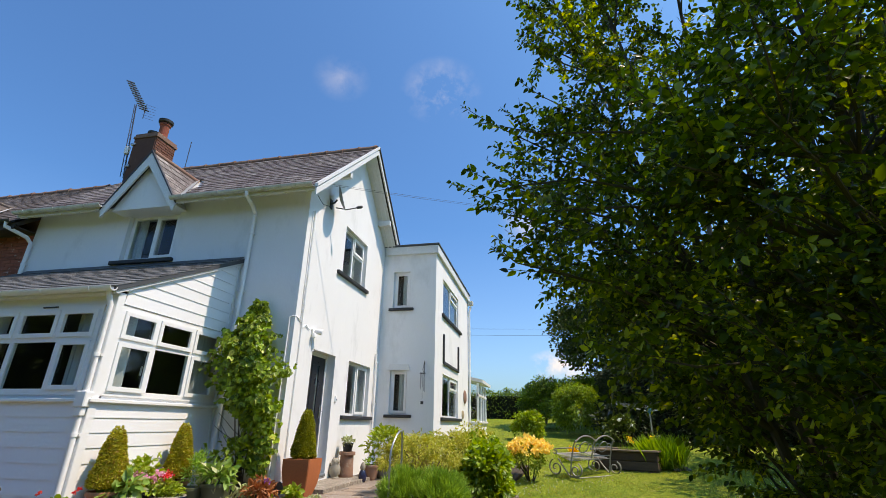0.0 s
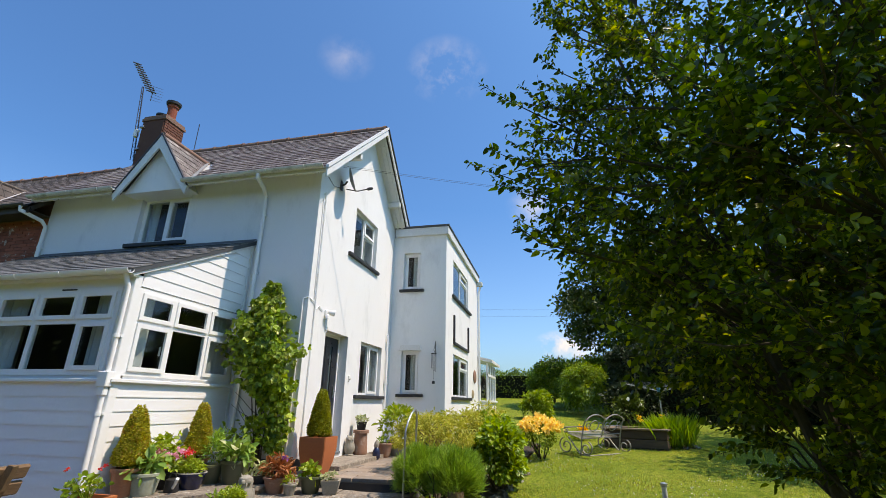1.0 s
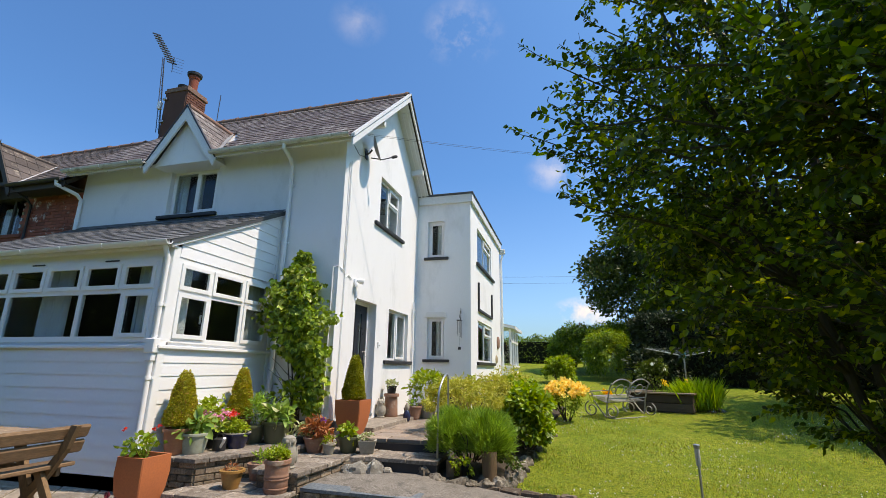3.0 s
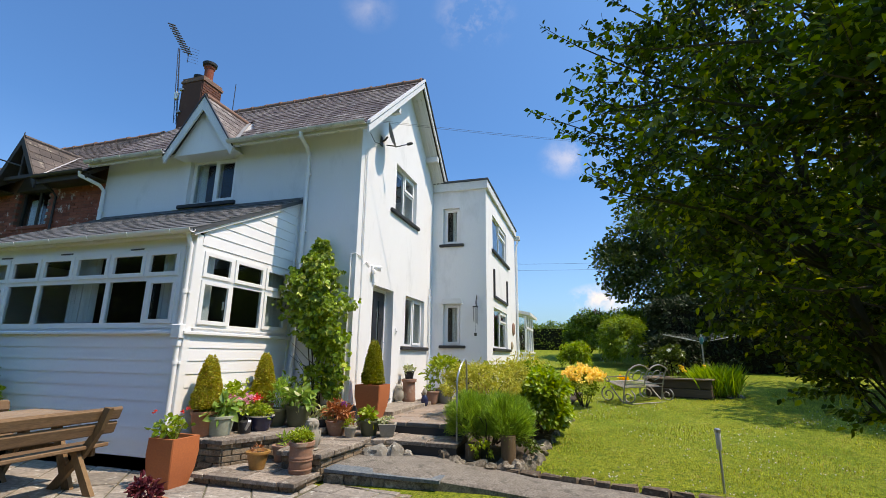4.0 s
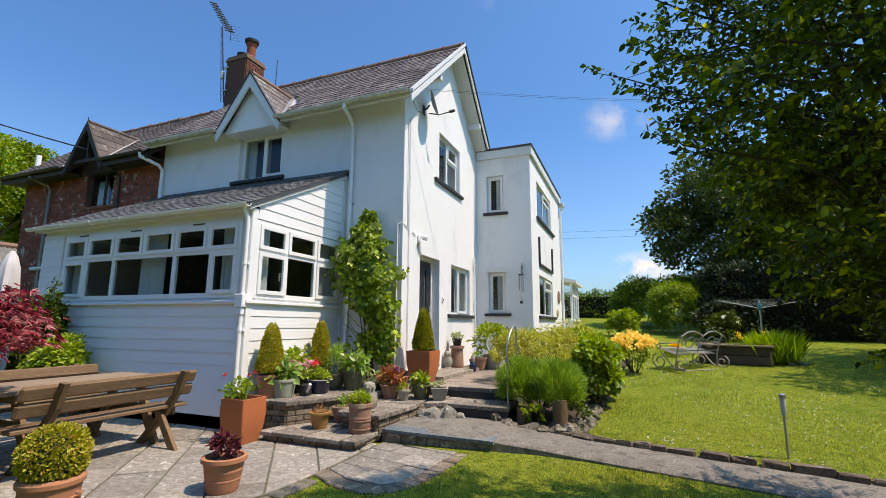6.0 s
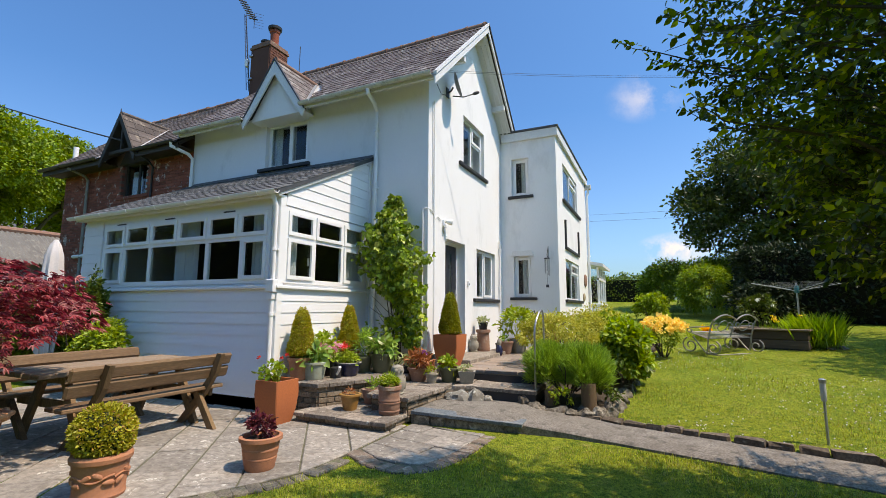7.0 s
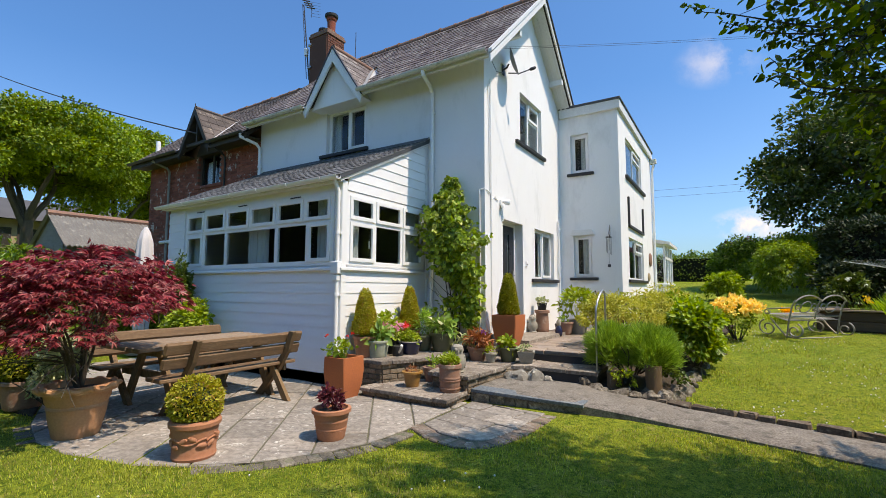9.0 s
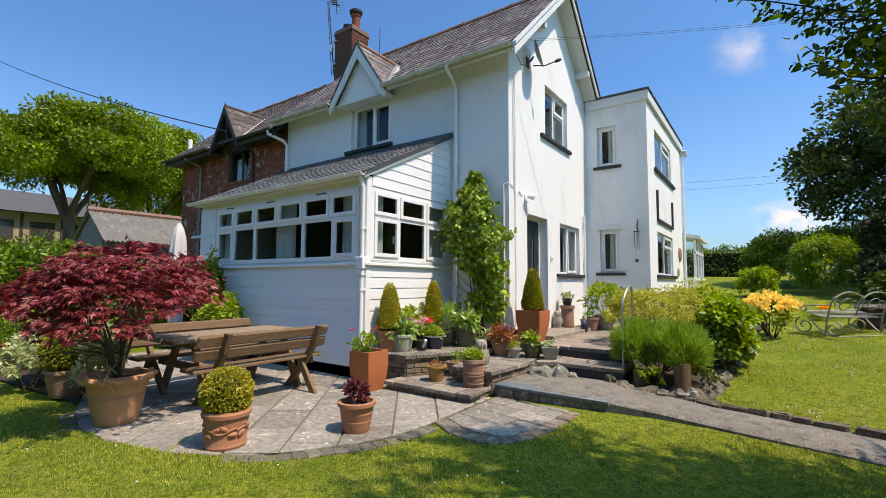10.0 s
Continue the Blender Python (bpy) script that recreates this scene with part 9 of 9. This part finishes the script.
# edging stones along the upper side of the path
kerb = thing("path_edging", 2.6, -1.12, 0.06, "row of uneven weathered edging stones along the path", "edging")
pts = [Vector((x, y)) for x, y in PATH_HIGH[3:]]
along, i, d0 = 0.0, 0, 0.0
total = sum((pts[k + 1] - pts[k]).length for k in range(len(pts) - 1))
while along < total - 0.4 and along < 11:
    ln = rnd.uniform(0.16, 0.36)
    rest_, k = along + ln / 2, 0
    while k < len(pts) - 2 and rest_ > (pts[k + 1] - pts[k]).length:
        rest_ -= (pts[k + 1] - pts[k]).length
        k += 1
    dr_ = (pts[k + 1] - pts[k]).normalized()
    c = pts[k] + dr_ * rest_
    st_ = Shape().box(-ln / 2 + 0.006, ln / 2 - 0.006, -0.05 - 0.02 * rnd.random(), 0.05, -0.1, 0.040 + 0.040 * rnd.random(), 0.016)
    st_.v = [(a + rnd.uniform(-0.012, 0.012), b + rnd.uniform(-0.016, 0.016), c_ + rnd.uniform(-0.012, 0.012)) for a, b, c_ in st_.v]
    part("edging_stone", st_, EDGE_BLOCK, kerb, "", False, pose(c.x - 2.6, c.y + 1.12 + 0.03, ground_z(c.x, c.y) - 0.05 + rnd.uniform(-0.012, 0.008), rnd.uniform(-6, 6), rnd.uniform(-3, 3), math.degrees(math.atan2(dr_.y, dr_.x)) + rnd.uniform(-4, 4)))
    along += ln
    if rnd.random() < 0.1:
        along += 0.03

# ---- grass ----
gr = np.random.default_rng(77)


def on_paving(x, y):
    def inside(poly, grow=0.0):
        r = np.ones(len(x), bool)
        for i in range(len(poly)):
            (ax, ay), (bx, by) = poly[i], poly[(i + 1) % len(poly)]
            ln = math.hypot(bx - ax, by - ay)
            r &= ((bx - ax) * (y - ay) - (by - ay) * (x - ax)) / ln > -grow
        return r
    hit = inside(PATIO, -0.02) | inside(APRON, -0.01)
    lo = np.interp(x, [p[0] for p in PATH_LOW], [p[1] for p in PATH_LOW])
    hi = np.interp(x, [p[0] for p in PATH_HIGH], [p[1] for p in PATH_HIGH])
    hit |= (x > 0.7) & (y > lo - 0.01) & (y < hi + 0.06)
    hit |= (x < np.interp(y, [-2.4, -1.2, 0, 3, 6], [0.7, 2.3, 3.02, 3.15, 3.6])) & (y > -2.4) & (y < 10)
    hit |= (x < -3.2) & (y > -5.35)
    return hit


def grass(name, x0, x1, y0, y1, count, height, width, label, thin=None):
    x, y = gr.uniform(x0, x1, count), gr.uniform(y0, y1, count)
    ok = ~on_paving(x, y)
    if thin is not None:
        ok &= gr.random(count) < thin(x, y)
    x, y = x[ok], y[ok]
    z = np.array([ground_z(a, b) for a, b in zip(x, y)]) - 0.003
    n = len(x)
    a = gr.random(n) * 6.283
    k = 0.25 + 0.9 * gr.random(n)
    ax = np.stack([np.cos(a) * k, np.sin(a) * k, np.ones(n)], 1)
    patch = 0.75 + 0.35 * np.sin(x * 2.1 + 1.3 * np.sin(y * 1.7)) * np.sin(y * 2.7)
    me = leaf_mesh(name, np.stack([x, y, z], 1), ax, np.stack([np.cos(a), np.sin(a), np.full(n, 0.2)], 1), height * patch * (0.6 + 0.7 * gr.random(n)), width, 0.2, 0.25)
    ob = put_mesh(name, me, BLADE)
    return tagged(ob, label, "grass", "", "stuff")


grass("grass", -5.0, 8.0, -6.6, -1.9, 150000, 0.032, 0.14, "short mown grass blades of the lower lawn", lambda x, y: np.clip(1.25 - 0.10 * np.abs(y + 4.5) - 0.08 * np.abs(x - 1.5), 0.25, 1))
grass("grass", 2.6, 11.0, -2.6, 8.5, 120000, 0.034, 0.16, "short mown grass blades of the upper lawn", lambda x, y: np.clip(1.1 - 0.085 * (y + 2), 0.2, 1))
n = 1900
x, y = gr.uniform(2.8, 10.0, n), gr.uniform(-1.8, 7.5, n)
x2, y2 = gr.uniform(-2.0, 4.0, 26), gr.uniform(-6.4, -3.0, 26)
x, y = np.concatenate([x, x2]), np.concatenate([y, y2])
ok = ~on_paving(x, y) & ((np.sin(x * 1.3 + 0.8 * np.sin(y)) * np.sin(y * 1.1 + 0.6) + 0.4 * np.sin(x * 4.1) * np.sin(y * 3.7) > 0.12) | (y < -3))
x, y = x[ok], y[ok]
ds_ = Shape()
for a, b in zip(x, y):
    ds_.lathe([(0.003, ground_z(a, b) + 0.03), (0.009, ground_z(a, b) + 0.04), (0.005, ground_z(a, b) + 0.044)], 6, a, b)
tagged(part("daisies", ds_, DAISY), "scattered small white daisies in the lawn", "flowers", "", "stuff")
